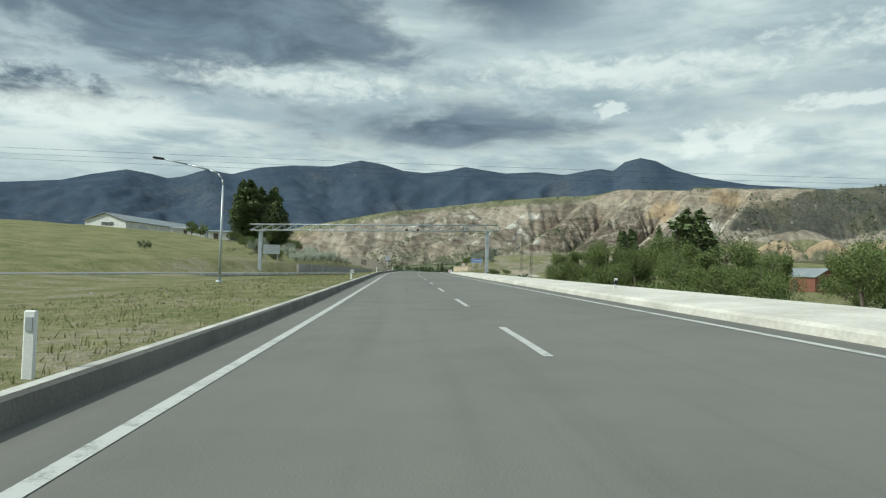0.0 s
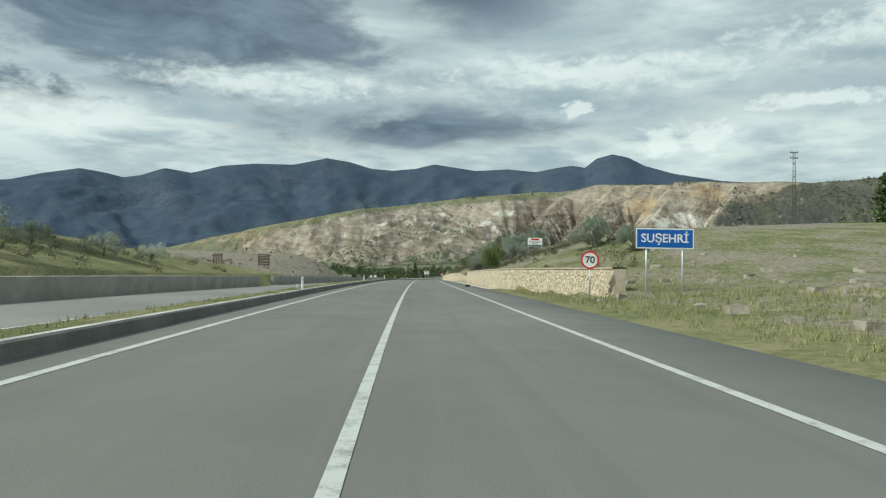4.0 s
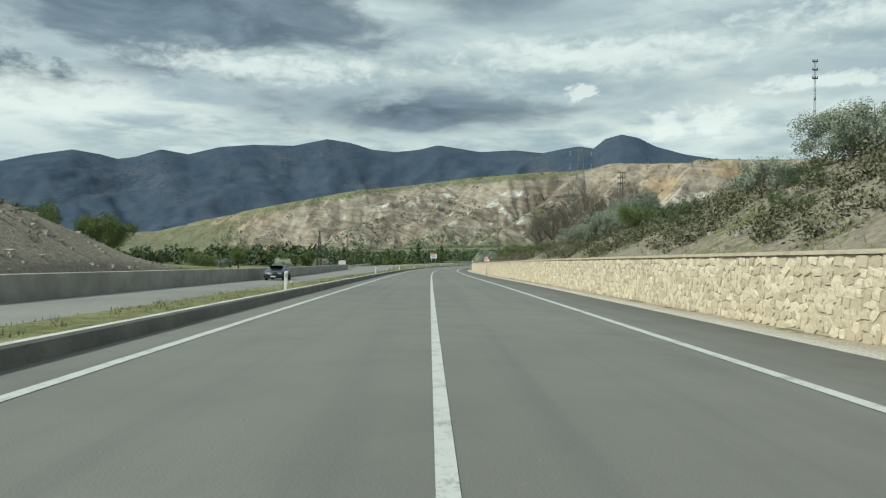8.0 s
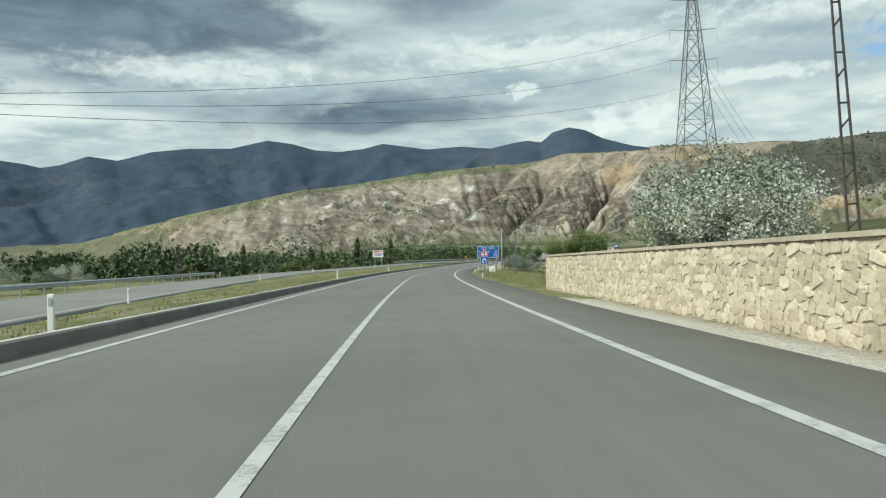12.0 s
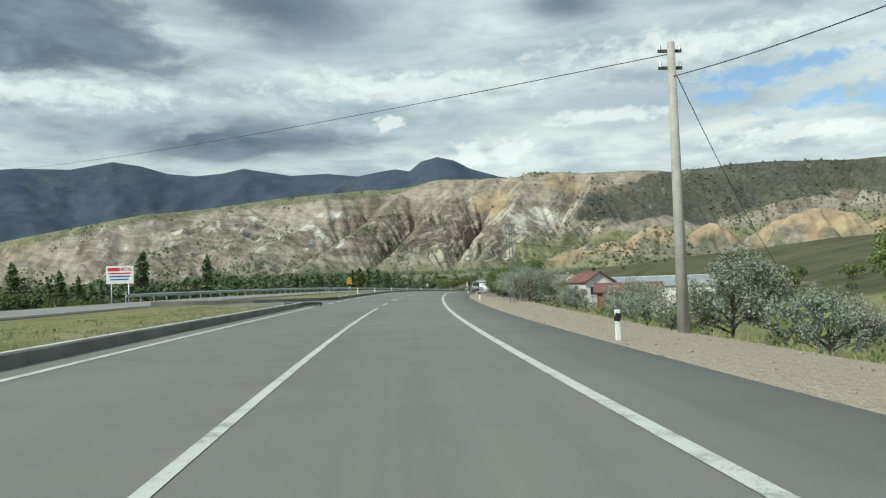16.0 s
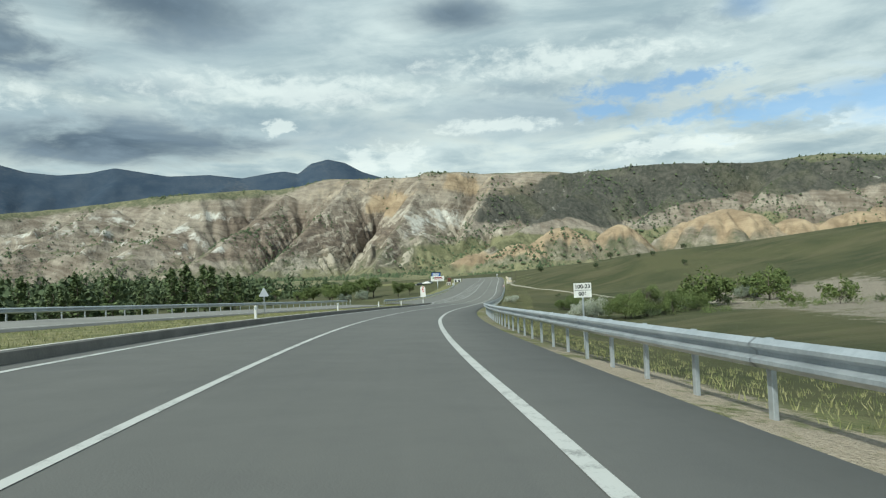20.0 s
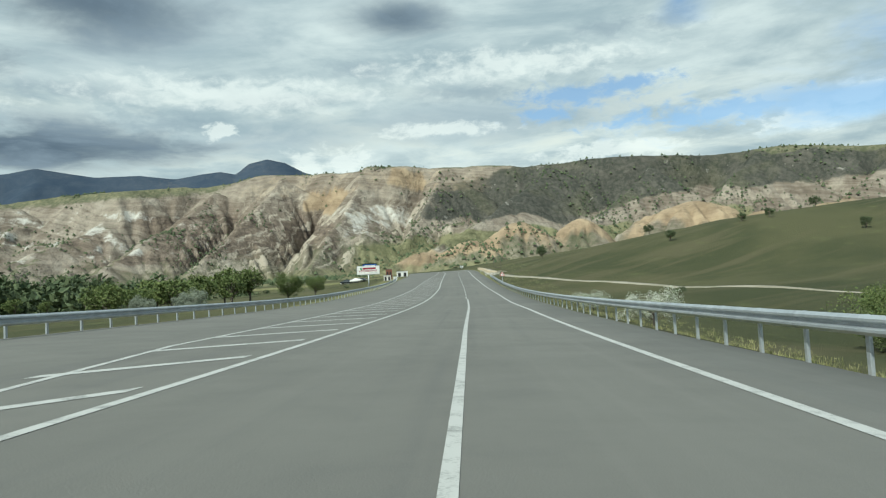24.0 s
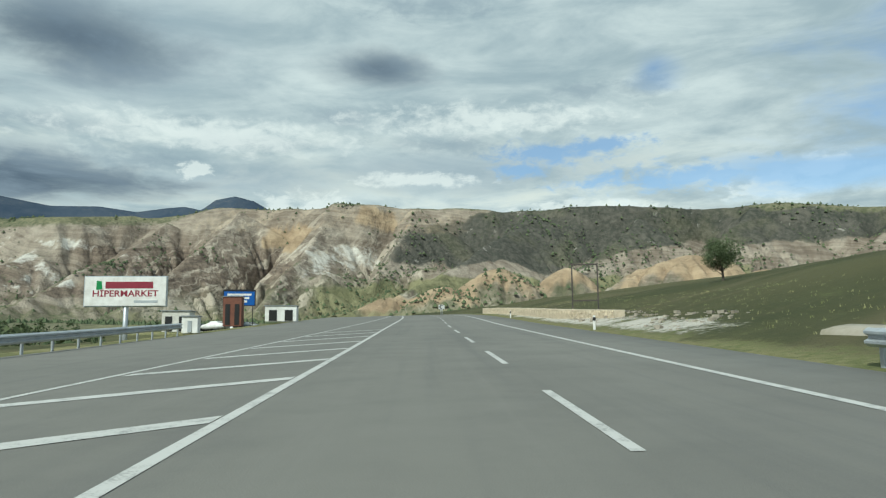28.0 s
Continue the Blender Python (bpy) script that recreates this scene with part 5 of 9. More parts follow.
def bend_right(z0):
    return [[(-0.10, z0 + 0.16), (-0.04, z0 + 0.16), (-0.03, z0 + 0.27), (0.02, z0 + 0.34), (0.10, z0 + 0.36), (0.10, z0 + 0.41), (0.0, z0 + 0.40), (-0.08, z0 + 0.33), (-0.10, z0 + 0.25)]]


def bend_left(z0):
    return [[(-x, z) for x, z in bend_right(z0)[0]][::-1]]


def side_road(z0):
    return [rect(-0.04, 0.06, z0 + 0.12, z0 + 0.48), rect(-0.14, -0.04, z0 + 0.25, z0 + 0.32)]


warning_sign(at_road(322.8, 5.75, 0.0, -4), "red-edged triangular warning sign with a curve arrow beside the stone wall", 0.9, 2.15, bend_right)
warning_sign(at_road(847, 5.6, 0.1, 4), "red-edged triangular warning sign with a curve arrow behind the guardrail", 0.75, 1.95, bend_left)
warning_sign(at_road(103.6, -4.62, 0.14), "grey metal back of a triangular sign on the median", 1.1, 2.5, side_road, True)
warning_sign(at_road(680.2, -12.0, 0.05), "pale back of a triangular sign beyond the median", 0.9, 1.95, side_road, True)
root = warning_sign(at_road(433.6, 6.1, -0.1, -3), "triangular side-road warning sign over a blue turning sign", 0.85, 2.5, side_road)
part("turn_plate", prism(rect(-0.3, 0.3, 1.12, 1.72), -0.004, 0.012), BLUE_PAINT, root, "blue square plate")
part("turn_arrow", prism([(-0.16, 1.2), (-0.16, 1.45), (-0.1, 1.58), (0.02, 1.62), (0.12, 1.56), (0.17, 1.45), (0.17, 1.2), (0.1, 1.2), (0.1, 1.43), (0.04, 1.52), (-0.03, 1.52), (-0.08, 1.43), (-0.08, 1.2)], -0.01, -0.003), WHITE_PAINT, root)
part("turn_arrowhead", prism([(-0.23, 1.26), (-0.12, 1.14), (-0.01, 1.26)], -0.011, -0.004), WHITE_PAINT, root)
part("post", rodded((-0.12, 0.06, -0.3), (-0.12, 0.06, 1.7), 0.03), GALV, root)

speed = base("speed_limit_sign", at_road(154.6, 8.15, -0.3, -4), "round red-edged speed limit sign reading 70 on a post", "road sign")
part("post", rodded((0, 0.05, -0.2), (0, 0.05, 2.1), 0.035), GALV, speed)
part("plate", prism(disc_pts(0.4, 2.0), 0.0, 0.012), RED_PAINT, speed)
part("field", prism(disc_pts(0.32, 2.0), -0.004, 0.001), WHITE_PAINT, speed)
lettering("70", 0.42, BLACK_PAINT, speed, (0, -0.008, 2.0), 0.008)

town = base("town_sign", at_road(153, 10.9, -0.2, -4), "blue town name sign with white letters on two posts", "road sign")
for x in (-0.75, 0.75):
    part("post", rodded((x, 0.06, -0.5), (x, 0.06, 3.2), 0.04), GALV, town)
part("plate", prism(rect(-1.2, 1.2, 2.4, 3.25), 0, 0.02), WHITE_PAINT, town)
part("panel", prism(rect(-1.15, 1.15, 2.45, 3.2), -0.005, 0.001), BLUE_PAINT, town)
lettering("SUŞEHRİ", 0.5, WHITE_PAINT, town, (0, -0.009, 2.82), 0.008, 1.95)

guide = base("direction_sign", at_road(464.7, 7.45, -0.2, -5), "large blue direction sign with distances on two posts", "road sign")
for x in (-1.0, 1.0):
    part("post", rodded((x, 0.07, -0.4), (x, 0.07, 3.1), 0.05), GALV, guide)
part("plate", prism(rect(-1.38, 1.38, 1.86, 3.36), 0, 0.025), WHITE_PAINT, guide)
part("panel", prism(rect(-1.34, 1.34, 1.90, 3.32), -0.006, 0.001), BLUE_PAINT, guide)
for x0, x1, t, m in ((-0.88, -0.02, "D.100", BLUE_PAINT), (0.1, 0.82, "E 80", GREEN_PAINT)):
    part("route_border", prism(rect(x0, x1, 2.95, 3.2), -0.009, -0.003), WHITE_PAINT, guide)
    part("route_plate", prism(rect(x0 + 0.02, x1 - 0.02, 2.97, 3.18), -0.012, -0.006), m, guide)
    lettering(t, 0.19, WHITE_PAINT, guide, ((x0 + x1) / 2, -0.016, 3.075), 0.003)
for z, name, num in ((2.62, "Koyulhisar", "29"), (2.34, "Amasya", "223"), (2.07, "İstanbul", "898")):
    wd = 0.145 * len(name)
    lettering(name, 0.245, WHITE_PAINT, guide, (-1.2 + wd / 2, -0.012, z), 0.003, wd)
    wd = 0.175 * len(num)
    lettering(num, 0.25, WHITE_PAINT, guide, (1.2 - wd / 2, -0.012, z), 0.003, wd)

# chevron boards
yc = base("chevron_sign", at_road(563.5, -5.3, 0.12), "yellow and black chevron board on a post at the median opening", "road sign")
part("post", rodded((0, 0.05, -0.2), (0, 0.05, 1.0), 0.03), GALV, yc)
part("plate", prism(rect(-0.27, 0.27, 0.85, 1.62), 0, 0.015), BLACK_PAINT, yc)
for k in range(3):
    z = 0.92 + 0.22 * k
    part("chevron", prism([(-0.24, z), (-0.24, z + 0.12), (0, z + 0.3), (0.24, z + 0.12), (0.24, z), (0, z + 0.18)][:: -1], -0.006, 0.001), YELLOW_PAINT, yc)
rc = base("chevron_sign", at_road(614.3, 5.12, -0.05, -3), "narrow red and white chevron board at the start of the guardrail", "road sign")
part("post", boxed((0.05, 0.04, 1.5), (0, 0.04, 0.55)), GALV, rc)
part("plate", prism(rect(-0.14, 0.14, 0.93, 1.66), 0, 0.015), WHITE_PAINT, rc)
for pts in ([(-0.135, 1.655), (0.135, 1.655), (-0.135, 1.44)], [(0.135, 1.48), (0.135, 1.13), (-0.13, 1.32)], [(-0.135, 1.14), (-0.135, 0.935), (0.135, 0.935)]):
    part("chevron", prism(pts, -0.005, 0.001), RED_PAINT, rc)
ec = base("chevron_sign", at_road(739.2, -5.3, 0.1), "red and white chevron board on the end of the kerb", "road sign")
part("post", boxed((0.07, 0.05, 2.0), (0, 0.06, 0.8)), GALV, ec)
part("foot", boxed((0.12, 0.1, 0.6), (-0.03, 0.05, 0.28), bevel=0.015), WHITE_PAINT, ec)
wide = [(-0.42, 1.05), (0.42, 1.05), (0.42, 2.55)] + [(0.42 * math.cos(a), 2.55 + 0.28 * math.sin(a)) for a in np.linspace(0.3, math.pi - 0.3, 7)] + [(-0.42, 2.55)]
part("backing_plate", prism(wide, 0.03, 0.045), WHITE_PAINT, ec)
part("plate", prism(rect(-0.16, 0.16, 1.85, 2.78), 0, 0.02), WHITE_PAINT, ec)
for pts in ([(-0.15, 2.77), (0.15, 2.77), (0.15, 2.45)], [(-0.15, 2.55), (0.13, 2.31), (-0.15, 2.06)], [(0.15, 2.15), (0.15, 1.86), (-0.15, 1.86)]):
    part("chevron", prism(pts, -0.005, 0.001), RED_PAINT, ec)
for k in range(3):
    cb = base("chevron_sign", at_road(985 + k * 1.6, -2.2 + k * 0.4 + 5.6, 0.3, 20), "small black and white chevron board on the far bend", "road sign", "bend chevrons")
    part("post", rodded((0, 0.04, -0.4), (0, 0.04, 1.0), 0.03), GALV, cb)
    part("plate", prism(rect(-0.35, 0.35, 0.6, 1.3), 0, 0.015), WHITE_PAINT, cb)
    part("chevron", prism([(0.25, 0.62), (0.05, 0.62), (-0.25, 0.95), (0.05, 1.28), (0.25, 1.28), (-0.02, 0.95)][::-1], -0.006, 0.001), BLACK_PAINT, cb)


# ---- gantry over both carriageways ----
g_mid = along(88.3, -5.4)
gl, gr = Vector(along(88.3, -19.4, -0.3).tolist()), Vector(along(88.3, 8.4, 0.0).tolist())
gantry = base("sign_gantry", pose(*gr, 0, 0, heading(88.3)), "galvanised steel gantry with a lattice beam and cameras across the road", "gantry")
ginv = gantry.matrix_basis.inverted()
L0 = ginv @ gl
span = -L0.x
ztop_r, ztop_l = 6.1, 5.35
for x, z0, z1, nm in ((0.0, -0.6, 5.3, "column"), (L0.x, L0.z - 0.6, 4.5, "column")):
    col = part("column", box(B(), (0.42, 0.42, z1 - z0), (x, 0, (z0 + z1) / 2), bevel=0.03), GALV, gantry)
    part("cap_beam", boxed((0.9, 0.9, 0.16), (x, 0, z1 + 0.08)), GALV, gantry)
    part("foot_plate", boxed((0.8, 0.8, 0.1), (x, 0, z0 + 0.62)), CONCRETE, gantry)
part("control_box", box(B(), (0.5, 0.5, 0.55), (-0.05, -0.05, 4.2), bevel=0.03), GALV, gantry)


def beam_z(x):
    return ztop_l + (ztop_r - ztop_l) * (x - L0.x) / span


x_ends = (L0.x - 1.3, 1.3)
for y in (-0.35, 0.35):
    for dz in (0.0, -0.72):
        part("chord", rodded((x_ends[0], y, beam_z(x_ends[0]) + dz), (x_ends[1], y, beam_z(x_ends[1]) + dz), 0.05), GALV, gantry)
bays = 22
for k in range(bays):
    xa, xb = (x_ends[0] + (x_ends[1] - x_ends[0]) * q / bays for q in (k, k + 1))
    for y in (-0.35, 0.35):
        part("brace", rodded((xa, y, beam_z(xa) - 0.72), (xb, y, beam_z(xb)), 0.025, n=6), GALV, gantry)
        part("upright", rodded((xb, y, beam_z(xb) - 0.72), (xb, y, beam_z(xb)), 0.025, n=6), GALV, gantry)
for x in (-5.7, -7.3, -8.6, -10.0):
    camb = part("camera", box(B(), (0.3, 0.4, 0.2), (x, -0.5, beam_z(x) - 0.62), bevel=0.02), BLACK_PAINT if x in (-8.6, -10.0) else WHITE_PAINT, gantry)
    part("lens_hood", rodded((x, -0.7, beam_z(x) - 0.62), (x, -0.8, beam_z(x) - 0.64), 0.06), BLACK_PAINT, camb)
for x in (-8.2, -18.3):
    part("antenna", rodded((x, 0, beam_z(x)), (x, 0, beam_z(x) + 0.55), 0.02), GALV, gantry)
    part("antenna_head", rodded((x, 0, beam_z(x) + 0.5), (x, 0, beam_z(x) + 0.62), 0.07), GALV, gantry)

# street lamp on the verge of the far carriageway
lamp = base("street_lamp", at_road(40.6, -11.8, 0.1), "tall grey steel street lamp with a bent arm on the grass", "street lamp")
part("pole", rodded((0, 0, -0.2), (0, 0, 5.4), 0.085, 0.06), GALV, lamp)
arm = B()
pts = [(0, 0, 5.4), (-0.06, 0, 5.75), (-0.3, 0, 6.05), (-0.8, 0, 6.25), (-2.0, 0, 6.5), (-3.4, 0, 6.78)]
for a, b in zip(pts, pts[1:]):
    rod(arm, a, b, 0.045, 0.04)
part("arm", arm, GALV, lamp)
part("lamp_head", box(B(), (0.6, 0.22, 0.12), (-3.6, 0, 6.8), (0, 6, 0), 0.03), BLACK_PAINT, lamp)
part("base_flange", rodded((0, 0, -0.05), (0, 0, 0.08), 0.2), GALV, lamp)


# ---- poles, masts and wires ----

POLE_IRON = plain("grey_painted_iron", (0.20, 0.21, 0.21), (0.12, 0.125, 0.125), 0.7, 0.2, scale=3, grain=25, relief=0.001)


def twin_pole(m, h, label, arms=3, lean=0.0, mat=RUST_IRON, wide=0.32, ladder=True, insul=True):
    """Two upright channels joined by rungs, with cross arms and insulators."""
    root = base("utility_pole", m, label, "utility pole")
    for x in (-1, 1):
        part("leg", rod(B(), (x * wide / 2, 0, -0.6), (x * wide * 0.28, 0, h), wide * 0.125, wide * 0.1, 6), mat, root)
    n = max(3, int(h / 0.6))
    for k in range(1, n):
        z = h * k / n
        x = wide / 2 * (1 - z / h) + wide * 0.28 * z / h
        part("rung", rodded((-x, 0, z), (x, 0, z + (0.25 if ladder and k % 2 else 0)), 0.025, n=6), mat, root)
    for k in range(arms):
        z = h - 0.12 - 0.5 * k
        arm_ob = part("cross_arm", boxed((wide * 2.4, 0.07, 0.07), (0, 0, z)), mat, root)
        for x in (-wide * 1.05, wide * 1.05):
            if insul:
                part("insulator", rodded((x, 0, z + 0.03), (x, 0, z + 0.14), 0.035, 0.022, 6), RUST_IRON, arm_ob)
    return root


def round_pole(m, h, label, arms=1, mat=POLE_CONCRETE, r=0.16):
    root = base("utility_pole", m, label, "utility pole")
    part("pole", rodded((0, 0, -0.5), (0, 0, h), r, r * 0.6, 12), mat, root)
    for k in range(arms):
        z = h - 0.2 - 0.45 * k
        arm_ob = part("cross_arm", boxed((0.62, 0.07, 0.07), (0, 0.1, z)), RUST_IRON, root)
        for x in (-0.26, 0.26):
            part("insulator", rodded((x, 0.1, z + 0.03), (x, 0.1, z + 0.18), 0.04, 0.025, 6), GALV, arm_ob)
    return root


def lattice_mast(m, h, wide, label, name="lattice_mast", arms=2, panels=7, mat=None, r=0.035, waist=0.45, top=0.12, arm=0.8):
    """Four legs with crossed bracing."""
    mat = mat or RUST_IRON
    root = base(name, m, label, "pylon" if h > 15 else "mast")

    def half(z):
        return wide / 2 * (1 - (1 - top) * min(1.0, z / h))

    for sx in (-1, 1):
        for sy in (-1, 1):
            part("leg", rodded((sx * half(0), sy * half(0), -0.8), (sx * half(h), sy * half(h), h), r * 1.3, n=5), mat, root)
    zs = [h * (1 - (1 - k / panels) ** 1.0) for k in range(panels + 1)]
    for z0, z1 in zip(zs, zs[1:]):
        a, b = half(z0), half(z1)
        for f in range(4):
            c, s = [(1, 0), (0, 1), (-1, 0), (0, -1)][f]
            def P(u, w_, z):
                return (c * w_ - s * u * w_, s * w_ + c * u * w_, z)
            part("brace", rodded(P(-1, a, z0), P(1, b, z1), r * 0.7, n=4), mat, root)
            part("brace", rodded(P(1, a, z0), P(-1, b, z1), r * 0.7, n=4), mat, root)
            part("girt", rodded(P(-1, b, z1), P(1, b, z1), r * 0.6, n=4), mat, root)
    for k in range(arms):
        z = h * (0.98 - 0.11 * k)
        for sx in (-1, 1):
            aob = part("cross_arm", rodded((0, 0, z), (sx * arm, 0, z + 0.02 * h * 0.3), r, r * 0.7, 5), mat, root)
            part("insulator", rodded((sx * arm, 0, z - 0.02), (sx * arm, 0, z - 0.02 - min(1.6, h * 0.04)), 0.05, n=6), GALV, aob)
    return root


def on(s, e, h=0.0, turn=0.0, tilt=0.0):
    x, y, z = on_land(s, e, h)
    return pose(float(x), float(y), float(z), 0, tilt, heading(s) + turn)


twin_pole(on(113, 17.5), 6.6, "dark iron utility pole with cross arms in the grass", 3)
twin_pole(on(141, 19.2), 7.6, "iron utility pole with cross arms on the grassy mound", 3)
twin_pole(on(190, 36), 7.0, "iron utility pole on the far slope", 2)
twin_pole(on(100, 43), 6.5, "utility pole with cross arms behind the shrubs", 2)
twin_pole(on(253, 26), 5.5, "slender utility pole on the top of the bank", 3, wide=0.16)
twin_pole(on(289, 22.5), 8.0, "dark iron utility pole rising over the top of the bank", 3, wide=0.13)
twin_pole(on(315.4, 18), 6.0, "slender iron utility pole on the bank", 3)
twin_pole(on(386, 18.5), 8.0, "iron utility pole standing on the orange earth bank", 3)
twin_pole(on(389, 11.7, 0, 0, -3), 6.8, "weathered twin-legged pole leaning on the bank", 0)
round_pole(on(400.6, -20.6), 7.9, "thin dark wooden pole by the far carriageway", 0, DARK_WOOD, 0.11)
lattice_mast(on(396, -25.6), 8.2, 1.1, "rusty lattice mast with a cross arm among the bushes", arms=1, panels=8, arm=0.7)
lattice_mast(on(450.8, 10.2), 4.7, 0.31, "grey lattice power pole in the tall grass", arms=1, panels=10, mat=POLE_IRON, r=0.017, top=0.6, arm=0.3)
lattice_mast(on(473, 36.4), 38.0, 7.2, "tall steel lattice pylon of the power line", "power_pylon", 3, 13, POLE_IRON, 0.055, top=0.13, arm=3.2)
lattice_mast(on(600, 85), 30.0, 6.0, "distant steel lattice pylon of the power line", "power_pylon", 3, 9, POLE_IRON, 0.075, top=0.14, arm=2.8)
lattice_mast(on(520, -62), 9.0, 1.6, "lattice mast in the meadow", arms=1, panels=7)
pC = twin_pole(on(473.2, 10.4), 5.9, "iron utility pole with cross arms behind the direction sign", 3, wide=0.17)
pB = twin_pole(on(497, 9.7), 5.7, "iron utility pole with three cross arms in the meadow", 3, wide=0.17)
pA = round_pole(on(515.7, 8.6), 7.5, "pale concrete utility pole on the gravel verge", 2)
pD = twin_pole(on(540.6, 7.4), 4.75, "tall twin-legged utility pole with three cross arms on the verge", 3, mat=POLE_IRON, wide=0.24)
pE = twin_pole(on(569, 6.0), 4.45, "twin-legged utility pole with a white meter box", 2, mat=POLE_IRON, wide=0.17)
part("meter_box", box(B(), (0.26, 0.2, 0.24), (-0.26, -0.1, 3.55), bevel=0.02), WHITE_PAINT, pE)
round_pole(on(598, -47), 6.5, "thin pole beyond the far carriageway", 1, DARK_WOOD, 0.1)
round_pole(on(640, -52), 6.0, "thin pole beyond the far carriageway", 1, DARK_WOOD, 0.1)


def wire(a, b, sag, label="sagging black overhead wire", r=0.012):
    n, q = 18, 5
    flat = Vector((b.y - a.y, a.x - b.x, 0)).normalized()
    vs = []
    for k in range(n + 1):
        p = a.lerp(b, k / n) - Vector((0, 0, sag * 4 * (k / n) * (1 - k / n)))
        vs += [p + flat * (r * math.cos(6.2832 * m / q)) + Vector((0, 0, r * math.sin(6.2832 * m / q))) for m in range(q)]
    fs = [(k * q + m, k * q + (m + 1) % q, (k + 1) * q + (m + 1) % q, (k + 1) * q + m) for k in range(n) for m in range(q)]
    tagged(mesh("overhead_wire", vs, fs, BLACK_PAINT, True), label, "wire", "overhead wires")


def top_of(s, e, h):
    return Vector(on_land(s, e, h).tolist())


wire(top_of(473.2, 10.4, 5.4), top_of(497, 9.7, 5.2), 0.5)
wire(top_of(497, 9.7, 5.0), top_of(515.7, 8.6, 6.6), 0.4)
wire(top_of(515.7, 8.6, 6.9), top_of(541.5, 24, 3.4), 0.4)
wire(top_of(540.6, 7.4, 3.6), top_of(556, 30, 4.6), 0.3)
wire(top_of(515.7, 8.6, 7.2), Vector((-28.7, 626.7, 21.8)), 1.5)
wire(top_of(569, 6.0, 3.9), top_of(577, 16, 4.0), 0.3)
for k in range(3):
    wire(Vector(along(76 + 4 * k, -120, 13.4).tolist()), Vector(along(72 + 5 * k, 110, 12.2).tolist()), 1.2, "thin power line high across the road")
    wire(top_of(473, 36.4 + k - 1, 34 - 4 * k), top_of(396, -25.6, 8.0), 3.0, "thin power line sagging across the road", 0.014)
    wire(top_of(473, 36.4 + k - 1, 34 - 4 * k), top_of(600, 85 + k, 26 - 3 * k), 4.0, "power line between the pylons", 0.02)

# ---- boards and buildings ----
vadi = base("restaurant_board", on(212.4, 15.0, 0, -3), "white restaurant board with red and black lettering on two legs", "billboard")
for x in (-0.85, 0.85):
    part("leg", rodded((x, 0.05, -0.4), (x, 0.05, 1.9), 0.035), GALV, vadi)
part("cross_bar", boxed((1.7, 0.04, 0.05), (0, 0.05, 0.85)), GALV, vadi)
part("panel", box(B(), (1.8, 0.04, 0.85), (0, 0, 1.5), bevel=0.01), WHITE_PAINT, vadi)
part("name_bar", prism(rect(-0.5, 0.5, 1.63, 1.85), -0.028, -0.02), RED_PAINT, vadi)
lettering("ET ve BALIK", 0.2, BLACK_PAINT, vadi, (0, -0.026, 1.42), 0.004, 1.55)
lettering("MANGAL", 0.14, BLACK_PAINT, vadi, (0.05, -0.026, 1.2), 0.002, 0.8)

slat = base("slatted_board", on(232.4, -23.0), "dark weathered board of wooden slats on two posts", "board")
for x in (-0.7, 0.7):
    part("post", boxed((0.09, 0.09, 2.6), (x, 0.05, 0.8)), DARK_WOOD, slat)
for k in range(7):
    part("slat", boxed((1.75, 0.04, 0.18), (0, 0, 0.55 + 0.24 * k), (0, 1.5 * (-1) ** k, 0)), DARK_WOOD, slat)
fen = base("fence_panel", on(222, -27), "leaning dark fence panel in the grass", "fence")
for k in range(6):
    part("slat", boxed((0.12, 0.03, 1.5), (k * 0.22 - 0.5, 0, 0.7), (0, 3, 0)), DARK_WOOD, fen)
part("rail", boxed((1.4, 0.05, 0.1), (0, 0.04, 1.1)), DARK_WOOD, fen)

for s, e, h0 in ((388.5, -19.2, 0.6), (411, -23.9, 0.6)):
    wb = base("blank_panel", on(s, e, 0, 6), "blank white notice panel on two legs by the far carriageway", "board", "white notice panels")
    part("panel", box(B(), (0.95, 0.03, 0.85), (0, 0, h0 + 0.85), bevel=0.01), WHITE_PAINT, wb)
    for x in (-0.35, 0.35):
        part("leg", rodded((x, 0.03, -0.3), (x, 0.03, h0 + 0.9), 0.03), GALV, wb)

pb = base("billboard", on(97.6, -20.0, 0, 8), "slatted grey back of a billboard on two legs", "billboard")
for x in (-0.8, 0.8):
    part("leg", rodded((x, 0.05, -0.5), (x, 0.05, 2.0), 0.05), GALV, pb)
for k in range(5):
    part("panel_strip", boxed((2.2, 0.04, 0.22), (0, 0, 1.2 + 0.25 * k)), GALV, pb)

yam = base("billboard", on(582, -35.5, 0, 6), "white billboard with red and dark lettering beyond the far carriageway", "billboard")
for x in (-1.0, 1.0):
    part("leg", rodded((x, 0.05, -0.5), (x, 0.05, 4.6), 0.06), GALV, yam)
part("panel", box(B(), (3.2, 0.06, 2.1), (0, 0, 5.0), bevel=0.02), WHITE_PAINT, yam)
part("name_bar", prism(rect(-1.4, 0.0, 5.45, 5.85), -0.045, -0.03), RED_PAINT, yam)
lettering("METAL", 0.55, RED_PAINT, yam, (0.75, -0.04, 5.65), 0.01, 1.3)
for k in range(3):
    part("text_bar", prism(rect(-1.3 + 0.1 * k, 1.3 - 0.15 * k, 5.1 - 0.36 * k, 5.26 - 0.36 * k), -0.045, -0.03), BLUE_PAINT if k else RED_PAINT, yam)

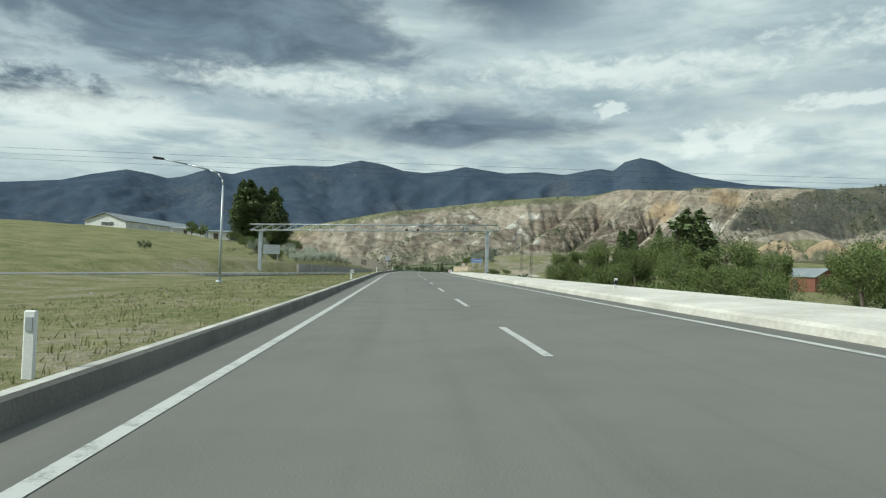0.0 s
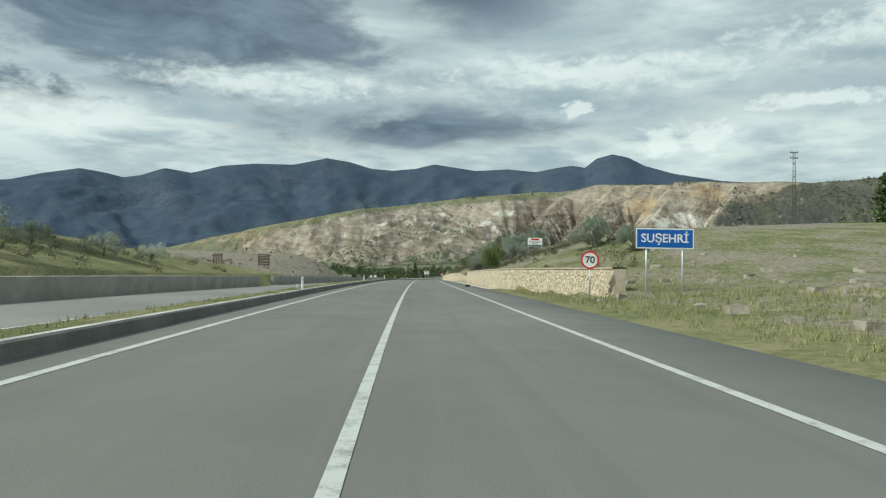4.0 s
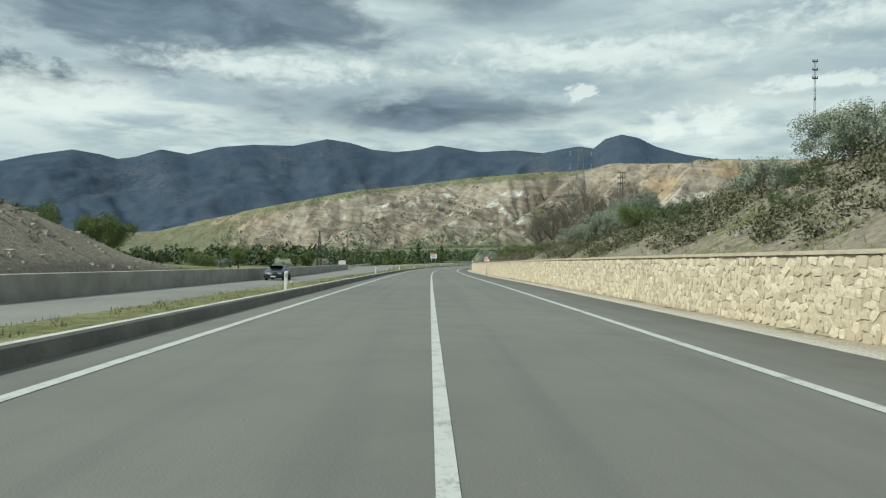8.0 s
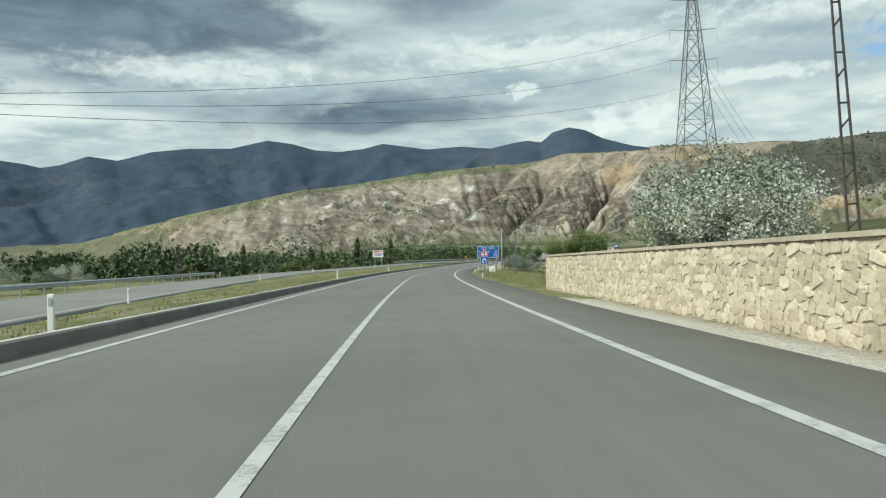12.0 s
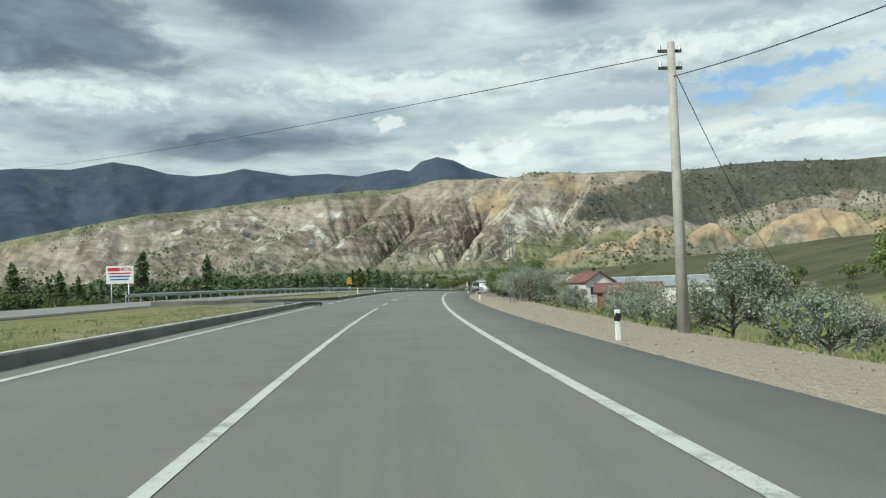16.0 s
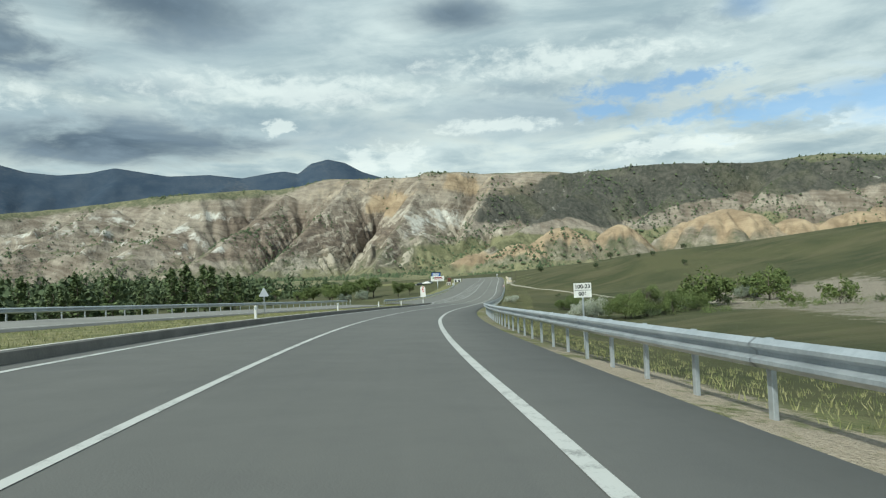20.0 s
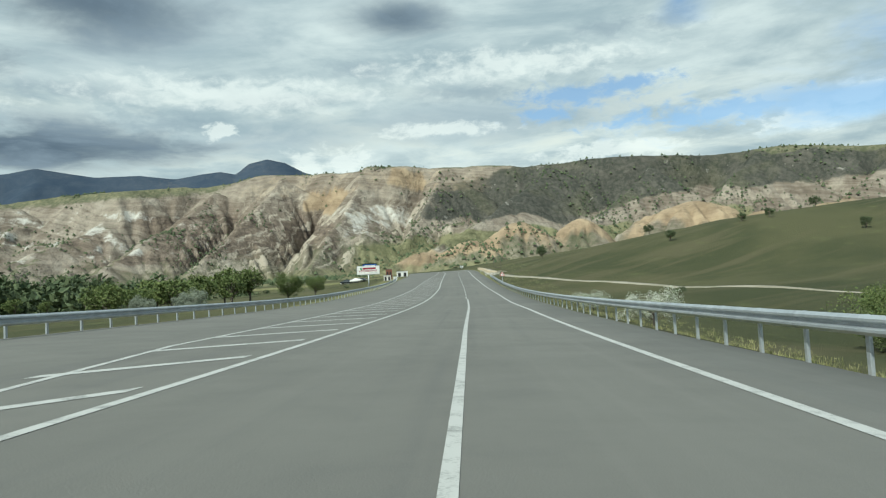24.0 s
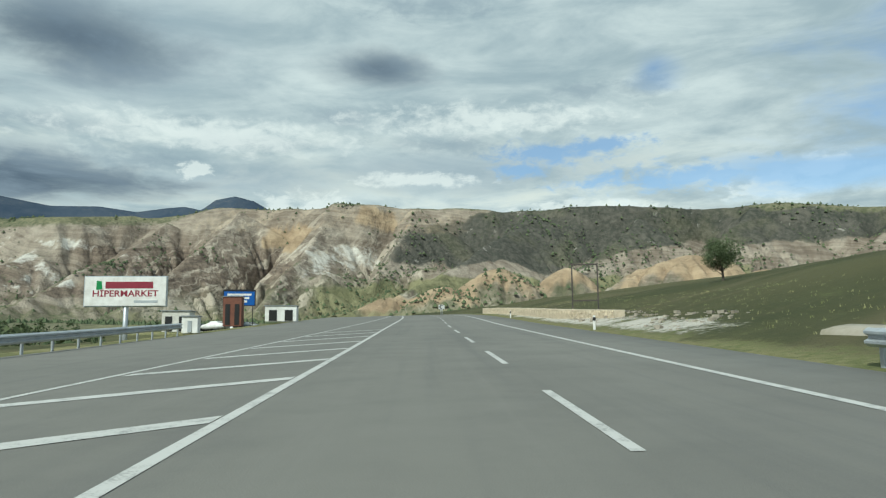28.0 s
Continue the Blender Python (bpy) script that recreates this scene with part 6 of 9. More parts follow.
mark = base("billboard", on(919.8, -22.2, 0, 4), "large white supermarket billboard with dark red lettering on one column", "billboard")
zb = 0.9
part("column", rodded((0, 0.12, -1.2), (0, 0.12, zb + 3.2), 0.17, n=14), GALV, mark)
part("frame", box(B(), (5.6, 0.22, 2.15), (0, 0.02, zb + 3.35), bevel=0.03), GALV, mark)
part("panel", boxed((5.45, 0.05, 2.0), (0, -0.11, zb + 3.35)), WHITE_PAINT, mark)
DARK_RED = plain("dark_red_paint", (0.26, 0.025, 0.045), (0.2, 0.02, 0.04), 0.5, relief=0.0)
part("name_bar", prism(rect(-1.35, 1.85, zb + 3.55, zb + 4.02), -0.145, -0.136), DARK_RED, mark)
part("logo", prism([(-1.95, zb + 3.45), (-1.55, zb + 3.5), (-1.6, zb + 4.05), (-1.95, zb + 4.1)], -0.145, -0.136), GREEN_PAINT, mark)
lettering("HİPERMARKET", 0.6, DARK_RED, mark, (0.0, -0.142, zb + 3.18), 0.012, 4.4)
part("text_bar", prism(rect(0.6, 2.2, zb + 2.55, zb + 2.72), -0.145, -0.136), GALV, mark)

b2 = base("billboard", on(977, -27.0, 0, 6), "blue and white shop billboard on a dark steel frame", "billboard")
for x in (-1.9, 1.9):
    part("leg", boxed((0.12, 0.12, 5.8), (x, 0.1, 2.5)), BLACK_PAINT, b2)
part("frame", box(B(), (4.6, 0.12, 2.4), (0, 0, 4.6), bevel=0.02), BLACK_PAINT, b2)
part("panel", boxed((4.3, 0.05, 2.0), (0, -0.07, 4.5)), BLUE_PAINT, b2)
for k in range(3):
    part("text_bar", prism(rect(-1.7, 1.7 - 0.3 * k, 4.9 - 0.5 * k, 5.2 - 0.5 * k), -0.11, -0.1), WHITE_PAINT, b2)

frame_b = base("empty_frame", on(917.6, 9.4, 0, -8), "empty dark steel board frame above the stone wall", "frame")
for x in (-0.85, 0.85):
    part("upright", boxed((0.09, 0.09, 3.6), (x, 0, 1.5)), RUST_IRON, frame_b)
for z in (0.75, 3.2):
    part("bar", boxed((1.7, 0.08, 0.09), (0, 0, z)), RUST_IRON, frame_b)

ROOF_GREY = plain("grey_sheet_roof", (0.30, 0.32, 0.33), (0.20, 0.22, 0.23), 0.5, 0.2, scale=0.5, grain=8, relief=0.0)
SHEET = plain("corrugated_sheet", (0.43, 0.47, 0.50), (0.28, 0.31, 0.34), 0.45, 0.45, scale=0.8, grain=10, relief=0.0)
BRICK_RED = plain("red_brick", (0.25, 0.105, 0.07), (0.16, 0.07, 0.05), 0.9, scale=2.5, grain=25, relief=0.01, each=0.4)
ROOF_RED = plain("red_roof", (0.20, 0.095, 0.075), (0.12, 0.06, 0.05), 0.85, scale=1.0, grain=14)
PLASTER = plain("pale_plaster", (0.70, 0.69, 0.64), (0.50, 0.48, 0.43), 0.9, scale=0.7, grain=12, relief=0.006)
DARK_GLASS = plain("dark_window", (0.03, 0.035, 0.04), (0.02, 0.022, 0.025), 0.15, relief=0.0, spec=0.6)


def corrugated(width, height, pitch=0.12, depth=0.02, axis="x"):
    """A ribbed sheet in the xz plane, from x = 0 and z = 0, facing -y."""
    n = int(width / pitch) * 2
    vs, fs = [], []
    for k in range(n + 1):
        x = width * k / n
        y = -depth if k % 2 else 0.0
        vs += [(x, y, 0), (x, y, height), (x, y + 0.01, 0), (x, y + 0.01, height)]
    for k in range(n):
        a, b = 4 * k, 4 * (k + 1)
        fs += [(a, b, b + 1, a + 1), (a + 2, a + 3, b + 3, b + 2), (a + 1, b + 1, b + 3, a + 3), (a, a + 2, b + 2, b)]
    return vs, fs


# warehouse on the embankment
house = base("warehouse", on(196, -90, -0.3, -6), "long white warehouse with a pale metal gable roof on the embankment", "warehouse")
wx, wl, we, wr = 6.0, 46.0, 3.3, 5.4
part("wall", prism([(-wx, 0), (wx, 0), (wx, we), (0, wr - 0.15), (-wx, we)], 0, 0.25), WHITE_PAINT, house)
part("wall", prism([(-wx, 0), (wx, 0), (wx, we), (0, wr - 0.15), (-wx, we)], wl - 0.25, wl), WHITE_PAINT, house)
for sx in (-1, 1):
    part("wall", boxed((0.25, wl - 0.5, we), (sx * (wx - 0.125), wl / 2, we / 2)), PLASTER, house)
    roof = part("roof", boxed((wx + 0.9, wl + 1.2, 0.14), (sx * (wx / 2 + 0.12), wl / 2, (we + wr) / 2 + 0.05), (0, sx * math.degrees(math.atan2(wr - we, wx)), 0)), ROOF_GREY, house)
win = part("window", boxed((3.6, 0.1, 0.9), (0.6, -0.03, 2.4)), DARK_GLASS, house)
for k in range(8):
    part("mullion", boxed((0.08, 0.06, 0.9), (-1.1 + k * 0.48, -0.1, 2.4)), WHITE_PAINT, win)
part("door", boxed((0.12, 4.0, 2.6), (wx + 0.02, 9, 1.3)), GALV, house)
part("door", boxed((0.12, 4.0, 2.6), (wx + 0.02, 27, 1.3)), GALV, house)

for s, e, wd, dp, hh, lab in ((148.4, -42.7, 4.2, 3.4, 1.6, "small weathered hut with a pale sheet roof among the bushes"), (205, -70, 9, 7, 2.6, "low outbuilding with a grey roof behind the trees")):
    hut = base("hut", on(s, e, -0.1, 12), lab, "hut")
    part("wall", boxed((wd, dp, hh), (0, 0, hh / 2)), PLASTER, hut)
    part("roof", boxed((wd + 0.6, dp + 0.6, 0.12), (0, 0, hh + 0.22), (6, 0, 0)), ROOF_GREY, hut)
    part("door", boxed((0.9, 0.08, hh * 0.8), (-0.6, -dp / 2 - 0.02, hh * 0.4)), DARK_WOOD, hut)


def cottage(m, wd, dp, hh, rh, label, wall=PLASTER, roof=ROOF_RED, holes=2):
    root = base("house", m, label, "house")
    part("wall", boxed((wd, dp, hh), (0, 0, hh / 2)), wall, root)
    for y in (-dp / 2, dp / 2 - 0.2):
        part("gable", prism([(-wd / 2, hh), (wd / 2, hh), (0, hh + rh)], y, y + 0.2), wall, root)
    slope = math.degrees(math.atan2(rh, wd / 2))
    for sx in (-1, 1):
        part("roof", boxed((math.hypot(wd / 2, rh) + 0.35, dp + 0.6, 0.1), (sx * (wd / 4 + 0.05), 0, hh + rh / 2 + 0.04), (0, sx * slope, 0)), roof, root)
    for k in range(holes):
        win = part("window", boxed((0.7, 0.08, 0.8), ((k - (holes - 1) / 2) * wd / (holes + 0.3), -dp / 2 - 0.02, hh * 0.58)), DARK_GLASS, root)
        part("frame", boxed((0.82, 0.05, 0.08), ((k - (holes - 1) / 2) * wd / (holes + 0.3), -dp / 2 - 0.05, hh * 0.58 - 0.44)), WHITE_PAINT, win)
    part("door", boxed((0.08, 0.9, min(2.0, hh * 0.85)), (-wd / 2 - 0.02, 0, min(1.0, hh * 0.42))), DARK_WOOD, root)
    return root


cottage(on(573.5, 18.6, -0.1, 15), 3.2, 4.2, 2.1, 1.0, "small pale cottage with a rusty red roof behind the bushes")
cottage(on(563, 20.0, -0.1, 78), 3.4, 5.5, 1.7, 0.7, "low red-roofed farm building with unfinished brick walls", BRICK_RED, ROOF_RED, 3)
cottage(on(594, 31, -0.1, 62), 7, 15, 2.9, 1.2, "long barn with a pale grey sheet roof", PLASTER, ROOF_GREY, 3)
cottage(on(106, 58, -0.2, 20), 5, 7, 2.4, 1.2, "small red-walled cabin behind the shrubs", BRICK_RED, ROOF_GREY, 2)

# ---- the scrap shed: open to the road, clad in sheet on a brick plinth ----
shed = base("workshop_shed", at_road(591.3, 9.1, -0.25, 0), "open-fronted scrap workshop of corrugated sheet on a red brick plinth", "shed")
depth_e, len_s = 6.2, 9.5
vs, fs = corrugated(depth_e, 2.0, 0.16, 0.02)
cl = mesh("cladding", vs, fs, SHEET, False, shed)
cl.matrix_basis = pose(0.0, 0, 0.75)
part("plinth", boxed((1.9, 0.22, 0.75), (0.98, 0.12, 0.375)), BRICK_RED, shed)
part("plaster_patch", boxed((1.0, 0.02, 0.16), (0.75, -0.005, 0.28)), PLASTER, shed)
part("plinth", boxed((depth_e - 2.0, 0.16, 0.35), (1.95 + (depth_e - 2.0) / 2, 0.2, 0.17)), BRICK_RED, shed)
part("back_wall", boxed((0.15, len_s, 2.7), (depth_e, len_s / 2, 1.35)), DARK_WOOD, shed)
part("end_wall", boxed((depth_e, 0.15, 2.2), (depth_e / 2, len_s, 1.1)), DARK_WOOD, shed)
roof_v = [(-0.35, -0.25, 2.82), (depth_e + 0.3, -0.25, 3.05), (depth_e + 0.3, len_s + 0.3, 2.45), (-0.35, len_s + 0.3, 2.1)]
rb = B()
lo = [rb.verts.new(p) for p in roof_v]
hi = [rb.verts.new((x, y, z + 0.07)) for x, y, z in roof_v]
rb.faces.new(lo[::-1]), rb.faces.new(hi)
for k in range(4):
    rb.faces.new((lo[k], lo[(k + 1) % 4], hi[(k + 1) % 4], hi[k]))
part("roof", rb, ROOF_GREY, shed)
for y in (0.05, 4.2, 8.8):
    part("post", rodded((0, y, -0.2), (0, y, 2.8 - 0.075 * y), 0.05), RUST_IRON, shed)
part("beam", rodded((0, 3.6, 1.75), (0, 9.0, 1.75), 0.025), RUST_IRON, shed)
vs, fs = corrugated(1.5, 0.6, 0.1, 0.02)
pn = mesh("front_panel", vs, fs, SHEET, False, shed)
pn.matrix_basis = pose(-0.02, 8.9, 1.5, 0, 0, -90)
part("front_panel", boxed((0.04, 1.5, 0.65), (-0.02, 6.6, 1.75)), WHITE_PAINT, shed, "white sheet panel under the eave")
for k in range(7):
    pk = base("timber_plank", at_road(592.6 + 0.35 * k, 9.2 + 0.25 * k, -0.1 + 0.06 * k, 40 + 13 * k, 0), "loose timber plank leaning in the workshop", "plank", "loose planks")
    part("plank", boxed((0.16, 1.9, 0.07), (0.4, 0, 0.25), (18, 0, 0)), DARK_WOOD if k % 2 else BARK, pk)
tyre_b = base("old_tyre", at_road(590.6, 11.6, -0.2), "worn black tyre lying beside the brick plinth", "tyre")
tb = B()
for k in range(18):
    a0, a1 = 2 * math.pi * k / 18, 2 * math.pi * (k + 1) / 18
    prof = [(0.2, 0.0), (0.32, 0.0), (0.36, 0.06), (0.36, 0.14), (0.32, 0.2), (0.2, 0.2)]
    for (r0, z0), (r1, z1) in zip(prof, prof[1:] + prof[:1]):
        tb.faces.new([tb.verts.new((r * math.cos(a), r * math.sin(a), z)) for r, a, z in ((r0, a0, z0), (r0, a1, z0), (r1, a1, z1), (r1, a0, z1))])
part("tyre", tb, RUBBER, tyre_b)

tank = base("water_tank", at_road(596.6, 8.1, -0.25), "white block-walled tank with a grey concrete rim beside the workshop", "tank")
part("body", rodded((0, 0, -0.1), (0, 0, 1.45), 0.85, 0.82, 20), WHITE_PAINT, tank)
part("rim", rodded((0, 0, 1.45), (0, 0, 1.68), 0.88, 0.88, 20), CONCRETE, tank)
bike = base("bicycle", at_road(595.2, 7.5, -0.25, 55, 10), "black bicycle frame leaning on the white tank", "bicycle")
for a, b in (((0, -0.35, 0.35), (0, 0.1, 0.75)), ((0, 0.1, 0.75), (0, 0.4, 0.4)), ((0, -0.35, 0.35), (0, 0.05, 0.32)), ((0, 0.05, 0.32), (0, 0.4, 0.75)), ((0, 0.4, 0.75), (0, -0.3, 0.78)), ((0, -0.35, 0.35), (0, -0.28, 0.85))):
    part("tube", rodded(a, b, 0.018), BLACK_PAINT, bike)
part("handlebar", rodded((-0.22, 0.4, 0.9), (0.22, 0.4, 0.9), 0.015), BLACK_PAINT, bike)
for y in (-0.35, 0.45):
    wheel = B()
    for k in range(16):
        a0, a1 = 2 * math.pi * k / 16, 2 * math.pi * (k + 1) / 16
        rod(wheel, (0, y + 0.3 * math.cos(a0), 0.3 + 0.3 * math.sin(a0)), (0, y + 0.3 * math.cos(a1), 0.3 + 0.3 * math.sin(a1)), 0.014, n=5)
    part("wheel", wheel, RUBBER, bike)
tarp = base("tarpaulin", at_road(596.6, 6.6, -0.22), "crumpled blue tarpaulin on the gravel", "tarpaulin")
tv = B()
grid_v = [[tv.verts.new((x * 0.2, y * 0.2, 0.06 + 0.1 * abs(lattice(5, np.array(x * 0.7), np.array(y * 0.7))))) for y in range(7)] for x in range(5)]
for a in range(4):
    for b in range(6):
        tv.faces.new((grid_v[a][b], grid_v[a + 1][b], grid_v[a + 1][b + 1], grid_v[a][b + 1]))
part("sheet", tv, BLUE_PAINT, tarp)

gate = base("iron_gate", at_road(577.5, 7.2, -0.12, 10), "old iron bar gate between two low concrete pillars", "gate")
for x in (0, 2.2):
    part("pillar", box(B(), (0.3, 0.3, 0.85), (x, 0, 0.42), bevel=0.03), CONCRETE, gate)
for z in (0.15, 1.05):
    part("rail", boxed((2.0, 0.05, 0.05), (1.1, 0, z)), RUST_IRON, gate)
for k in range(14):
    part("bar", rodded((0.2 + 0.14 * k, 0, 0.1), (0.2 + 0.14 * k, 0, 1.1), 0.012, n=5), RUST_IRON, gate)
part("roof_sheet", boxed((2.6, 1.8, 0.05), (1.1, 1.1, 1.45), (5, 0, 0)), SHEET, gate)
for x in (0.05, 2.15):
    part("roof_post", rodded((x, 1.6, 0), (x, 1.6, 1.4), 0.03), RUST_IRON, gate)

for k, (s, e) in enumerate(((606, 9.5), (608, 11.2), (609.5, 13))):
    bench = base("iron_rack", at_road(s, e, -0.1, 15 * k), "low black iron rack standing on the gravel", "rack", "iron racks")
    part("top_frame", boxed((1.3, 0.5, 0.05), (0, 0, 0.75)), BLACK_PAINT, bench)
    for x in (-0.6, 0.6):
        for y in (-0.2, 0.2):
            part("leg", boxed((0.04, 0.04, 0.75), (x, y, 0.37)), BLACK_PAINT, bench)

stone_box = base("concrete_block", on(459, 7.9, -0.05, -12), "white painted concrete block with worn corners in the grass", "block")
part("block", box(B(), (0.75, 0.55, 0.85), (0, 0, 0.35), bevel=0.05), WHITE_PAINT, stone_box)
part("stain", prism(rect(-0.05, 0.2, 0.3, 0.42), -0.29, -0.28), CONCRETE, stone_box)

# kiosk, hut and container by the billboards
for s, e, wd, hh, lab, m in ((911.5, -14.9, 0.9, 0.95, "white metal cabinet at the end of the guardrail", WHITE_PAINT), (916, -17.2, 1.7, 1.3, "small open kiosk with dark doorways", PLASTER),
                             (934, -18.5, 1.6, 2.6, "narrow rusty signpost cabin", BRICK_RED), (941, -15.5, 3.0, 1.5, "white site container on dark legs", WHITE_PAINT)):
    cab = base("kiosk", on(s, e, 0.15, 5), lab, "kiosk")
    part("body", box(B(), (wd, wd * 0.8, hh), (0, 0, hh / 2), bevel=0.02), m, cab)
    part("roof", boxed((wd + 0.15, wd * 0.8 + 0.15, 0.06), (0, 0, hh + 0.03)), ROOF_GREY, cab)
    for x in ((-0.25, 0.25) if wd > 1.2 else (0,)):
        part("door", boxed((wd * 0.25, 0.05, hh * 0.7), (x * wd, -wd * 0.4 - 0.01, hh * 0.4)), BLACK_PAINT if wd > 1.2 else GALV, cab)

# litter on the asphalt
lump = base("wooden_block", at_road(180.4, 4.6, 0.01, 20), "dark broken block of rubber lying on the shoulder", "debris")
part("block", box(B(), (0.4, 0.2, 0.16), (0, 0, 0.08), bevel=0.04), RUBBER, lump)

# small road-number plate behind the guardrail
kp = base("road_number_sign", at_road(645.6, 8.01, 0.0, -6), "small white road-number plate on a grey post behind the guardrail", "road sign")
part("post", box(B(), (0.06, 0.04, 2.6), (0, 0.03, 0.2), bevel=0.006), GALV, kp)
kplate = part("plate", box(B(), (0.58, 0.012, 0.48), (0, 0, 1.3), bevel=0.004), WHITE_PAINT, kp)
lettering("100-23", 0.18, BLACK_PAINT, kp, (0, -0.009, 1.42), 0.005, 0.47)
lettering("006", 0.18, BLACK_PAINT, kp, (0, -0.009, 1.18), 0.005, 0.27)
part("divider", boxed((0.52, 0.003, 0.014), (0, -0.008, 1.3)), BLACK_PAINT, kp)

TRACK_DUST = plain("track_dust", (0.36, 0.33, 0.27), (0.24, 0.22, 0.16), 0.95, scale=0.4, grain=6, relief=0.02)
# pale farm track across the foot of the slope
TRACK = np.array([(886, 8.0), (872, 9.5), (852.5, 15.4), (845.4, 20.5), (836, 25.2), (817, 28), (803, 33), (786, 40), (768, 52), (752, 70)], float)
trk = spline(np.c_[TRACK, np.zeros((len(TRACK), 2))], 1.5)[:, :2]
tdir = np.gradient(trk, axis=0)
tdir /= np.linalg.norm(tdir, axis=1)[:, None]
tnor = np.c_[-tdir[:, 1], tdir[:, 0]]
wob = fbm(91, np.arange(len(trk)) / 6.0, np.zeros(len(trk)), 3)
tv_ = np.stack([on_land(*(trk + tnor * (k * (0.4 + 0.16 * wob[:, None]))).T, h) for k, h in ((-1.15, -0.05), (-1, 0.1), (0, 0.12), (1, 0.1), (1.15, -0.05))], 1)
farm_track = mesh("farm_track", tv_.reshape(-1, 3), [(5 * i + j, 5 * i + j + 1, 5 * i + j + 6, 5 * i + j + 5) for i in range(len(trk) - 1) for j in range(4)], TRACK_DUST, True)
tagged(farm_track, "pale unpaved farm track across the green slope", "track", kind="structure")

SLAB = plain("pale_slab", (0.66, 0.63, 0.56), (0.46, 0.435, 0.38), 0.9, scale=0.7, grain=9, relief=0.02)
HEAP_SOIL = plain("heap_soil", (0.09, 0.075, 0.06), (0.045, 0.04, 0.034), 0.95, scale=1.5, grain=9, relief=0.03)
# raised pale slab beside the first stretch
slab = strip("pavement", -100, 102, [(4.43, -0.1), (4.46, 0.13), (4.56, 0.18), (6.0, 0.2), (7.3, 0.2), (7.7, -0.1)], SLAB, 2.0, "raised strip of pale concrete and gravel at the verge", "pavement")
slab_end = mesh("trim", [along(102, e, h) for e, h in ((4.43, -0.1), (4.46, 0.13), (4.56, 0.18), (7.3, 0.2), (7.7, -0.1))], [(0, 1, 2, 3, 4)], SLAB)
tagged(slab_end, "broken end face of the pale slab", "trim", kind="structure")

# heap of cut branches and earth in the meadow
rngb = np.random.RandomState(31)
pile = base("brush_pile", on(485.2, 12.8), "dark heap of cut branches and earth in the grass", "brush pile")
mound = B()
for k in range(7):
    bmesh.ops.create_icosphere(mound, subdivisions=2, radius=1.0, matrix=pose(rngb.normal() * 0.9, rngb.normal() * 0.6, 0.0, 0, 0, rngb.rand() * 360) @ Matrix.Diagonal((0.8, 0.6, 0.2 + 0.2 * rngb.rand(), 1)))
for v in mound.verts:
    v.co += Vector(rngb.normal(size=3).tolist()) * 0.05
part("earth_mound", mound, HEAP_SOIL, pile)
for k in range(150):
    a, b_ = rngb.rand() * 6.28, rngb.rand() * 6.28
    out_r = rngb.rand() ** 0.7
    p0 = Vector((math.cos(a) * out_r * 1.5, math.sin(a) * out_r * 0.9, 0.05 + 0.75 * rngb.rand() * (1.05 - out_r)))
    part("branch", rodded(p0, p0 + Vector((math.cos(b_) * 0.55, math.sin(b_) * 0.45, rngb.normal() * 0.18)), 0.018, 0.006, 4), DARK_WOOD, pile)
for s, e in ((487.5, 11.0), (489, 10.2), (486.4, 9.6)):
    log = base("log", on(s, e, 0.1, rngb.rand() * 180), "grey fallen log on the sandy verge", "log")
    part("trunk", rodded((-0.7, 0, 0), (0.7, 0, 0.08), 0.1, 0.07, 8), BARK, log)
    part("branch", rodded((0.2, 0, 0.05), (0.5, 0.1, 0.4), 0.035, 0.015, 6), BARK, log)

# yellow gantry crane and a long white yard building far across the valley
CRANE_PAINT = plain("crane_orange", (0.55, 0.27, 0.04), (0.40, 0.19, 0.03), 0.6, scale=1.0, grain=12, relief=0.0)
crane = base("gantry_crane", on(727.4, -252.5, 0, 20), "orange-yellow gantry crane in a yard beyond the trees", "crane")
for y in (-0.7, 0.7):
    part("girder", boxed((21, 0.5, 0.9), (0, y, 9.6)), CRANE_PAINT, crane)
for x in (-8.5, 8.5):
    for y in (-2.2, 2.2):
        part("leg", rodded((x, y, -0.5), (x, y * 0.3, 9.3), 0.32, 0.25, 6), CRANE_PAINT, crane)
    part("foot_beam", boxed((0.7, 5.6, 0.6), (x, 0, 0.3)), CRANE_PAINT, crane)
cab_c = part("cab", boxed((2.6, 1.8, 2.0), (-8.8, 0, 11.0)), CRANE_PAINT, crane)
part("cab_window", boxed((2.0, 0.06, 0.9), (-8.8, -0.92, 11.3)), DARK_GLASS, cab_c)
part("hoist", boxed((1.6, 2.0, 1.2), (3.0, 0, 10.6)), CRANE_PAINT, crane)

yard = base("yard_building", on(530, -46, 0.0, 42), "long low white building in a yard beyond the far carriageway", "building")
part("wall", boxed((13, 3.4, 1.0), (0, 0, 0.45)), WHITE_PAINT, yard)
part("roof", boxed((13.4, 3.9, 0.12), (0, 0, 1.02)), ROOF_GREY, yard)
for x in (-5, -2, 1, 4):
    part("window", boxed((0.9, 0.08, 0.4), (x, -1.72, 0.55)), DARK_GLASS, yard)

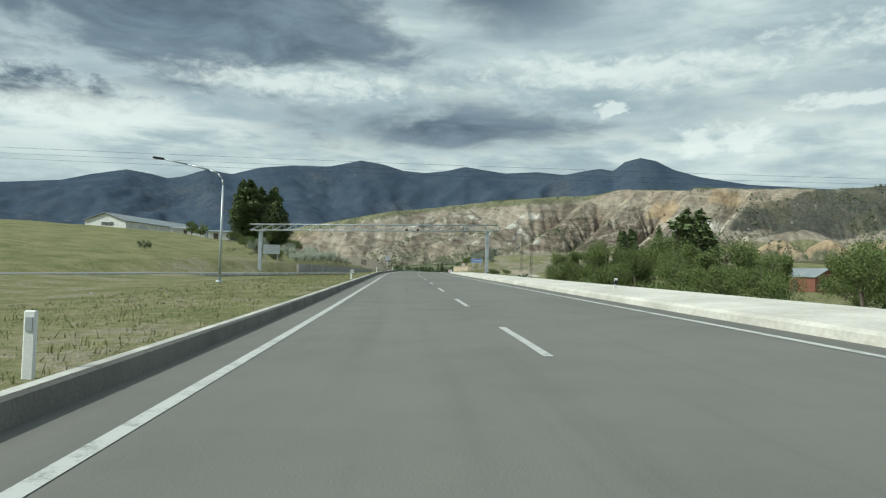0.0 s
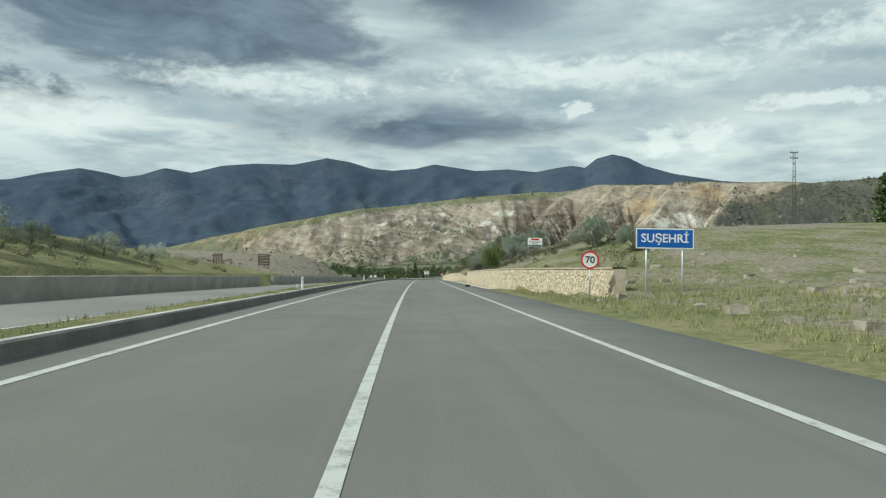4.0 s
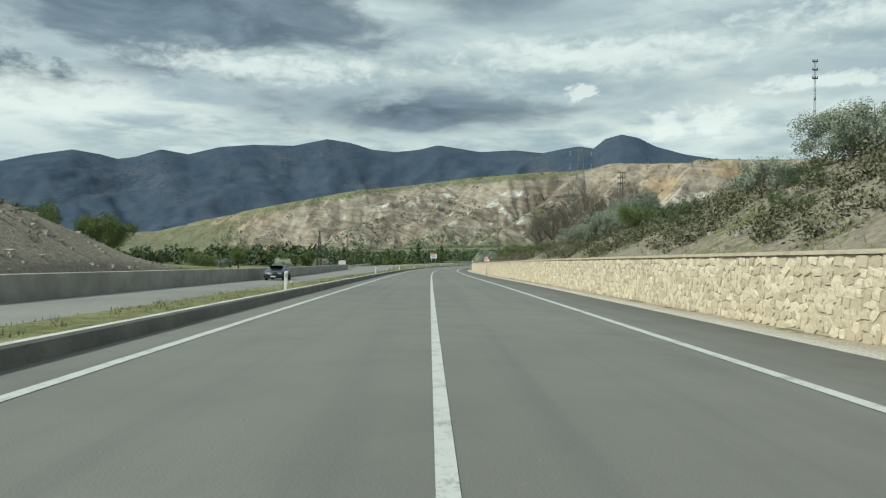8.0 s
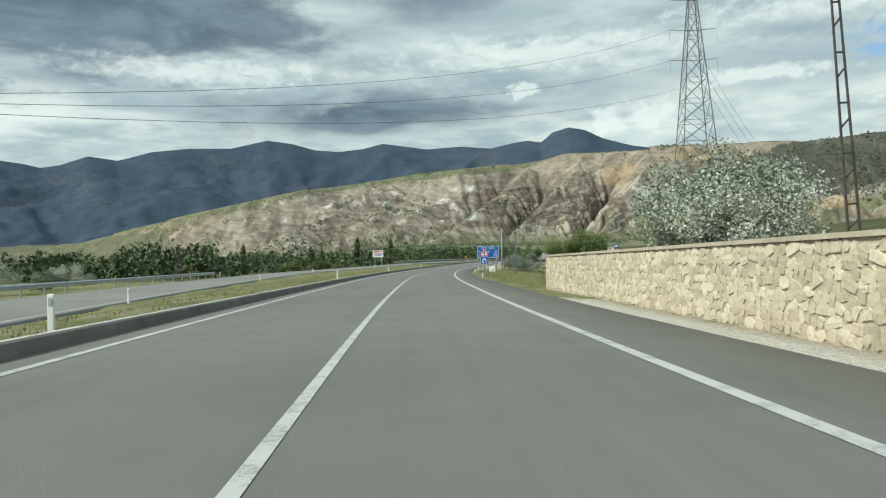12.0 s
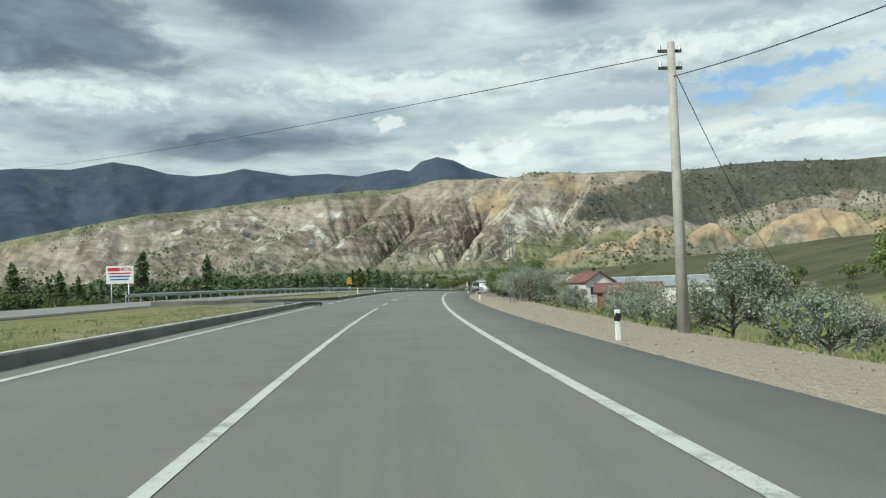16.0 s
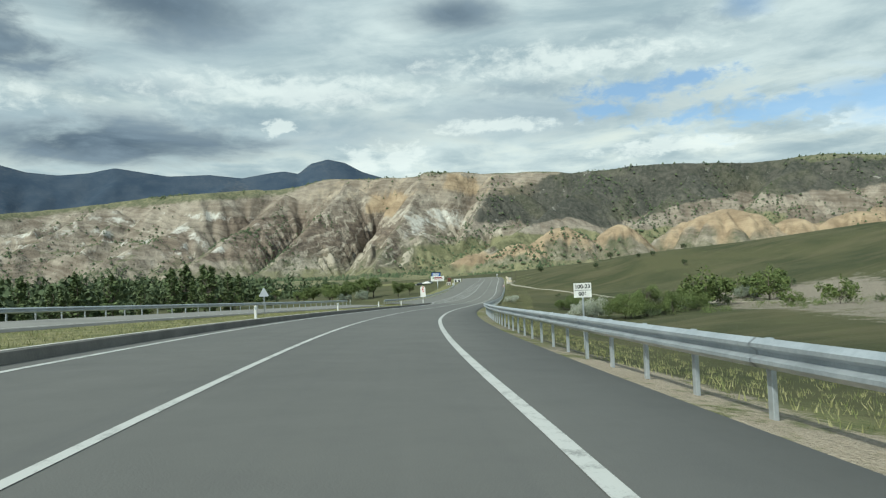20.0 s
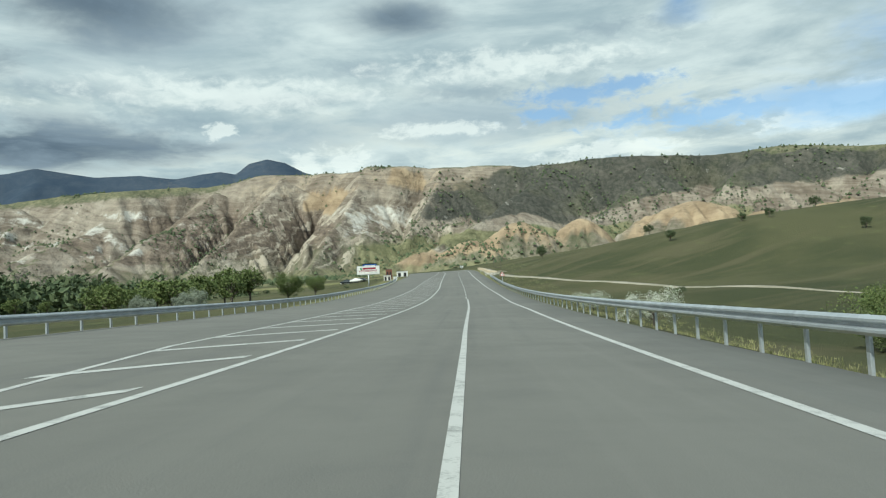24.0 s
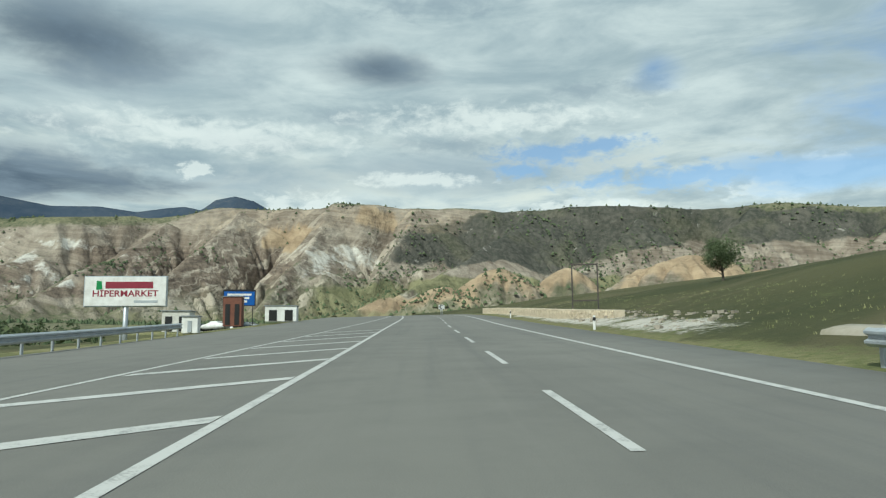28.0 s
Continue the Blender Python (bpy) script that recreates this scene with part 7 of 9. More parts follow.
# ---- vehicles ----
VAN_GREY = plain("van_grey_paint", (0.33, 0.335, 0.325), (0.27, 0.275, 0.265), 0.42, 0.2, scale=1.5, grain=10, relief=0.0, coat=0.5)
CAR_DARK = plain("car_dark_paint", (0.035, 0.045, 0.05), (0.025, 0.033, 0.04), 0.3, 0.3, relief=0.0, coat=0.7)
CAR_GLASS = plain("car_glass", (0.02, 0.024, 0.026), (0.015, 0.018, 0.02), 0.08, relief=0.0, spec=0.7)
TAIL_RED = plain("tail_lamp_red", (0.45, 0.02, 0.02), (0.35, 0.015, 0.02), 0.2, relief=0.0)


def body_shape(profile, width, tuck=0.12, waist=0.75):
    """A car body: side outline (y, z), narrowed above the waist."""
    bm = B()
    sides = []
    for sx in (-1, 1):
        col = []
        for y, z in profile:
            inset = tuck * max(0.0, (z - waist)) / 0.8
            col.append(bm.verts.new((sx * (width / 2 - inset), y, z)))
        sides.append(col)
    n = len(profile)
    for k in range(n):
        bm.faces.new((sides[0][k], sides[0][(k + 1) % n], sides[1][(k + 1) % n], sides[1][k]))
    bm.faces.new(sides[0][::-1]), bm.faces.new(sides[1])
    bmesh.ops.recalc_face_normals(bm, faces=bm.faces)
    bmesh.ops.bevel(bm, geom=list(bm.edges), offset=0.035, segments=2, affect="EDGES")
    for f in bm.faces:
        f.smooth = True
    return bm


def wheel_of(root, x, y, r, side):
    wh = part("wheel", rodded((x - 0.09, y, r), (x + 0.09, y, r), r, n=20), RUBBER, root)
    part("rim", rodded((x + side * 0.07, y, r), (x + side * 0.1, y, r), r * 0.62, n=14), GALV, wh)
    for k in range(5):
        a = 2 * math.pi * k / 5
        part("spoke", rodded((x + side * 0.1, y, r), (x + side * 0.105, y + math.cos(a) * r * 0.58, r + math.sin(a) * r * 0.58), 0.03, n=5), BLACK_PAINT, wh)
    return wh


VAN_CLAD = plain("van_grey_cladding", (0.085, 0.088, 0.09), (0.06, 0.062, 0.064), 0.6, scale=2, grain=30, relief=0.001)
LAMP_CLEAR = plain("lamp_clear", (0.75, 0.72, 0.72), (0.6, 0.58, 0.58), 0.15, relief=0.0)
van = base("van", at_road(598.5, 6.95, -0.04, -7) @ Matrix.Scale(0.83, 4), "silver-grey family van with dark cladding parked on the gravel", "van")
vp = [(0.0, 0.42), (-0.03, 0.62), (0.0, 1.0), (0.1, 1.62), (0.16, 1.78), (0.4, 1.83), (2.2, 1.82), (2.62, 1.74), (3.3, 1.16), (3.62, 1.06), (4.08, 0.92), (4.2, 0.7), (4.2, 0.34), (3.9, 0.26), (0.2, 0.26)]
part("body", body_shape(vp, 1.72, 0.13, 0.95), VAN_GREY, van)
bump_r = part("bumper", box(B(), (1.70, 0.2, 0.34), (0, -0.03, 0.46), bevel=0.05), VAN_CLAD, van)
part("bumper_step", boxed((1.3, 0.04, 0.03), (0, -0.135, 0.58)), BLACK_PAINT, bump_r)
part("rear_window", prism([(-0.70, 1.06), (0.70, 1.06), (0.63, 1.66), (-0.63, 1.66)], -0.012, 0.05), CAR_GLASS, van).matrix_basis = pose(0, 0.03, 1.05) @ pose(0, 0, 0, -8.5, 0, 0) @ pose(0, -0.015, -1.05)
part("tailgate_seam", boxed((1.36, 0.012, 0.014), (0, -0.028, 0.66)), BLACK_PAINT, van)
part("tailgate_badge", rodded((0.0, -0.035, 0.97), (0.0, -0.005, 0.97), 0.05, n=14), BLACK_PAINT, van)
part("tailgate_handle", box(B(), (0.24, 0.03, 0.05), (0.0, -0.025, 0.86), bevel=0.01), BLACK_PAINT, van)
part("roof_spoiler", box(B(), (1.3, 0.22, 0.05), (0, 0.14, 1.81), (6, 0, 0), bevel=0.02), VAN_GREY, van)
for sx in (-1, 1):
    lamp = part("tail_lamp", box(B(), (0.13, 0.12, 0.34), (sx * 0.775, 0.075, 1.33), (-7, -sx * 9, 0), bevel=0.025), TAIL_RED, van)
    part("reversing_lens", box(B(), (0.13, 0.12, 0.2), (sx * 0.805, 0.04, 1.06), (-5, -sx * 6, 0), bevel=0.025), LAMP_CLEAR, lamp)
    part("fog_lens", box(B(), (0.13, 0.12, 0.2), (sx * 0.815, 0.02, 0.85), (-2, 0, 0), bevel=0.025), TAIL_RED, lamp)
    for nm, pts in (("quarter_window", [(0.32, 1.08), (1.02, 1.08), (1.02, 1.66), (0.42, 1.66)]), ("door_window", [(1.12, 1.08), (1.62, 1.08), (1.62, 1.66), (1.12, 1.66)]), ("door_window", [(1.68, 1.08), (2.12, 1.08), (2.12, 1.65), (1.68, 1.66)]), ("cab_window", [(2.22, 1.1), (3.12, 1.12), (2.66, 1.6), (2.22, 1.64)])):
        part(nm, prism(pts if sx > 0 else pts[::-1], -0.01, 0.01), CAR_GLASS, van).matrix_basis = pose(sx * (0.86 - 0.13 * 0.43 / 0.8), 0, 0) @ Matrix.Translation((0, 0, 1.37)) @ pose(0, 0, 0, 0, -sx * 9.2, 0) @ Matrix.Translation((0, 0, -1.37)) @ pose(0, 0, 0, 0, 0, 90)
    part("door_seam", boxed((0.008, 0.014, 0.75), (sx * 0.862, 1.07, 0.72)), BLACK_PAINT, van)
    part("door_seam", boxed((0.008, 0.014, 0.75), (sx * 0.862, 2.17, 0.72)), BLACK_PAINT, van)
    part("slide_rail", boxed((0.014, 0.85, 0.03), (sx * 0.862, 0.6, 0.93)), BLACK_PAINT, van)
    part("side_cladding", box(B(), (0.03, 1.98, 0.3), (sx * 0.865, 2.08, 0.42), bevel=0.01), VAN_CLAD, van)
    part("quarter_cladding", box(B(), (0.03, 0.36, 0.36), (sx * 0.865, 0.2, 0.5), bevel=0.01), VAN_CLAD, van)
    part("mirror", box(B(), (0.2, 0.1, 0.22), (sx * 0.98, 2.98, 1.16), bevel=0.03), BLACK_PAINT, van)
    part("door_handle", boxed((0.03, 0.16, 0.04), (sx * 0.868, 1.28, 0.93)), BLACK_PAINT, van)
    part("roof_rail", rodded((sx * 0.66, 0.5, 1.855), (sx * 0.66, 2.2, 1.855), 0.02), BLACK_PAINT, van)
    part("headlamp", box(B(), (0.3, 0.24, 0.22), (sx * 0.68, 3.98, 0.84), bevel=0.05), LAMP_CLEAR, van)
    for y in (0.78, 3.38):
        part("wheel_arch", rodded((sx * 0.80, y, 0.33), (sx * 0.868, y, 0.33), 0.385, n=20), BLACK_PAINT, van)
        wh = part("wheel", rodded((sx * 0.69, y, 0.31), (sx * 0.885, y, 0.31), 0.31, n=24), RUBBER, van)
        part("rim", rodded((sx * 0.87, y, 0.31), (sx * 0.89, y, 0.31), 0.2, n=18), RUST_IRON, wh)
        for k in range(5):
            a_ = 2 * math.pi * k / 5 + 0.3
            part("spoke", rodded((sx * 0.892, y, 0.31), (sx * 0.897, y + math.cos(a_) * 0.19, 0.31 + math.sin(a_) * 0.19), 0.042, 0.024, 6), GALV, wh)
part("windscreen", boxed((1.36, 0.03, 0.84), (0, 2.98, 1.47), (-49.5, 0, 0)), CAR_GLASS, van)
plate_v = part("number_plate", boxed((0.52, 0.02, 0.12), (0.0, -0.045, 0.76)), WHITE_PAINT, van)
part("plate_band", boxed((0.05, 0.012, 0.11), (-0.23, -0.056, 0.76)), BLUE_PAINT, plate_v)
for x in (-0.13, 0.03, 0.17):
    part("plate_bar", boxed((0.1, 0.012, 0.07), (x, -0.056, 0.76)), BLACK_PAINT, plate_v)

tab = base("metal_table", at_road(608.4, 8.62, -0.03, 1), "long dark steel trestle table standing on the gravel", "table")
part("tabletop", box(B(), (0.75, 5.4, 0.09), (0, 0, 0.82), bevel=0.01), RUST_IRON, tab)
for y in (-2.4, -0.8, 0.8, 2.4):
    for x in (-0.32, 0.32):
        part("leg", boxed((0.05, 0.05, 0.8), (x, y, 0.4)), RUST_IRON, tab)
    part("cross_rail", boxed((0.6, 0.03, 0.03), (0, y, 0.26)), RUST_IRON, tab)
for x in (-0.32, 0.32):
    part("stretcher", boxed((0.03, 4.8, 0.03), (x, 0, 0.26)), RUST_IRON, tab)

car = base("car", at_road(317.5, -14.6, float(opp_h(317.0)) + 0.01, 180), "dark blue-grey saloon car on the far carriageway", "car")
cp = [(0.05, 0.4), (0.0, 0.75), (0.15, 0.98), (0.75, 1.02), (1.35, 1.38), (1.9, 1.44), (2.5, 1.38), (3.2, 1.02), (4.05, 0.86), (4.3, 0.66), (4.3, 0.35), (3.9, 0.22), (0.4, 0.22)]
part("body", body_shape(cp, 1.75, 0.3, 0.95), CAR_DARK, car)
for sx in (-1, 1):
    part("side_window", prism([(0.85, 1.03), (3.0, 1.03), (2.45, 1.32), (1.4, 1.32)], -0.015, 0.015), CAR_GLASS, car).matrix_basis = pose(sx * 0.765, 0, 0, 0, 0, 90) @ pose(0, 0, 0, 0, 0, 0)
    part("headlamp", box(B(), (0.36, 0.12, 0.14), (sx * 0.6, 4.22, 0.68), bevel=0.03), GALV, car)
    part("mirror", box(B(), (0.16, 0.1, 0.12), (sx * 0.92, 2.75, 1.05), bevel=0.03), CAR_DARK, car)
    for y in (0.85, 3.45):
        wheel_of(car, sx * 0.8, y, 0.31, sx)
part("windscreen", boxed((1.25, 0.03, 0.72), (0, 2.83, 1.22), (-62, 0, 0)), CAR_GLASS, car)
part("grille", boxed((0.7, 0.04, 0.14), (0, 4.3, 0.55)), BLACK_PAINT, car)
part("number_plate", boxed((0.5, 0.02, 0.11), (0, 4.315, 0.4)), WHITE_PAINT, car)

for k, (s, e, m) in enumerate(((985, -30, WHITE_PAINT), (990, -33, CAR_DARK), (996, -31, VAN_GREY), (1003, -34, WHITE_PAINT), (1008, -29, CAR_DARK), (1014, -32, WHITE_PAINT), (1022, -30, VAN_GREY))):
    pc = base("car", on(s, e, 0.02, 60 + 25 * k), "parked car far off beside the road", "car", "parked cars")
    part("body", body_shape(cp, 1.75, 0.3, 0.95), m, pc)
    part("windows", box(B(), (1.5, 1.9, 0.3), (0, 2.0, 1.18), bevel=0.08), CAR_GLASS, pc)
    for sx in (-1, 1):
        for y in (0.85, 3.45):
            part("wheel", rodded((sx * 0.72 - 0.09, y, 0.31), (sx * 0.72 + 0.09, y, 0.31), 0.31, n=12), RUBBER, pc)

# ---- trees and shrubs ----


def leaf_material(name, a, b, through_light=0.25):
    def build(n, bsdf):
        rnd = n.node("ShaderNodeNewGeometry").outputs["Random Per Island"]
        each = n.node("ShaderNodeObjectInfo").outputs["Random"]
        c = n.mix(rnd, a, b)
        c = n.mix(n.math("MULTIPLY", each, 0.35), c, tuple(x * 0.6 for x in a))
        n.put(bsdf.inputs["Base Color"], c)
        bsdf.inputs["Roughness"].default_value = 0.75
        bsdf.inputs["Specular IOR Level"].default_value = 0.2
        bsdf.inputs["Transmission Weight"].default_value = 0.0
        bsdf.inputs["Subsurface Weight"].default_value = 0.0

    return material(name, build)


LEAF_POPLAR = leaf_material("poplar_leaf", (0.08, 0.115, 0.048), (0.175, 0.215, 0.092))
LEAF_GREEN = leaf_material("green_leaf", (0.075, 0.112, 0.034), (0.20, 0.235, 0.085))
LEAF_SILVER = leaf_material("silver_leaf", (0.175, 0.205, 0.15), (0.36, 0.39, 0.30))
LEAF_BLOSSOM = leaf_material("blossom", (0.22, 0.26, 0.14), (0.72, 0.72, 0.66))
LEAF_DARK = leaf_material("dark_leaf", (0.058, 0.084, 0.040), (0.125, 0.155, 0.076))
LEAF_DRY = leaf_material("dry_twig", (0.085, 0.078, 0.058), (0.165, 0.155, 0.115))


def leaf_cloud(rng, centres, radii, count, size, squash=1.0):
    """Small leaf quads spread in the shells of several clumps."""
    c = np.repeat(np.arange(len(centres)), int(count / len(centres)) + 1)[:count]
    d = rng.normal(size=(count, 3))
    d /= np.linalg.norm(d, axis=1)[:, None]
    r = rng.rand(count) ** 0.45
    p = centres[c] + d * (r * 1.0)[:, None] * radii[c]
    a = rng.normal(size=(count, 3))
    a /= np.linalg.norm(a, axis=1)[:, None]
    b = np.cross(a, rng.normal(size=(count, 3)))
    b /= np.linalg.norm(b, axis=1)[:, None]
    w_ = size * (0.6 + 0.8 * rng.rand(count))[:, None]
    v = np.stack([p - a * w_, p + b * w_ * 0.55, p + a * w_, p - b * w_ * 0.55], 1).reshape(-1, 3)
    f = np.arange(count * 4).reshape(-1, 4)
    return v, f


def limbs(rng, h, r, targets, bm=None):
    bm = bm or B()
    top = Vector((rng.normal() * 0.04 * h, rng.normal() * 0.04 * h, h * 0.75))
    mid = Vector((rng.normal() * 0.03 * h, rng.normal() * 0.03 * h, h * 0.35))
    rod(bm, (0, 0, -0.3), mid, r, r * 0.7, 7)
    rod(bm, mid, top, r * 0.7, r * 0.25, 6)
    for t in targets:
        t = Vector(t)
        u = min(0.95, max(0.15, t.z / h * 0.75 - 0.1 + rng.rand() * 0.1))
        start = Vector((0, 0, 0)).lerp(mid, u / 0.47) if u < 0.47 else mid.lerp(top, (u - 0.47) / 0.53)
        bend = start.lerp(t, 0.5) + Vector((rng.normal(), rng.normal(), 0.6)) * 0.05 * h
        rod(bm, start, bend, r * 0.35, r * 0.22, 5, caps=False)
        rod(bm, bend, t, r * 0.22, r * 0.06, 5, caps=False)
    return bm


def make_tree(name, kind, seed, h, label, category, far=False):
    rng = np.random.RandomState(seed)
    few, big = (0.12, 1.75) if far else (1.0, 1.0)
    root = base(name, pose(0, 0, -60), label, category)
    if kind == "poplar":
        n = 26
        z = np.linspace(0.12, 0.97, n) * h
        wd = h * 0.098 * np.interp(z / h, [0.1, 0.3, 0.6, 0.88, 1.0], [0.85, 1.0, 0.98, 0.6, 0.16])
        ang = rng.rand(n) * 6.28
        off = wd * 0.7 * rng.rand(n)
        cen = np.stack([off * np.cos(ang), off * np.sin(ang), z], 1)
        rad = np.stack([wd * (0.6 + 0.4 * rng.rand(n)), wd * (0.6 + 0.4 * rng.rand(n)), h * 0.06 * (0.8 + 0.6 * rng.rand(n))], 1)
        v, f = leaf_cloud(rng, cen, rad, int(9500 * few), h * 0.0145 * big)
        mat, trunk = LEAF_POPLAR, h * 0.018
    elif kind in ("round", "field"):
        n = 22
        d = rng.normal(size=(n, 3))
        d /= np.linalg.norm(d, axis=1)[:, None]
        cen = d * np.array([0.42, 0.42, 0.3]) * h * (0.55 + 0.45 * rng.rand(n, 1)) + np.array([0, 0, 0.62 * h])
        rad = np.full((n, 3), h * 0.16) * (0.7 + 0.6 * rng.rand(n, 1))
        v, f = leaf_cloud(rng, cen, rad, int(14000 * few), h * (0.0125 if few == 1.0 else 0.0195) * big)
        mat, trunk = (LEAF_GREEN if kind == "round" else LEAF_DARK), h * 0.03
    elif kind in ("silver", "blossom", "green_shrub", "dark_shrub"):
        n = 24
        ang, rr_ = rng.rand(n) * 6.28, np.sqrt(rng.rand(n))
        cen = np.stack([rr_ * np.cos(ang) * 0.55 * h, rr_ * np.sin(ang) * 0.55 * h, h * (0.25 + 0.6 * rng.rand(n) * (1.1 - 0.5 * rr_))], 1)
        rad = np.full((n, 3), h * 0.17) * (0.6 + 0.7 * rng.rand(n, 1))
        v, f = leaf_cloud(rng, cen, rad, int({"silver": 13000, "blossom": 8000, "green_shrub": 11000}.get(kind, 7000) * few), h * (0.0135 if few == 1.0 else 0.024) * big)
        mat = {"silver": LEAF_SILVER, "blossom": LEAF_BLOSSOM, "green_shrub": LEAF_GREEN, "dark_shrub": LEAF_DARK}[kind]
        trunk = h * 0.02
    else:   # bare crown with buds
        n = 40
        d = rng.normal(size=(n, 3))
        d[:, 2] = np.abs(d[:, 2])
        d /= np.linalg.norm(d, axis=1)[:, None]
        cen = d * np.array([0.42, 0.42, 0.55]) * h * (0.6 + 0.4 * rng.rand(n, 1)) + np.array([0, 0, 0.42 * h])
        rad = np.full((n, 3), h * 0.1)
        v, f = leaf_cloud(rng, cen, rad, 6500, h * 0.015)
        v = v.reshape(-1, 4, 3)
        mid_ = v.mean(1, keepdims=True)
        v = (mid_ + (v - mid_) * np.array([1.0, 0.2, 1.0, 0.2])[None, :, None]).reshape(-1, 3)
        mat, trunk = (LEAF_DRY if kind == "bare" else LEAF_DARK), h * 0.028
    part("trunk", limbs(rng, h, trunk, cen[:: max(1, len(cen) // 14)]), BARK, root)
    crown = mesh("crown", v, f, mat, False, root)
    return root


TREES = {
    "poplar_a": make_tree("poplar_tree", "poplar", 1, 13.0, "tall dark green poplar in full leaf", "tree"),
    "poplar_b": make_tree("poplar_tree", "poplar", 2, 12.0, "slender dark green poplar", "tree"),
    "round_a": make_tree("broadleaf_tree", "round", 3, 5.5, "round green broadleaf tree with low boughs", "tree"),
    "round_b": make_tree("broadleaf_tree", "round", 4, 5.0, "dense green broadleaf tree", "tree"),
    "silver_a": make_tree("silver_shrub", "silver", 5, 3.0, "grey-green oleaster shrub with silvery leaves", "shrub"),
    "silver_b": make_tree("silver_shrub", "silver", 6, 2.6, "loose silvery oleaster shrub", "shrub"),
    "blossom": make_tree("blossom_shrub", "blossom", 7, 2.6, "shrub covered in white blossom", "shrub"),
    "green_a": make_tree("green_shrub", "green_shrub", 8, 2.4, "bushy bright green shrub", "shrub"),
    "dark_a": make_tree("dark_shrub", "dark_shrub", 9, 2.2, "low dark green shrub", "shrub"),
    "bare_a": make_tree("bare_tree", "bare", 10, 5.0, "leafless tree with grey-brown twigs", "tree"),
    "field_a": make_tree("field_tree", "field", 11, 4.2, "small dark lone tree on the grassy slope", "tree"),
}
FAR = {
    "poplar_a": make_tree("poplar_tree", "poplar", 21, 13.0, "tall dark green poplar in the valley", "tree", True),
    "poplar_b": make_tree("poplar_tree", "poplar", 22, 12.0, "slender dark green poplar in the valley", "tree", True),
    "round_a": make_tree("broadleaf_tree", "round", 23, 5.5, "round green broadleaf tree in the fields", "tree", True),
    "round_b": make_tree("broadleaf_tree", "round", 24, 5.0, "dense green broadleaf tree in the fields", "tree", True),
    "dark_a": make_tree("dark_shrub", "dark_shrub", 25, 2.2, "low dark green shrub in the fields", "shrub", True),
    "green_a": make_tree("green_shrub", "green_shrub", 26, 2.4, "bushy green shrub in the fields", "shrub", True),
    "field_a": make_tree("field_tree", "field", 27, 4.2, "small dark lone tree high on the grassy slope", "tree", True),
}
used = set()


def plant(kind, s, e, scale, sink=0.1):
    x, y, z = on_land(s, e, -sink * scale)
    if e < -60 and s > 700:
        scale *= 0.74
    far = abs(e) > 42 and kind in FAR
    src = FAR[kind] if far else TREES[kind]
    rng = np.random.RandomState(int(abs(s * 13.7 + e * 7.1)) % 9973)
    girth = scale * (1.45 if kind.startswith("poplar") and s < 182 and abs(e) > 30 else 1.0)
    m = pose(float(x), float(y), float(z), 0, 0, rng.rand() * 360) @ Matrix.Diagonal((girth * (0.9 + 0.2 * rng.rand()), girth * (0.9 + 0.2 * rng.rand()), scale, 1))
    if (kind, far) not in used:
        used.add((kind, far))
        src.matrix_basis = m
        return src
    return copy_thing(src, m)


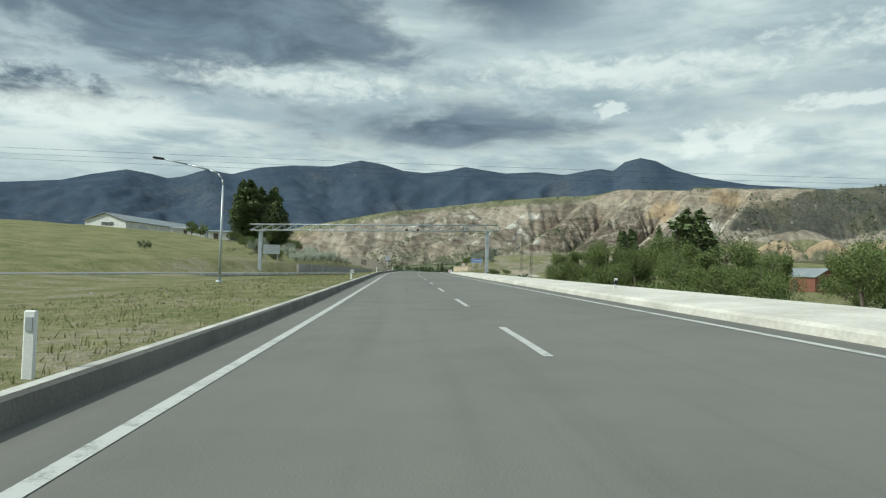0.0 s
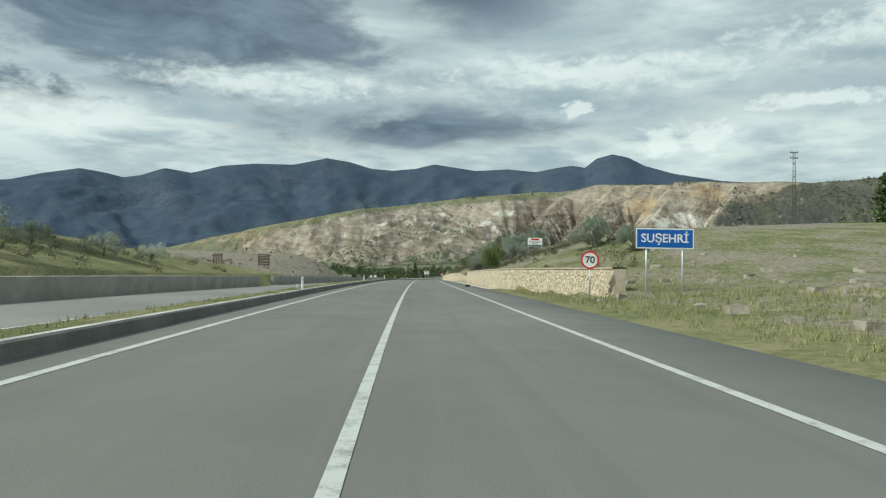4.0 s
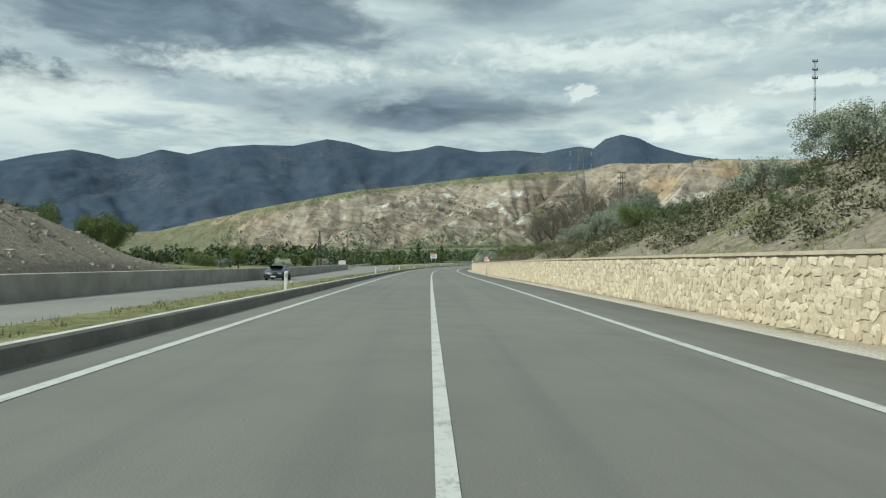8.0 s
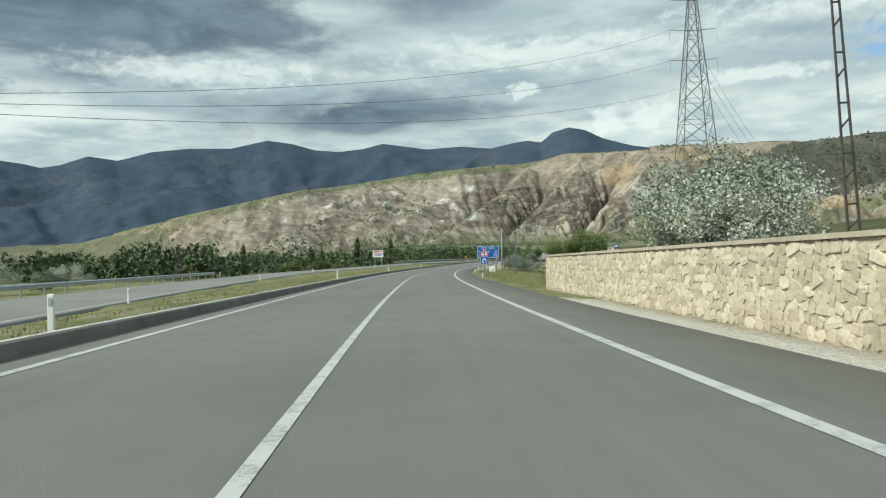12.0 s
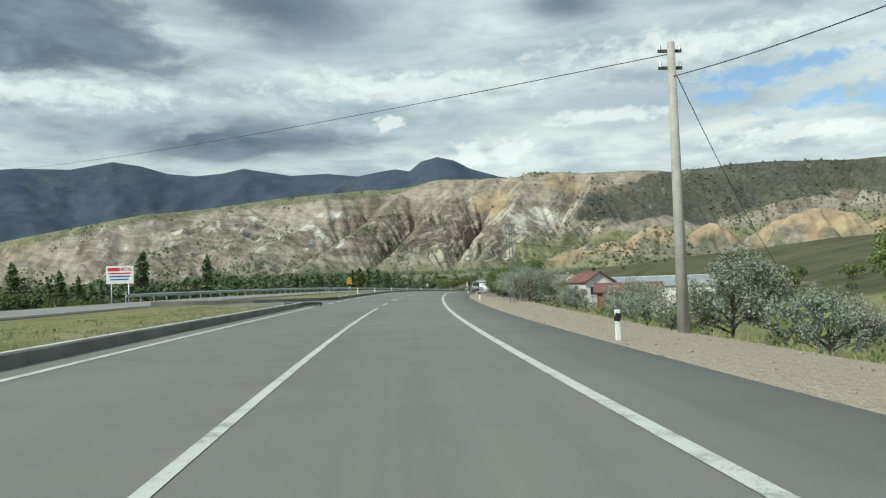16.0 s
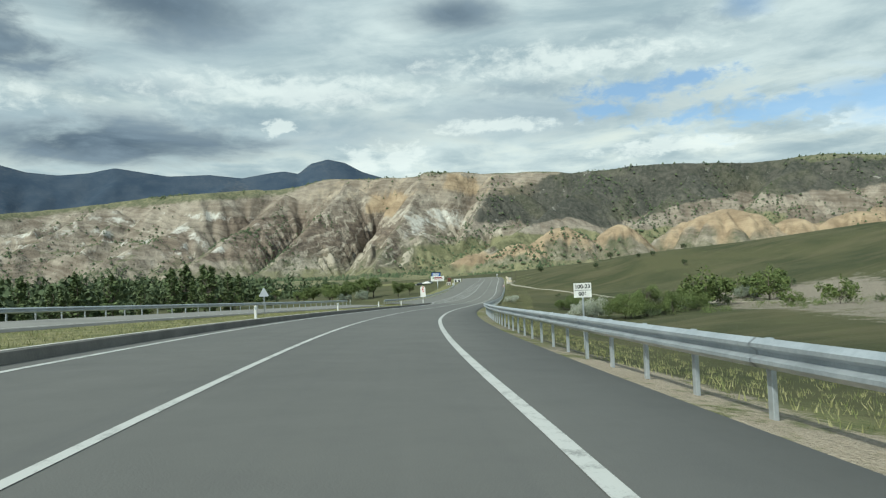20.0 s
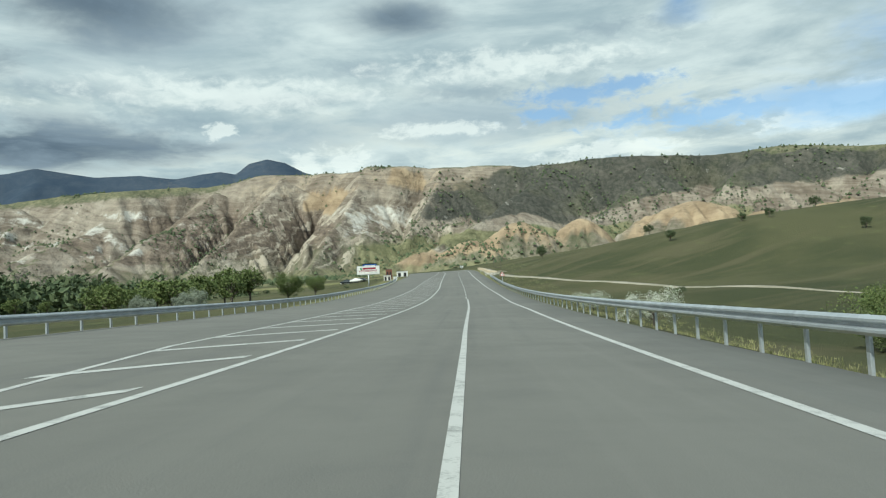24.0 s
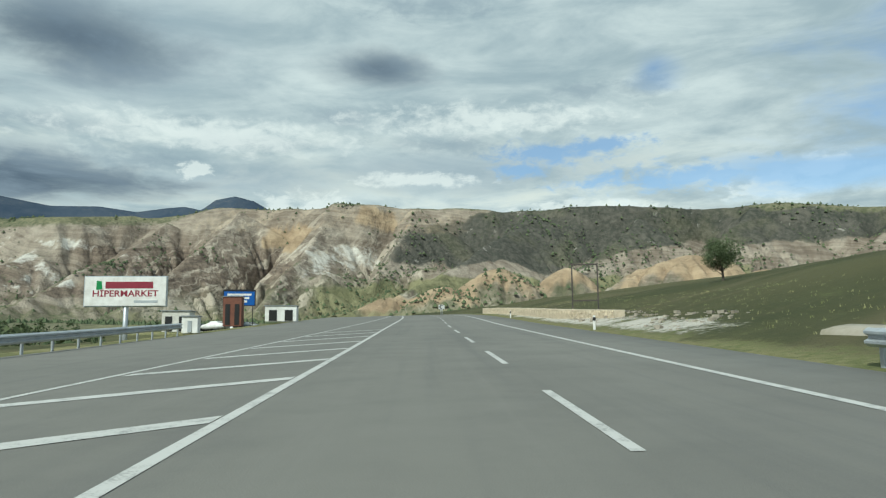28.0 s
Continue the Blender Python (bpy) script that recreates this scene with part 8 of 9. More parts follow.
rngp = np.random.RandomState(77)
PLANTED = [
    ("poplar_b", 155, -41, 0.95), ("poplar_a", 159, -41.5, 1.05), ("poplar_b", 158.5, -37, 0.9), ("poplar_a", 171, -40.5, 1.0), ("poplar_b", 174.5, -40, 0.95), ("poplar_a", 170, -36, 0.85), ("poplar_b", 176, -36, 0.8), ("poplar_a", 157, -39, 1.0), ("poplar_b", 161, -42, 0.9), ("poplar_a", 172.5, -37.8, 1.05), ("poplar_b", 166, -35, 0.8), ("poplar_b", 178, -41, 0.8), ("round_a", 150, -33, 0.9), ("green_a", 143, -38, 1.2), ("green_a", 186, -60, 1.6), ("round_b", 196, -66, 0.9),
    ("round_b", 205, -60, 0.8), ("dark_a", 82.5, -31.1, 0.7), ("blossom", 150, -24, 1.1), ("blossom", 138, -22, 0.9), ("silver_b", 144, -27, 0.9), ("blossom", 160, -22, 1.0), ("blossom", 128, -24, 0.9), ("silver_b", 133, -30, 1.0), ("silver_a", 118, -27, 0.9), ("green_a", 152, -28, 1.3),
    ("blossom", 113, -19.5, 0.75), ("silver_b", 117, -20.5, 0.9), ("blossom", 121, -19.6, 0.8), ("silver_a", 125, -21, 0.8), ("blossom", 131, -20, 0.85), ("silver_b", 136, -19.8, 0.8), ("blossom", 142, -20.2, 0.8), ("silver_a", 147, -20, 0.75), ("blossom", 154, -20.5, 0.75), ("green_a", 110, -22, 0.8),
    ("silver_b", 170, -24, 0.9), ("blossom", 178, -23, 0.8), ("green_a", 126, -31, 1.0), ("blossom", 185, -22, 0.7),
    # right of the first stretch
    ("poplar_b", 98, 29, 0.65), ("poplar_b", 94, 27, 0.6), ("round_b", 86, 23, 1.1), ("round_a", 78, 24, 1.0), ("round_b", 72, 26, 1.1), ("round_a", 66, 24, 0.9), ("green_a", 60, 22, 1.5), ("green_a", 52, 22, 1.4), ("green_a", 84, 18.5, 1.3), ("green_a", 74, 20, 1.4), ("round_b", 58, 25, 0.9), ("green_a", 46, 22, 1.3), ("round_a", 40, 25, 0.9),
    ("poplar_a", 160, 58, 1.1), ("poplar_b", 168, 62, 0.95), ("poplar_a", 175, 66, 0.9), ("poplar_b", 150, 60, 0.8), ("poplar_b", 182, 58, 0.7), ("poplar_b", 196, 52, 0.55), ("poplar_b", 203, 53, 0.6), ("poplar_a", 190, 70, 0.8),
    ("round_a", 95, 19.5, 0.95), ("green_a", 92, 18.5, 1.3), ("round_b", 99, 24, 0.9), ("green_a", 88, 21, 1.4), ("round_a", 84, 27, 0.8), ("round_b", 92, 30, 1.1), ("round_a", 104, 33, 1.1), ("green_a", 80, 24, 1.3), ("green_a", 76, 30, 1.5), ("round_b", 70, 34, 1.0),
    ("round_a", 62, 31, 0.95), ("green_a", 66, 26, 1.3), ("round_b", 52, 33, 1.0), ("green_a", 56, 27, 1.4), ("green_a", 45, 28, 1.3), ("round_a", 42, 34, 1.1), ("round_b", 34, 32, 1.0), ("green_a", 110, 30, 1.2), ("round_a", 116, 38, 1.2), ("poplar_b", 112, 44, 0.8), ("poplar_b", 120, 48, 0.85), ("poplar_a", 128, 46, 0.8),
    ("dark_a", 103, 15, 0.8), ("dark_a", 122, 13, 0.6), ("green_a", 118, 12, 0.5), ("green_a", 126, 15, 0.45), ("dark_a", 132, 12.5, 0.5),
    ("silver_a", 176, 13.5, 1.1), ("silver_b", 171, 15, 1.0),
    # bushes on the right bank
    ("silver_a", 228, 14, 1.2), ("silver_a", 231, 16, 1.4), ("silver_b", 234, 17.5, 1.5), ("silver_a", 239, 19, 1.5), ("green_a", 230, 11.5, 1.0), ("green_a", 236, 12, 1.1), ("silver_a", 244, 16, 1.3), ("dark_a", 240, 10.5, 0.9), ("dark_a", 250, 10, 0.9), ("dark_a", 254, 11, 1.0), ("dark_a", 262, 10.5, 0.9), ("dark_a", 266, 9.5, 0.7), ("dark_a", 270, 13.5, 1.0), ("dark_a", 276, 10, 0.9), ("green_a", 283, 10.5, 0.7), ("dark_a", 285, 12.5, 0.9), ("dark_a", 290, 9.5, 0.7), ("green_a", 316, 9.6, 0.5), ("dark_a", 310, 10, 0.8), ("bare_a", 314, 15, 1.0), ("bare_a", 335, 13, 0.9),
    ("round_b", 218, 10.5, 0.78), ("silver_a", 221, 13.5, 1.1), ("silver_b", 225, 11.5, 1.0), ("silver_a", 237, 9.6, 1.0), ("silver_b", 240.5, 10.2, 1.15), ("green_a", 244, 9.2, 1.05), ("silver_a", 247, 10.5, 1.1), ("bare_a", 247, 14.5, 0.8), ("bare_a", 251, 15.5, 0.85), ("silver_b", 251, 9.4, 0.9), ("silver_a", 255, 9.8, 0.9), ("silver_b", 259, 9.2, 0.8), ("silver_b", 255, 13, 1.2), ("silver_a", 258.5, 15, 1.2), ("silver_b", 262, 12.5, 1.0), ("silver_a", 265, 14, 1.0), ("silver_b", 268, 13, 0.95), ("silver_a", 271, 14, 0.85), ("silver_b", 272, 11.5, 0.8), ("silver_a", 267, 17.0, 0.95),
    ("silver_a", 232, 13, 1.1), ("silver_a", 236, 15.5, 1.25), ("silver_b", 240, 12, 1.1), ("bare_a", 238, 17, 0.85), ("bare_a", 243, 18, 0.9), ("dark_a", 227, 12, 1.0), ("dark_a", 245, 14, 0.9), ("silver_a", 248, 13, 1.0), ("silver_b", 252, 15, 1.15), ("silver_a", 256, 12, 0.9), ("dark_a", 259, 10.5, 0.8),
    ("silver_b", 263, 14.5, 1.0), ("dark_a", 268, 11, 0.8), ("dark_a", 273, 12.5, 0.9), ("dark_a", 279, 11.5, 0.8), ("silver_a", 288, 12, 1.0), ("silver_b", 292, 10.5, 1.0), ("silver_b", 296, 12, 0.9), ("silver_a", 300, 14, 1.1), ("silver_b", 304, 11, 0.9),
    ("bare_a", 324, 13, 0.95), ("bare_a", 328, 15, 1.05), ("bare_a", 331, 12.5, 0.9), ("bare_a", 336, 15, 1.1), ("bare_a", 340, 13.5, 1.0), ("green_a", 327, 9.2, 0.62), ("green_a", 331, 9.5, 0.75), ("green_a", 335, 9.2, 0.7), ("dark_a", 333, 11, 0.9), ("green_a", 338, 9.4, 0.6), ("bare_a", 310, 14, 0.8), ("bare_a", 306, 16, 0.8),
    ("green_a", 342, 9.5, 0.6), ("green_a", 347, 10, 0.6), ("dark_a", 366, 14, 0.4), ("dark_a", 371, 18, 0.45), ("dark_a", 378, 22, 0.5), ("green_a", 360, 20, 0.5), ("dark_a", 352, 24, 0.5),
    ("silver_a", 391, 9.0, 1.45), ("silver_b", 395, 10.5, 1.2), ("blossom", 388, 8.5, 1.0), ("dark_a", 398, 8.6, 0.7),
    ("round_b", 312, -29, 0.8), ("round_a", 318, -33, 1.0), ("round_b", 308, -33, 0.9), ("dark_a", 313, -25, 1.0),
    ("green_a", 340, -30, 1.2), ("silver_b", 352, -31, 1.0), ("blossom", 372, -27, 0.9), ("round_b", 366, -33, 0.7), ("green_a", 380, -29, 1.1), ("round_a", 392, -32, 0.8), ("round_b", 404, -30, 0.8), ("silver_a", 420, -31, 1.0), ("blossom", 428, -33, 1.2), ("silver_b", 436, -33, 1.0), ("blossom", 446, -37, 1.1), ("dark_a", 432, -31, 1.0), ("silver_b", 455, -40, 1.0),
    # meadow and village
    ("round_a", 458.6, 16.4, 1.0), ("round_b", 460.5, 19.6, 1.05), ("dark_a", 463, 14, 0.5), ("silver_a", 517.8, 10.8, 1.15), ("round_b", 528.5, 23.7, 0.95), ("silver_b", 515, 12.0, 0.95), ("silver_a", 519, 14, 0.9), ("silver_b", 522, 9.8, 0.6), ("silver_b", 526, 10.5, 0.7), ("silver_a", 534, 12.6, 1.0), ("silver_b", 537, 10.5, 0.8), ("silver_a", 544.5, 8.9, 1.0), ("silver_b", 547, 9.2, 1.15), ("silver_a", 549.5, 8.7, 1.0), ("silver_b", 552.5, 9.4, 1.0), ("green_a", 556, 9.3, 1.2), ("green_a", 562, 9.2, 1.25),
    ("dark_a", 556, 8.2, 0.75), ("dark_a", 560, 8.8, 0.85), ("green_a", 573, 9.8, 1.1), ("silver_b", 571.5, 9.0, 0.8), ("dark_a", 578, 9.8, 1.2), ("round_a", 576, 12, 0.95), ("silver_a", 571, 12, 1.45), ("green_a", 570.5, 8.8, 0.8), ("dark_a", 580.5, 10.5, 0.8), ("round_a", 547, 21, 0.5), ("dark_a", 552, 16, 0.6), ("round_a", 500, 55, 0.9), ("round_b", 507, 60, 1.0), ("silver_a", 490, 48, 0.8),
    ("dark_a", 484, 12.2, 0.4),
    # below the guardrail
    ("poplar_a", 815.2, -77.5, 1.25), ("poplar_b", 794.3, -75.7, 1.05), ("poplar_a", 801, -80, 1.2), ("poplar_a", 807, -79, 1.25), ("poplar_b", 811, -82, 1.2), ("blossom", 733, 20, 1.3), ("blossom", 738, 22, 1.5), ("blossom", 775.6, 8.2, 0.72), ("blossom", 794, 8.8, 0.6), ("blossom", 797, 9.2, 0.5), ("blossom", 803.5, 9.2, 0.45), ("dark_a", 812, 20, 0.8), ("green_a", 781, 22, 1.35), ("dark_a", 779, 21.5, 1.4), ("green_a", 777, 19.5, 1.1),
    # lone trees on the slope
    ("field_a", 922.5, 20.9, 0.78), ("field_a", 935, 51.1, 0.7), ("field_a", 870.1, 37.1, 0.62), ("field_a", 877.4, 52.7, 0.6), ("field_a", 876.3, 57.4, 0.68), ("field_a", 884.2, 69.9, 0.8), ("field_a", 855.8, 63.1, 0.72), ("field_a", 985, 62, 0.6), ("field_a", 1000, 90, 0.7), ("field_a", 960, 120, 0.8), ("field_a", 975, 125, 0.8), ("field_a", 1040, 80, 0.7),
    # beyond the left guardrail
    ("round_a", 861, -59, 1.3), ("round_b", 868, -64, 1.4), ("round_a", 855, -52, 1.0), ("round_b", 880, -70, 1.5), ("silver_a", 845, -46, 1.3), ("silver_b", 838, -42, 1.1), ("round_b", 879, -32.6, 1.05), ("round_a", 897.6, -31, 1.05), ("round_a", 897, -45, 1.7), ("round_b", 893, -49, 1.9), ("round_a", 889, -53, 1.6), ("round_b", 884, -45, 1.5), ("round_a", 880, -58, 1.5), ("round_b", 872, -50, 1.3), ("round_a", 862, -48, 1.25), ("silver_a", 850, -40, 1.5), ("silver_b", 842, -38, 1.4), ("round_b", 836, -46, 1.0), ("dark_a", 934, -30, 0.9), ("round_a", 872, -56, 1.0), ("dark_a", 918, -40, 0.8), ("dark_a", 975, -60, 0.9),
    ("poplar_a", 788.8, -64.2, 1.15), ("poplar_b", 796.4, -62.6, 1.25), ("poplar_b", 783, -66, 1.1), ("poplar_a", 776, -67, 0.95), ("poplar_b", 768, -70, 0.95), ("poplar_a", 760, -72, 1.0), ("poplar_b", 792, -66, 1.05), ("poplar_b", 750, -76, 0.9), ("poplar_a", 742, -78, 0.95), ("poplar_b", 735, -84, 0.9), ("poplar_a", 722, -90, 0.9), ("poplar_b", 712, -95, 0.85),
]
for row in PLANTED:
    plant(*row)
for k in range(34):
    s = 728 + k * 1.9 + rngp.normal() * 3
    e = 24 + k * 1.35 + rngp.normal() * 3.5
    plant(("green_a", "dark_a", "silver_b", "round_b", "green_a", "bare_a")[k % 6], s, e, (1.5, 1.5, 1.3, 0.8, 1.6, 0.8)[k % 6] * (0.8 + 0.5 * rngp.rand()))
for k in range(20):
    s = 650 + rngp.rand() * 110
    e = 55 + rngp.rand() * 60
    plant(("green_a", "dark_a", "silver_b", "round_b", "green_a")[k % 5], s, e, 0.7 + 0.5 * rngp.rand())
for k in range(40):
    s = 690 + rngp.rand() * 230
    e = -70 - rngp.rand() * 60
    plant(("round_a", "round_b", "dark_a", "poplar_b")[k % 4], s, e, 0.8 + 0.6 * rngp.rand())
for k in range(24):
    s = 590 + rngp.rand() * 110
    e = -60 - rngp.rand() * 60
    plant(("round_a", "round_b", "poplar_b", "green_a")[k % 4], s, e, 0.8 + 0.5 * rngp.rand())

# low scrub on the banks and hedge bottoms, too dense to count
def thicket(name, areas, mat, label, seed):
    rng = np.random.RandomState(seed)
    cs, rs = [], []
    for count, s0, s1, e0, e1, size in areas:
        s, e = s0 + (s1 - s0) * rng.rand(count), e0 + (e1 - e0) * rng.rand(count)
        thin = fbm(seed, s / 6, e / 6, 2) > -0.12
        s, e = s[thin], e[thin]
        sz = size * (0.6 + 0.8 * rng.rand(len(s)))
        cs.append(on_land(s, e, sz * 0.45))
        rs.append(np.stack([sz, sz, sz * 0.75], 1))
    cs, rs = np.concatenate(cs), np.concatenate(rs)
    v, f = leaf_cloud(rng, cs, rs, (100 if seed == 201 else 70) * len(cs), 0.055 if seed == 201 else 0.085)
    return tagged(mesh(name, v, f, mat), label, "scrub", kind="stuff")


LEAF_MIXED = leaf_material("scrub_leaf", (0.09, 0.098, 0.054), (0.23, 0.215, 0.135))
thicket("bank_scrub", [(620, 222, 340, 7.6, 20, 0.5), (120, 176, 208, 8, 16, 0.35), (150, 246, 300, 7.8, 13, 0.5), (60, 385, 405, 8, 13, 0.5), (120, 305, 340, 7.8, 12, 0.7), (60, 225, 300, -32, -19, 0.35), (150, 106, 200, -30, -18.2, 0.5), (90, 165, 205, 8, 16, 0.4), (380, 256, 310, 7.8, 14, 0.5), (160, 262, 312, 13, 22, 0.5)], LEAF_MIXED, "grey-green scrub over the stony banks", 201)
thicket("hedge", [(380, 44, 103, 18.5, 30, 0.9), (200, 44, 99, 17.5, 22, 0.7), (200, 10, 44, 21, 30, 0.8), (300, 722, 800, 24, 60, 1.0), (90, 512, 560, 9, 15, 0.8)], LEAF_GREEN, "dense green hedge of wild shrubs", 202)

# far woods in the valley, one joined mass of leaf clumps
wood_c, wood_r = [], []
for k in range(1500):
    if k < 500:
        a, r = radians(-26 + 50 * rngp.rand()), 330 + 620 * rngp.rand() ** 0.8
        x, y = HUB[0] + math.sin(a) * r - 60, HUB[1] + math.cos(a) * r
        z = max(-5.0, -7 + 40 * float(smooth((r - 500) / 900)) * float(smooth((math.degrees(a) + 30) / 40)))
    elif k < 1150:
        s, e = 560 + 600 * rngp.rand(), -100 - 300 * rngp.rand()
        x, y, z = on_land(s, e)
    else:
        s, e = 760 + 330 * rngp.rand(), -125 - 60 * rngp.rand()
        x, y, z = on_land(s, e)
    if fbm(97, np.array(x / 70), np.array(y / 70), 2) < -0.22 and k % 3:
        continue
    hgt = 5 + 7 * rngp.rand()
    for q in range(3):
        wood_c.append((x + rngp.normal() * 3.0, y + rngp.normal() * 3.0, float(z) - 0.4 + hgt * (0.3 + 0.3 * q)))
        wood_r.append((3.4, 3.4, hgt * 0.3))
v, f = leaf_cloud(rngp, np.array(wood_c), np.array(wood_r), 46 * len(wood_c), 0.95)
woods = mesh("valley_woods", v, f, LEAF_DARK)
tagged(woods, "dark green woods along the valley floor", "woods", kind="stuff")

# scrub on the hills
pick = np.argwhere((u > 0.02) & (u < 1.02) & (aa > -20) & (aa < 62))
pick = pick[rngp.permutation(len(pick))[:30000]]
dens = fbm(71, px / 120, py / 120, 3) + 0.1 * gentle + 0.3 * gentle * smooth((bench_f - 0.9) / 0.06) - 0.03 * heath_shade_c - 0.12 * badland * bare
keep = [(i, j) for i, j in pick if dens[i, j] + rngp.normal() * 0.16 > 0.17]
cent = np.array([(px[i, j] + rngp.normal() * 3, py[i, j] + rngp.normal() * 3, hz[i, j] + 0.6) for i, j in keep])
sv, sf = [], []
oct_v = np.array([(1, 0, 0), (0, 1, 0), (-1, 0, 0), (0, -1, 0), (0, 0, 1.2)])
for k, c in enumerate(cent):
    q = oct_v * (1.4 + 2.8 * rngp.rand() ** 2.0) * (0.8 + 0.4 * rngp.rand(5, 1)) + c
    sv.append(q)
    n0 = 5 * k
    sf += [(n0, n0 + 1, n0 + 4), (n0 + 1, n0 + 2, n0 + 4), (n0 + 2, n0 + 3, n0 + 4), (n0 + 3, n0, n0 + 4)]
bushes = mesh("hill_scrub", np.vstack(sv), sf, LEAF_DARK)
tagged(bushes, "dark scrub bushes dotted over the badland slopes", "scrub", kind="stuff")

# grass tufts along the verges
gs, ge = [], []


def sow(count, s0, s1, e0, e1):
    gs.append(s0 + (s1 - s0) * rngp.rand(count))
    ge.append(e0 + (e1 - e0) * rngp.rand(count))


sow(7000, -5, 110, -12, -4.7)
sow(4000, 110, 400, -7.0, -4.7)
sow(5000, 400, 536, -10, -4.7)
sow(6000, 566, 738, -10, -4.7)
sow(9000, 104, 172, 6.2, 17)
sow(13000, 404, 480, 6.3, 17)
sow(4000, 480, 540, 9, 20)
sow(8000, 612, 880, 6.7, 13)
sow(4000, 176, 400, 7.0, 14)
sow(1000, 885, 950, 7.5, 16)
gs, ge = np.concatenate(gs), np.concatenate(ge)
root_p = on_land(gs, ge, -0.02)
n = len(gs)
tall = np.where((gs > 404) & (gs < 480) & (ge > 6), 0.105, 0.085) * (0.5 + rngp.rand(n)) * np.where((gs > 600) & (gs < 880) & (ge > 6), 1.4, np.where((ge > 6) & (gs < 600), 1.8, 1.0))
ang = rngp.rand(n) * 6.28
lean = np.stack([np.cos(ang), np.sin(ang), 0 * ang], 1)
side = np.stack([-np.sin(ang), np.cos(ang), 0 * ang], 1)
gvs = []
for k in range(4):
    spread = rngp.normal(size=(n, 2)) * 0.07
    bpos = root_p + np.c_[spread, np.zeros(n)]
    l2 = lean * (rngp.normal(size=(n, 1)) * 0.3) + side * (rngp.normal(size=(n, 1)) * 0.3)
    hh = tall * (0.6 + 0.7 * rngp.rand(n))
    gvs.append(np.stack([bpos - side * 0.012, bpos + side * 0.012, bpos + l2 * hh[:, None] + np.c_[np.zeros((n, 2)), hh]], 1))
tv = np.concatenate(gvs).reshape(-1, 3)
GRASS = leaf_material("grass_blade", (0.15, 0.175, 0.062), (0.37, 0.34, 0.175))
tufts = mesh("grass_tufts", tv, np.arange(len(tv)).reshape(-1, 3), GRASS)
tagged(tufts, "tufts of half-dry grass along the verges", "grass", kind="stuff")

# loose stones on banks and verges
stv, stf = [], []
cube = np.array([(x, y, z) for x in (-1, 1) for y in (-1, 1) for z in (-0.6, 0.8)], float)
quad = [(0, 1, 3, 2), (4, 6, 7, 5), (0, 4, 5, 1), (2, 3, 7, 6), (0, 2, 6, 4), (1, 5, 7, 3)]
k = 0
for count, s0, s1, e0, e1, size in ((1100, 222, 300, -34, -17.6, 0.09), (420, 480, 560, 5.4, 9, 0.022), (70, -5, 120, -14, -5, 0.035), (110, 893, 914, 6.8, 10, 0.07), (200, 225, 300, 7.2, 15, 0.07), (120, 130, 170, 7, 24, 0.14), (220, 340, 400, 7, 16, 0.06)):
    for _ in range(count):
        s, e = s0 + (s1 - s0) * rngp.rand(), e0 + (e1 - e0) * rngp.rand()
        p = on_land(s, e, 0.0)
        q = cube * size * (0.5 + rngp.rand() ** 2 * 1.6) * (0.6 + 0.6 * rngp.rand(8, 3)) + p
        stv.append(q)
        stf += [tuple(8 * k + i for i in fq) for fq in quad]
        k += 1
stones = mesh("loose_stones", np.vstack(stv), stf, FIELD_STONE)
tagged(stones, "scattered pale stones on the banks and verges", "stones", kind="stuff")

# ---- stones of the walls: the nearest as pieces, the rest joined ----


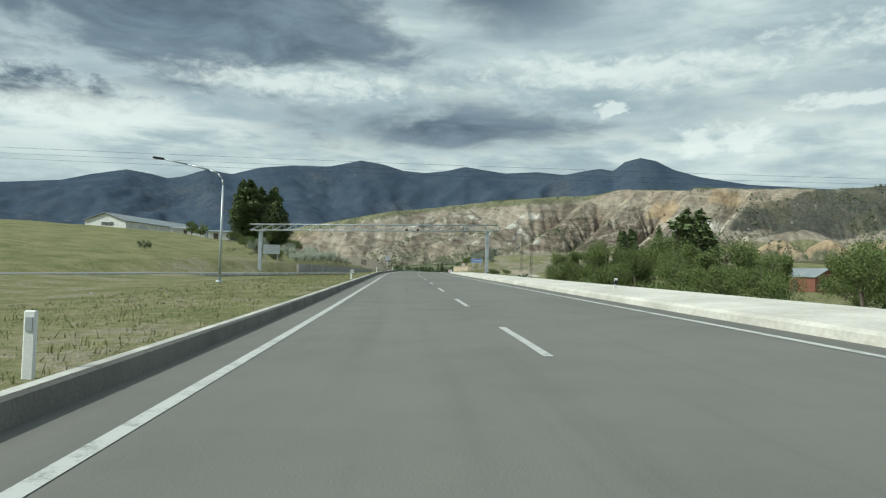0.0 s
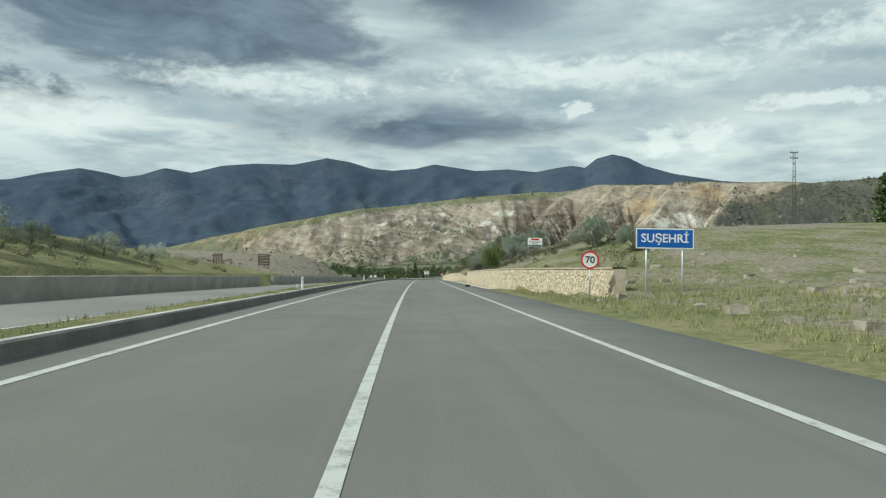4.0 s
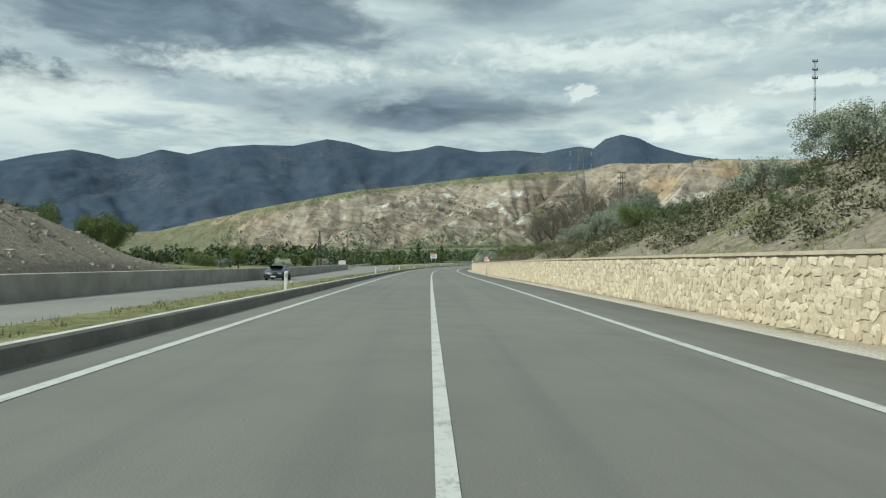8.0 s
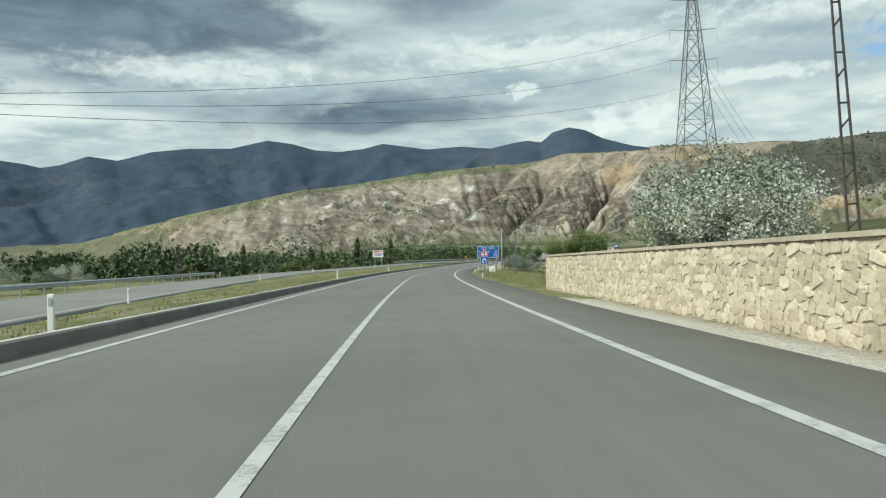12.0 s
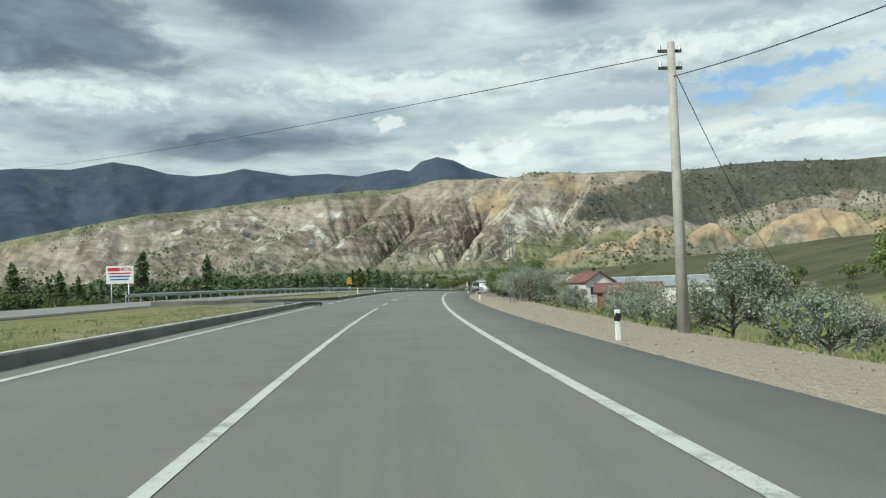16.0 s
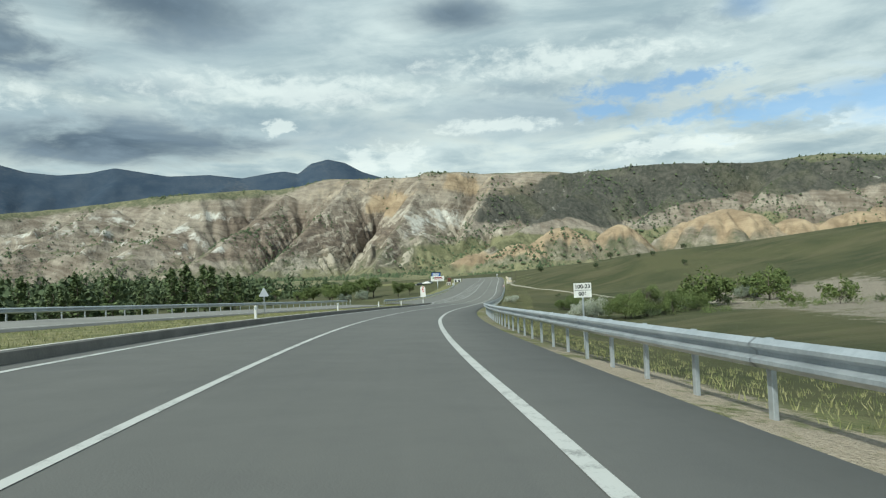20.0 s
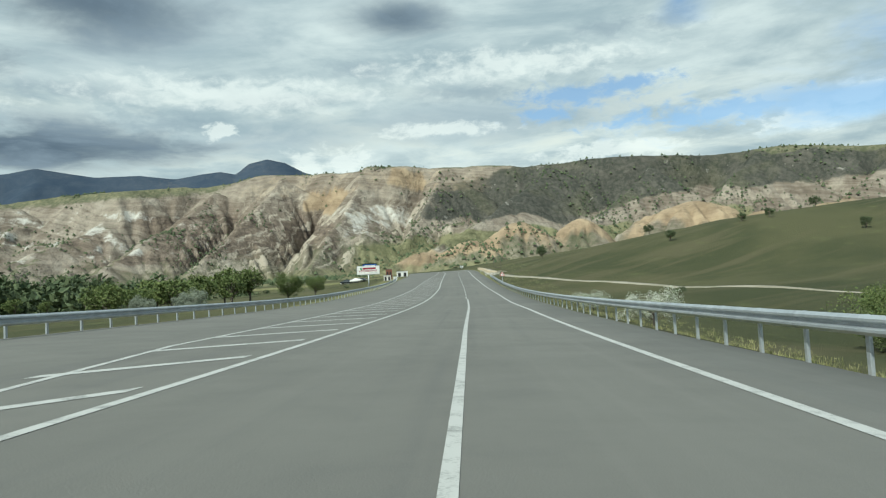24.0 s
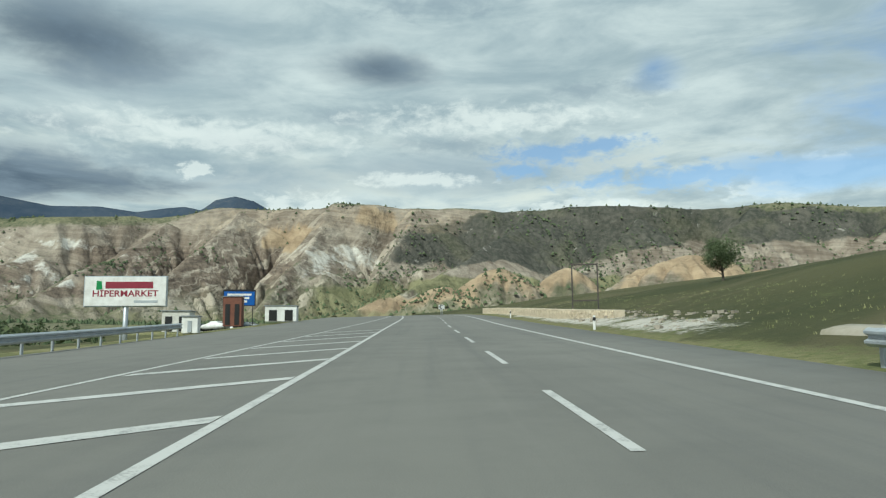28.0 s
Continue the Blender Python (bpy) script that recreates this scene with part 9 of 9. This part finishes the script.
def rubble(wall, s0, s1, pairs, h_full, pieces, seed, top=((0, 0.0), (2000, 0.0))):
    rng = np.random.RandomState(seed)
    far_v, far_f = [], []
    shapes = []
    for k in range(10):
        q = np.array([(-0.5, -0.5), (0.1 * rng.normal(), -0.56), (0.5, -0.5), (0.55, 0.1 * rng.normal()), (0.5, 0.5), (0.1 * rng.normal(), 0.55), (-0.5, 0.5), (-0.55, 0.1 * rng.normal())])
        q += rng.normal(size=q.shape) * 0.07
        front = q * 0.84
        v = [(0.05, a, b) for a, b in q] + [(-0.012 - 0.02 * rng.rand(), a, b) for a, b in front]
        f = [(i, (i + 1) % 8, 8 + (i + 1) % 8, 8 + i) for i in range(8)] + [tuple(range(8, 16))]
        me = bpy.data.meshes.new("stone")
        me.from_pydata(v, [], f)
        me.materials.append(STONE)
        me.update()
        shapes.append((me, np.array(v), f))
    rows = [(0.16 * k, 0.18 - 0.003 * k) for k in range(8)]
    count = 0
    for r, (z0, hh) in enumerate(rows):
        if z0 > h_full - 0.08:
            continue
        row_h = hh
        s = s0 + 0.1 + rng.rand() * 0.3
        while s < s1 - 0.1:
            wd = 0.13 + 0.25 * rng.rand() ** 1.4
            sc = s + wd / 2
            h_top = h_full + float(table(sc, top))
            if z0 > h_top - 0.1:
                s += wd
                continue
            hh = min(row_h, h_top - z0 - 0.02)
            e = float(table(sc, pairs))
            zc = min(z0 + hh / 2 + rng.normal() * 0.03, h_top - hh * 0.58)
            m = at_road(sc, e, zc, 0) @ pose(0, 0, 0, rng.normal() * 16) @ Matrix.Diagonal((1, wd * 0.98, hh * (0.8 + 0.5 * rng.rand()), 1))
            me, v, f = shapes[rng.randint(10)]
            if sc > pieces[0] and sc < pieces[1] and count < 300:
                ob = new("stone", me)
                ob.parent, ob.matrix_basis = wall, m
                count += 1
            else:
                mm = np.array(m)
                far_f += [tuple(len(far_v) * 16 + i for i in fq) for fq in f]
                far_v.append(v @ mm[:3, :3].T + mm[:3, 3])
            s += wd + 0.015
    if far_v:
        rest = mesh("stones", np.vstack(far_v), far_f, STONE_JOINED, False, wall)
        rest["kind"] = "stuff"


def build_joined(n, bsdf):
    rnd = n.node("ShaderNodeNewGeometry").outputs["Random Per Island"]
    fine = n.noise(n.where, 14.0, 4, 0.6)
    c = n.mix(rnd, (0.46, 0.385, 0.275), (0.70, 0.61, 0.455))
    c = n.mix(n.math("MULTIPLY", n.step(fine, 0.45, 0.7), 0.4), c, (0.33, 0.27, 0.19))
    n.put(bsdf.inputs["Base Color"], c)
    bsdf.inputs["Roughness"].default_value = 0.88
    bump(n, bsdf, fine, 0.02)


STONE_JOINED = material("wall_stone_mixed", build_joined)
rubble(wall_a, 155, 208, W1, 1.33, (180, 207), 5)
rubble(wall_b, 231, 403, W2, 1.31, (345, 380), 6, W2_TOP)
rubble(wall_c, 905, 960, [(905, 8.0), (915, 6.9), (960, 6.5)], 0.75, (905, 930), 7)
for wl, s0, s1, pr, ht, tp in ((wall_a, 155, 208, W1, 1.335, [(0, 0.0), (999, 0.0)]), (wall_b, 231, 403, W2, 1.315, W2_TOP)):
    inner, outer = (lambda s, pr=pr: table(s, pr) - 0.05), (lambda s, pr=pr: table(s, pr) + 0.6)
    low, high = (lambda s, tp=tp, ht=ht: table(s, tp) + ht), (lambda s, tp=tp, ht=ht: table(s, tp) + ht + 0.07)
    cope = strip("coping", s0, s1, [(inner, low), (inner, high), (outer, high), (outer, low)], MORTAR, 1.5, parent=wl)
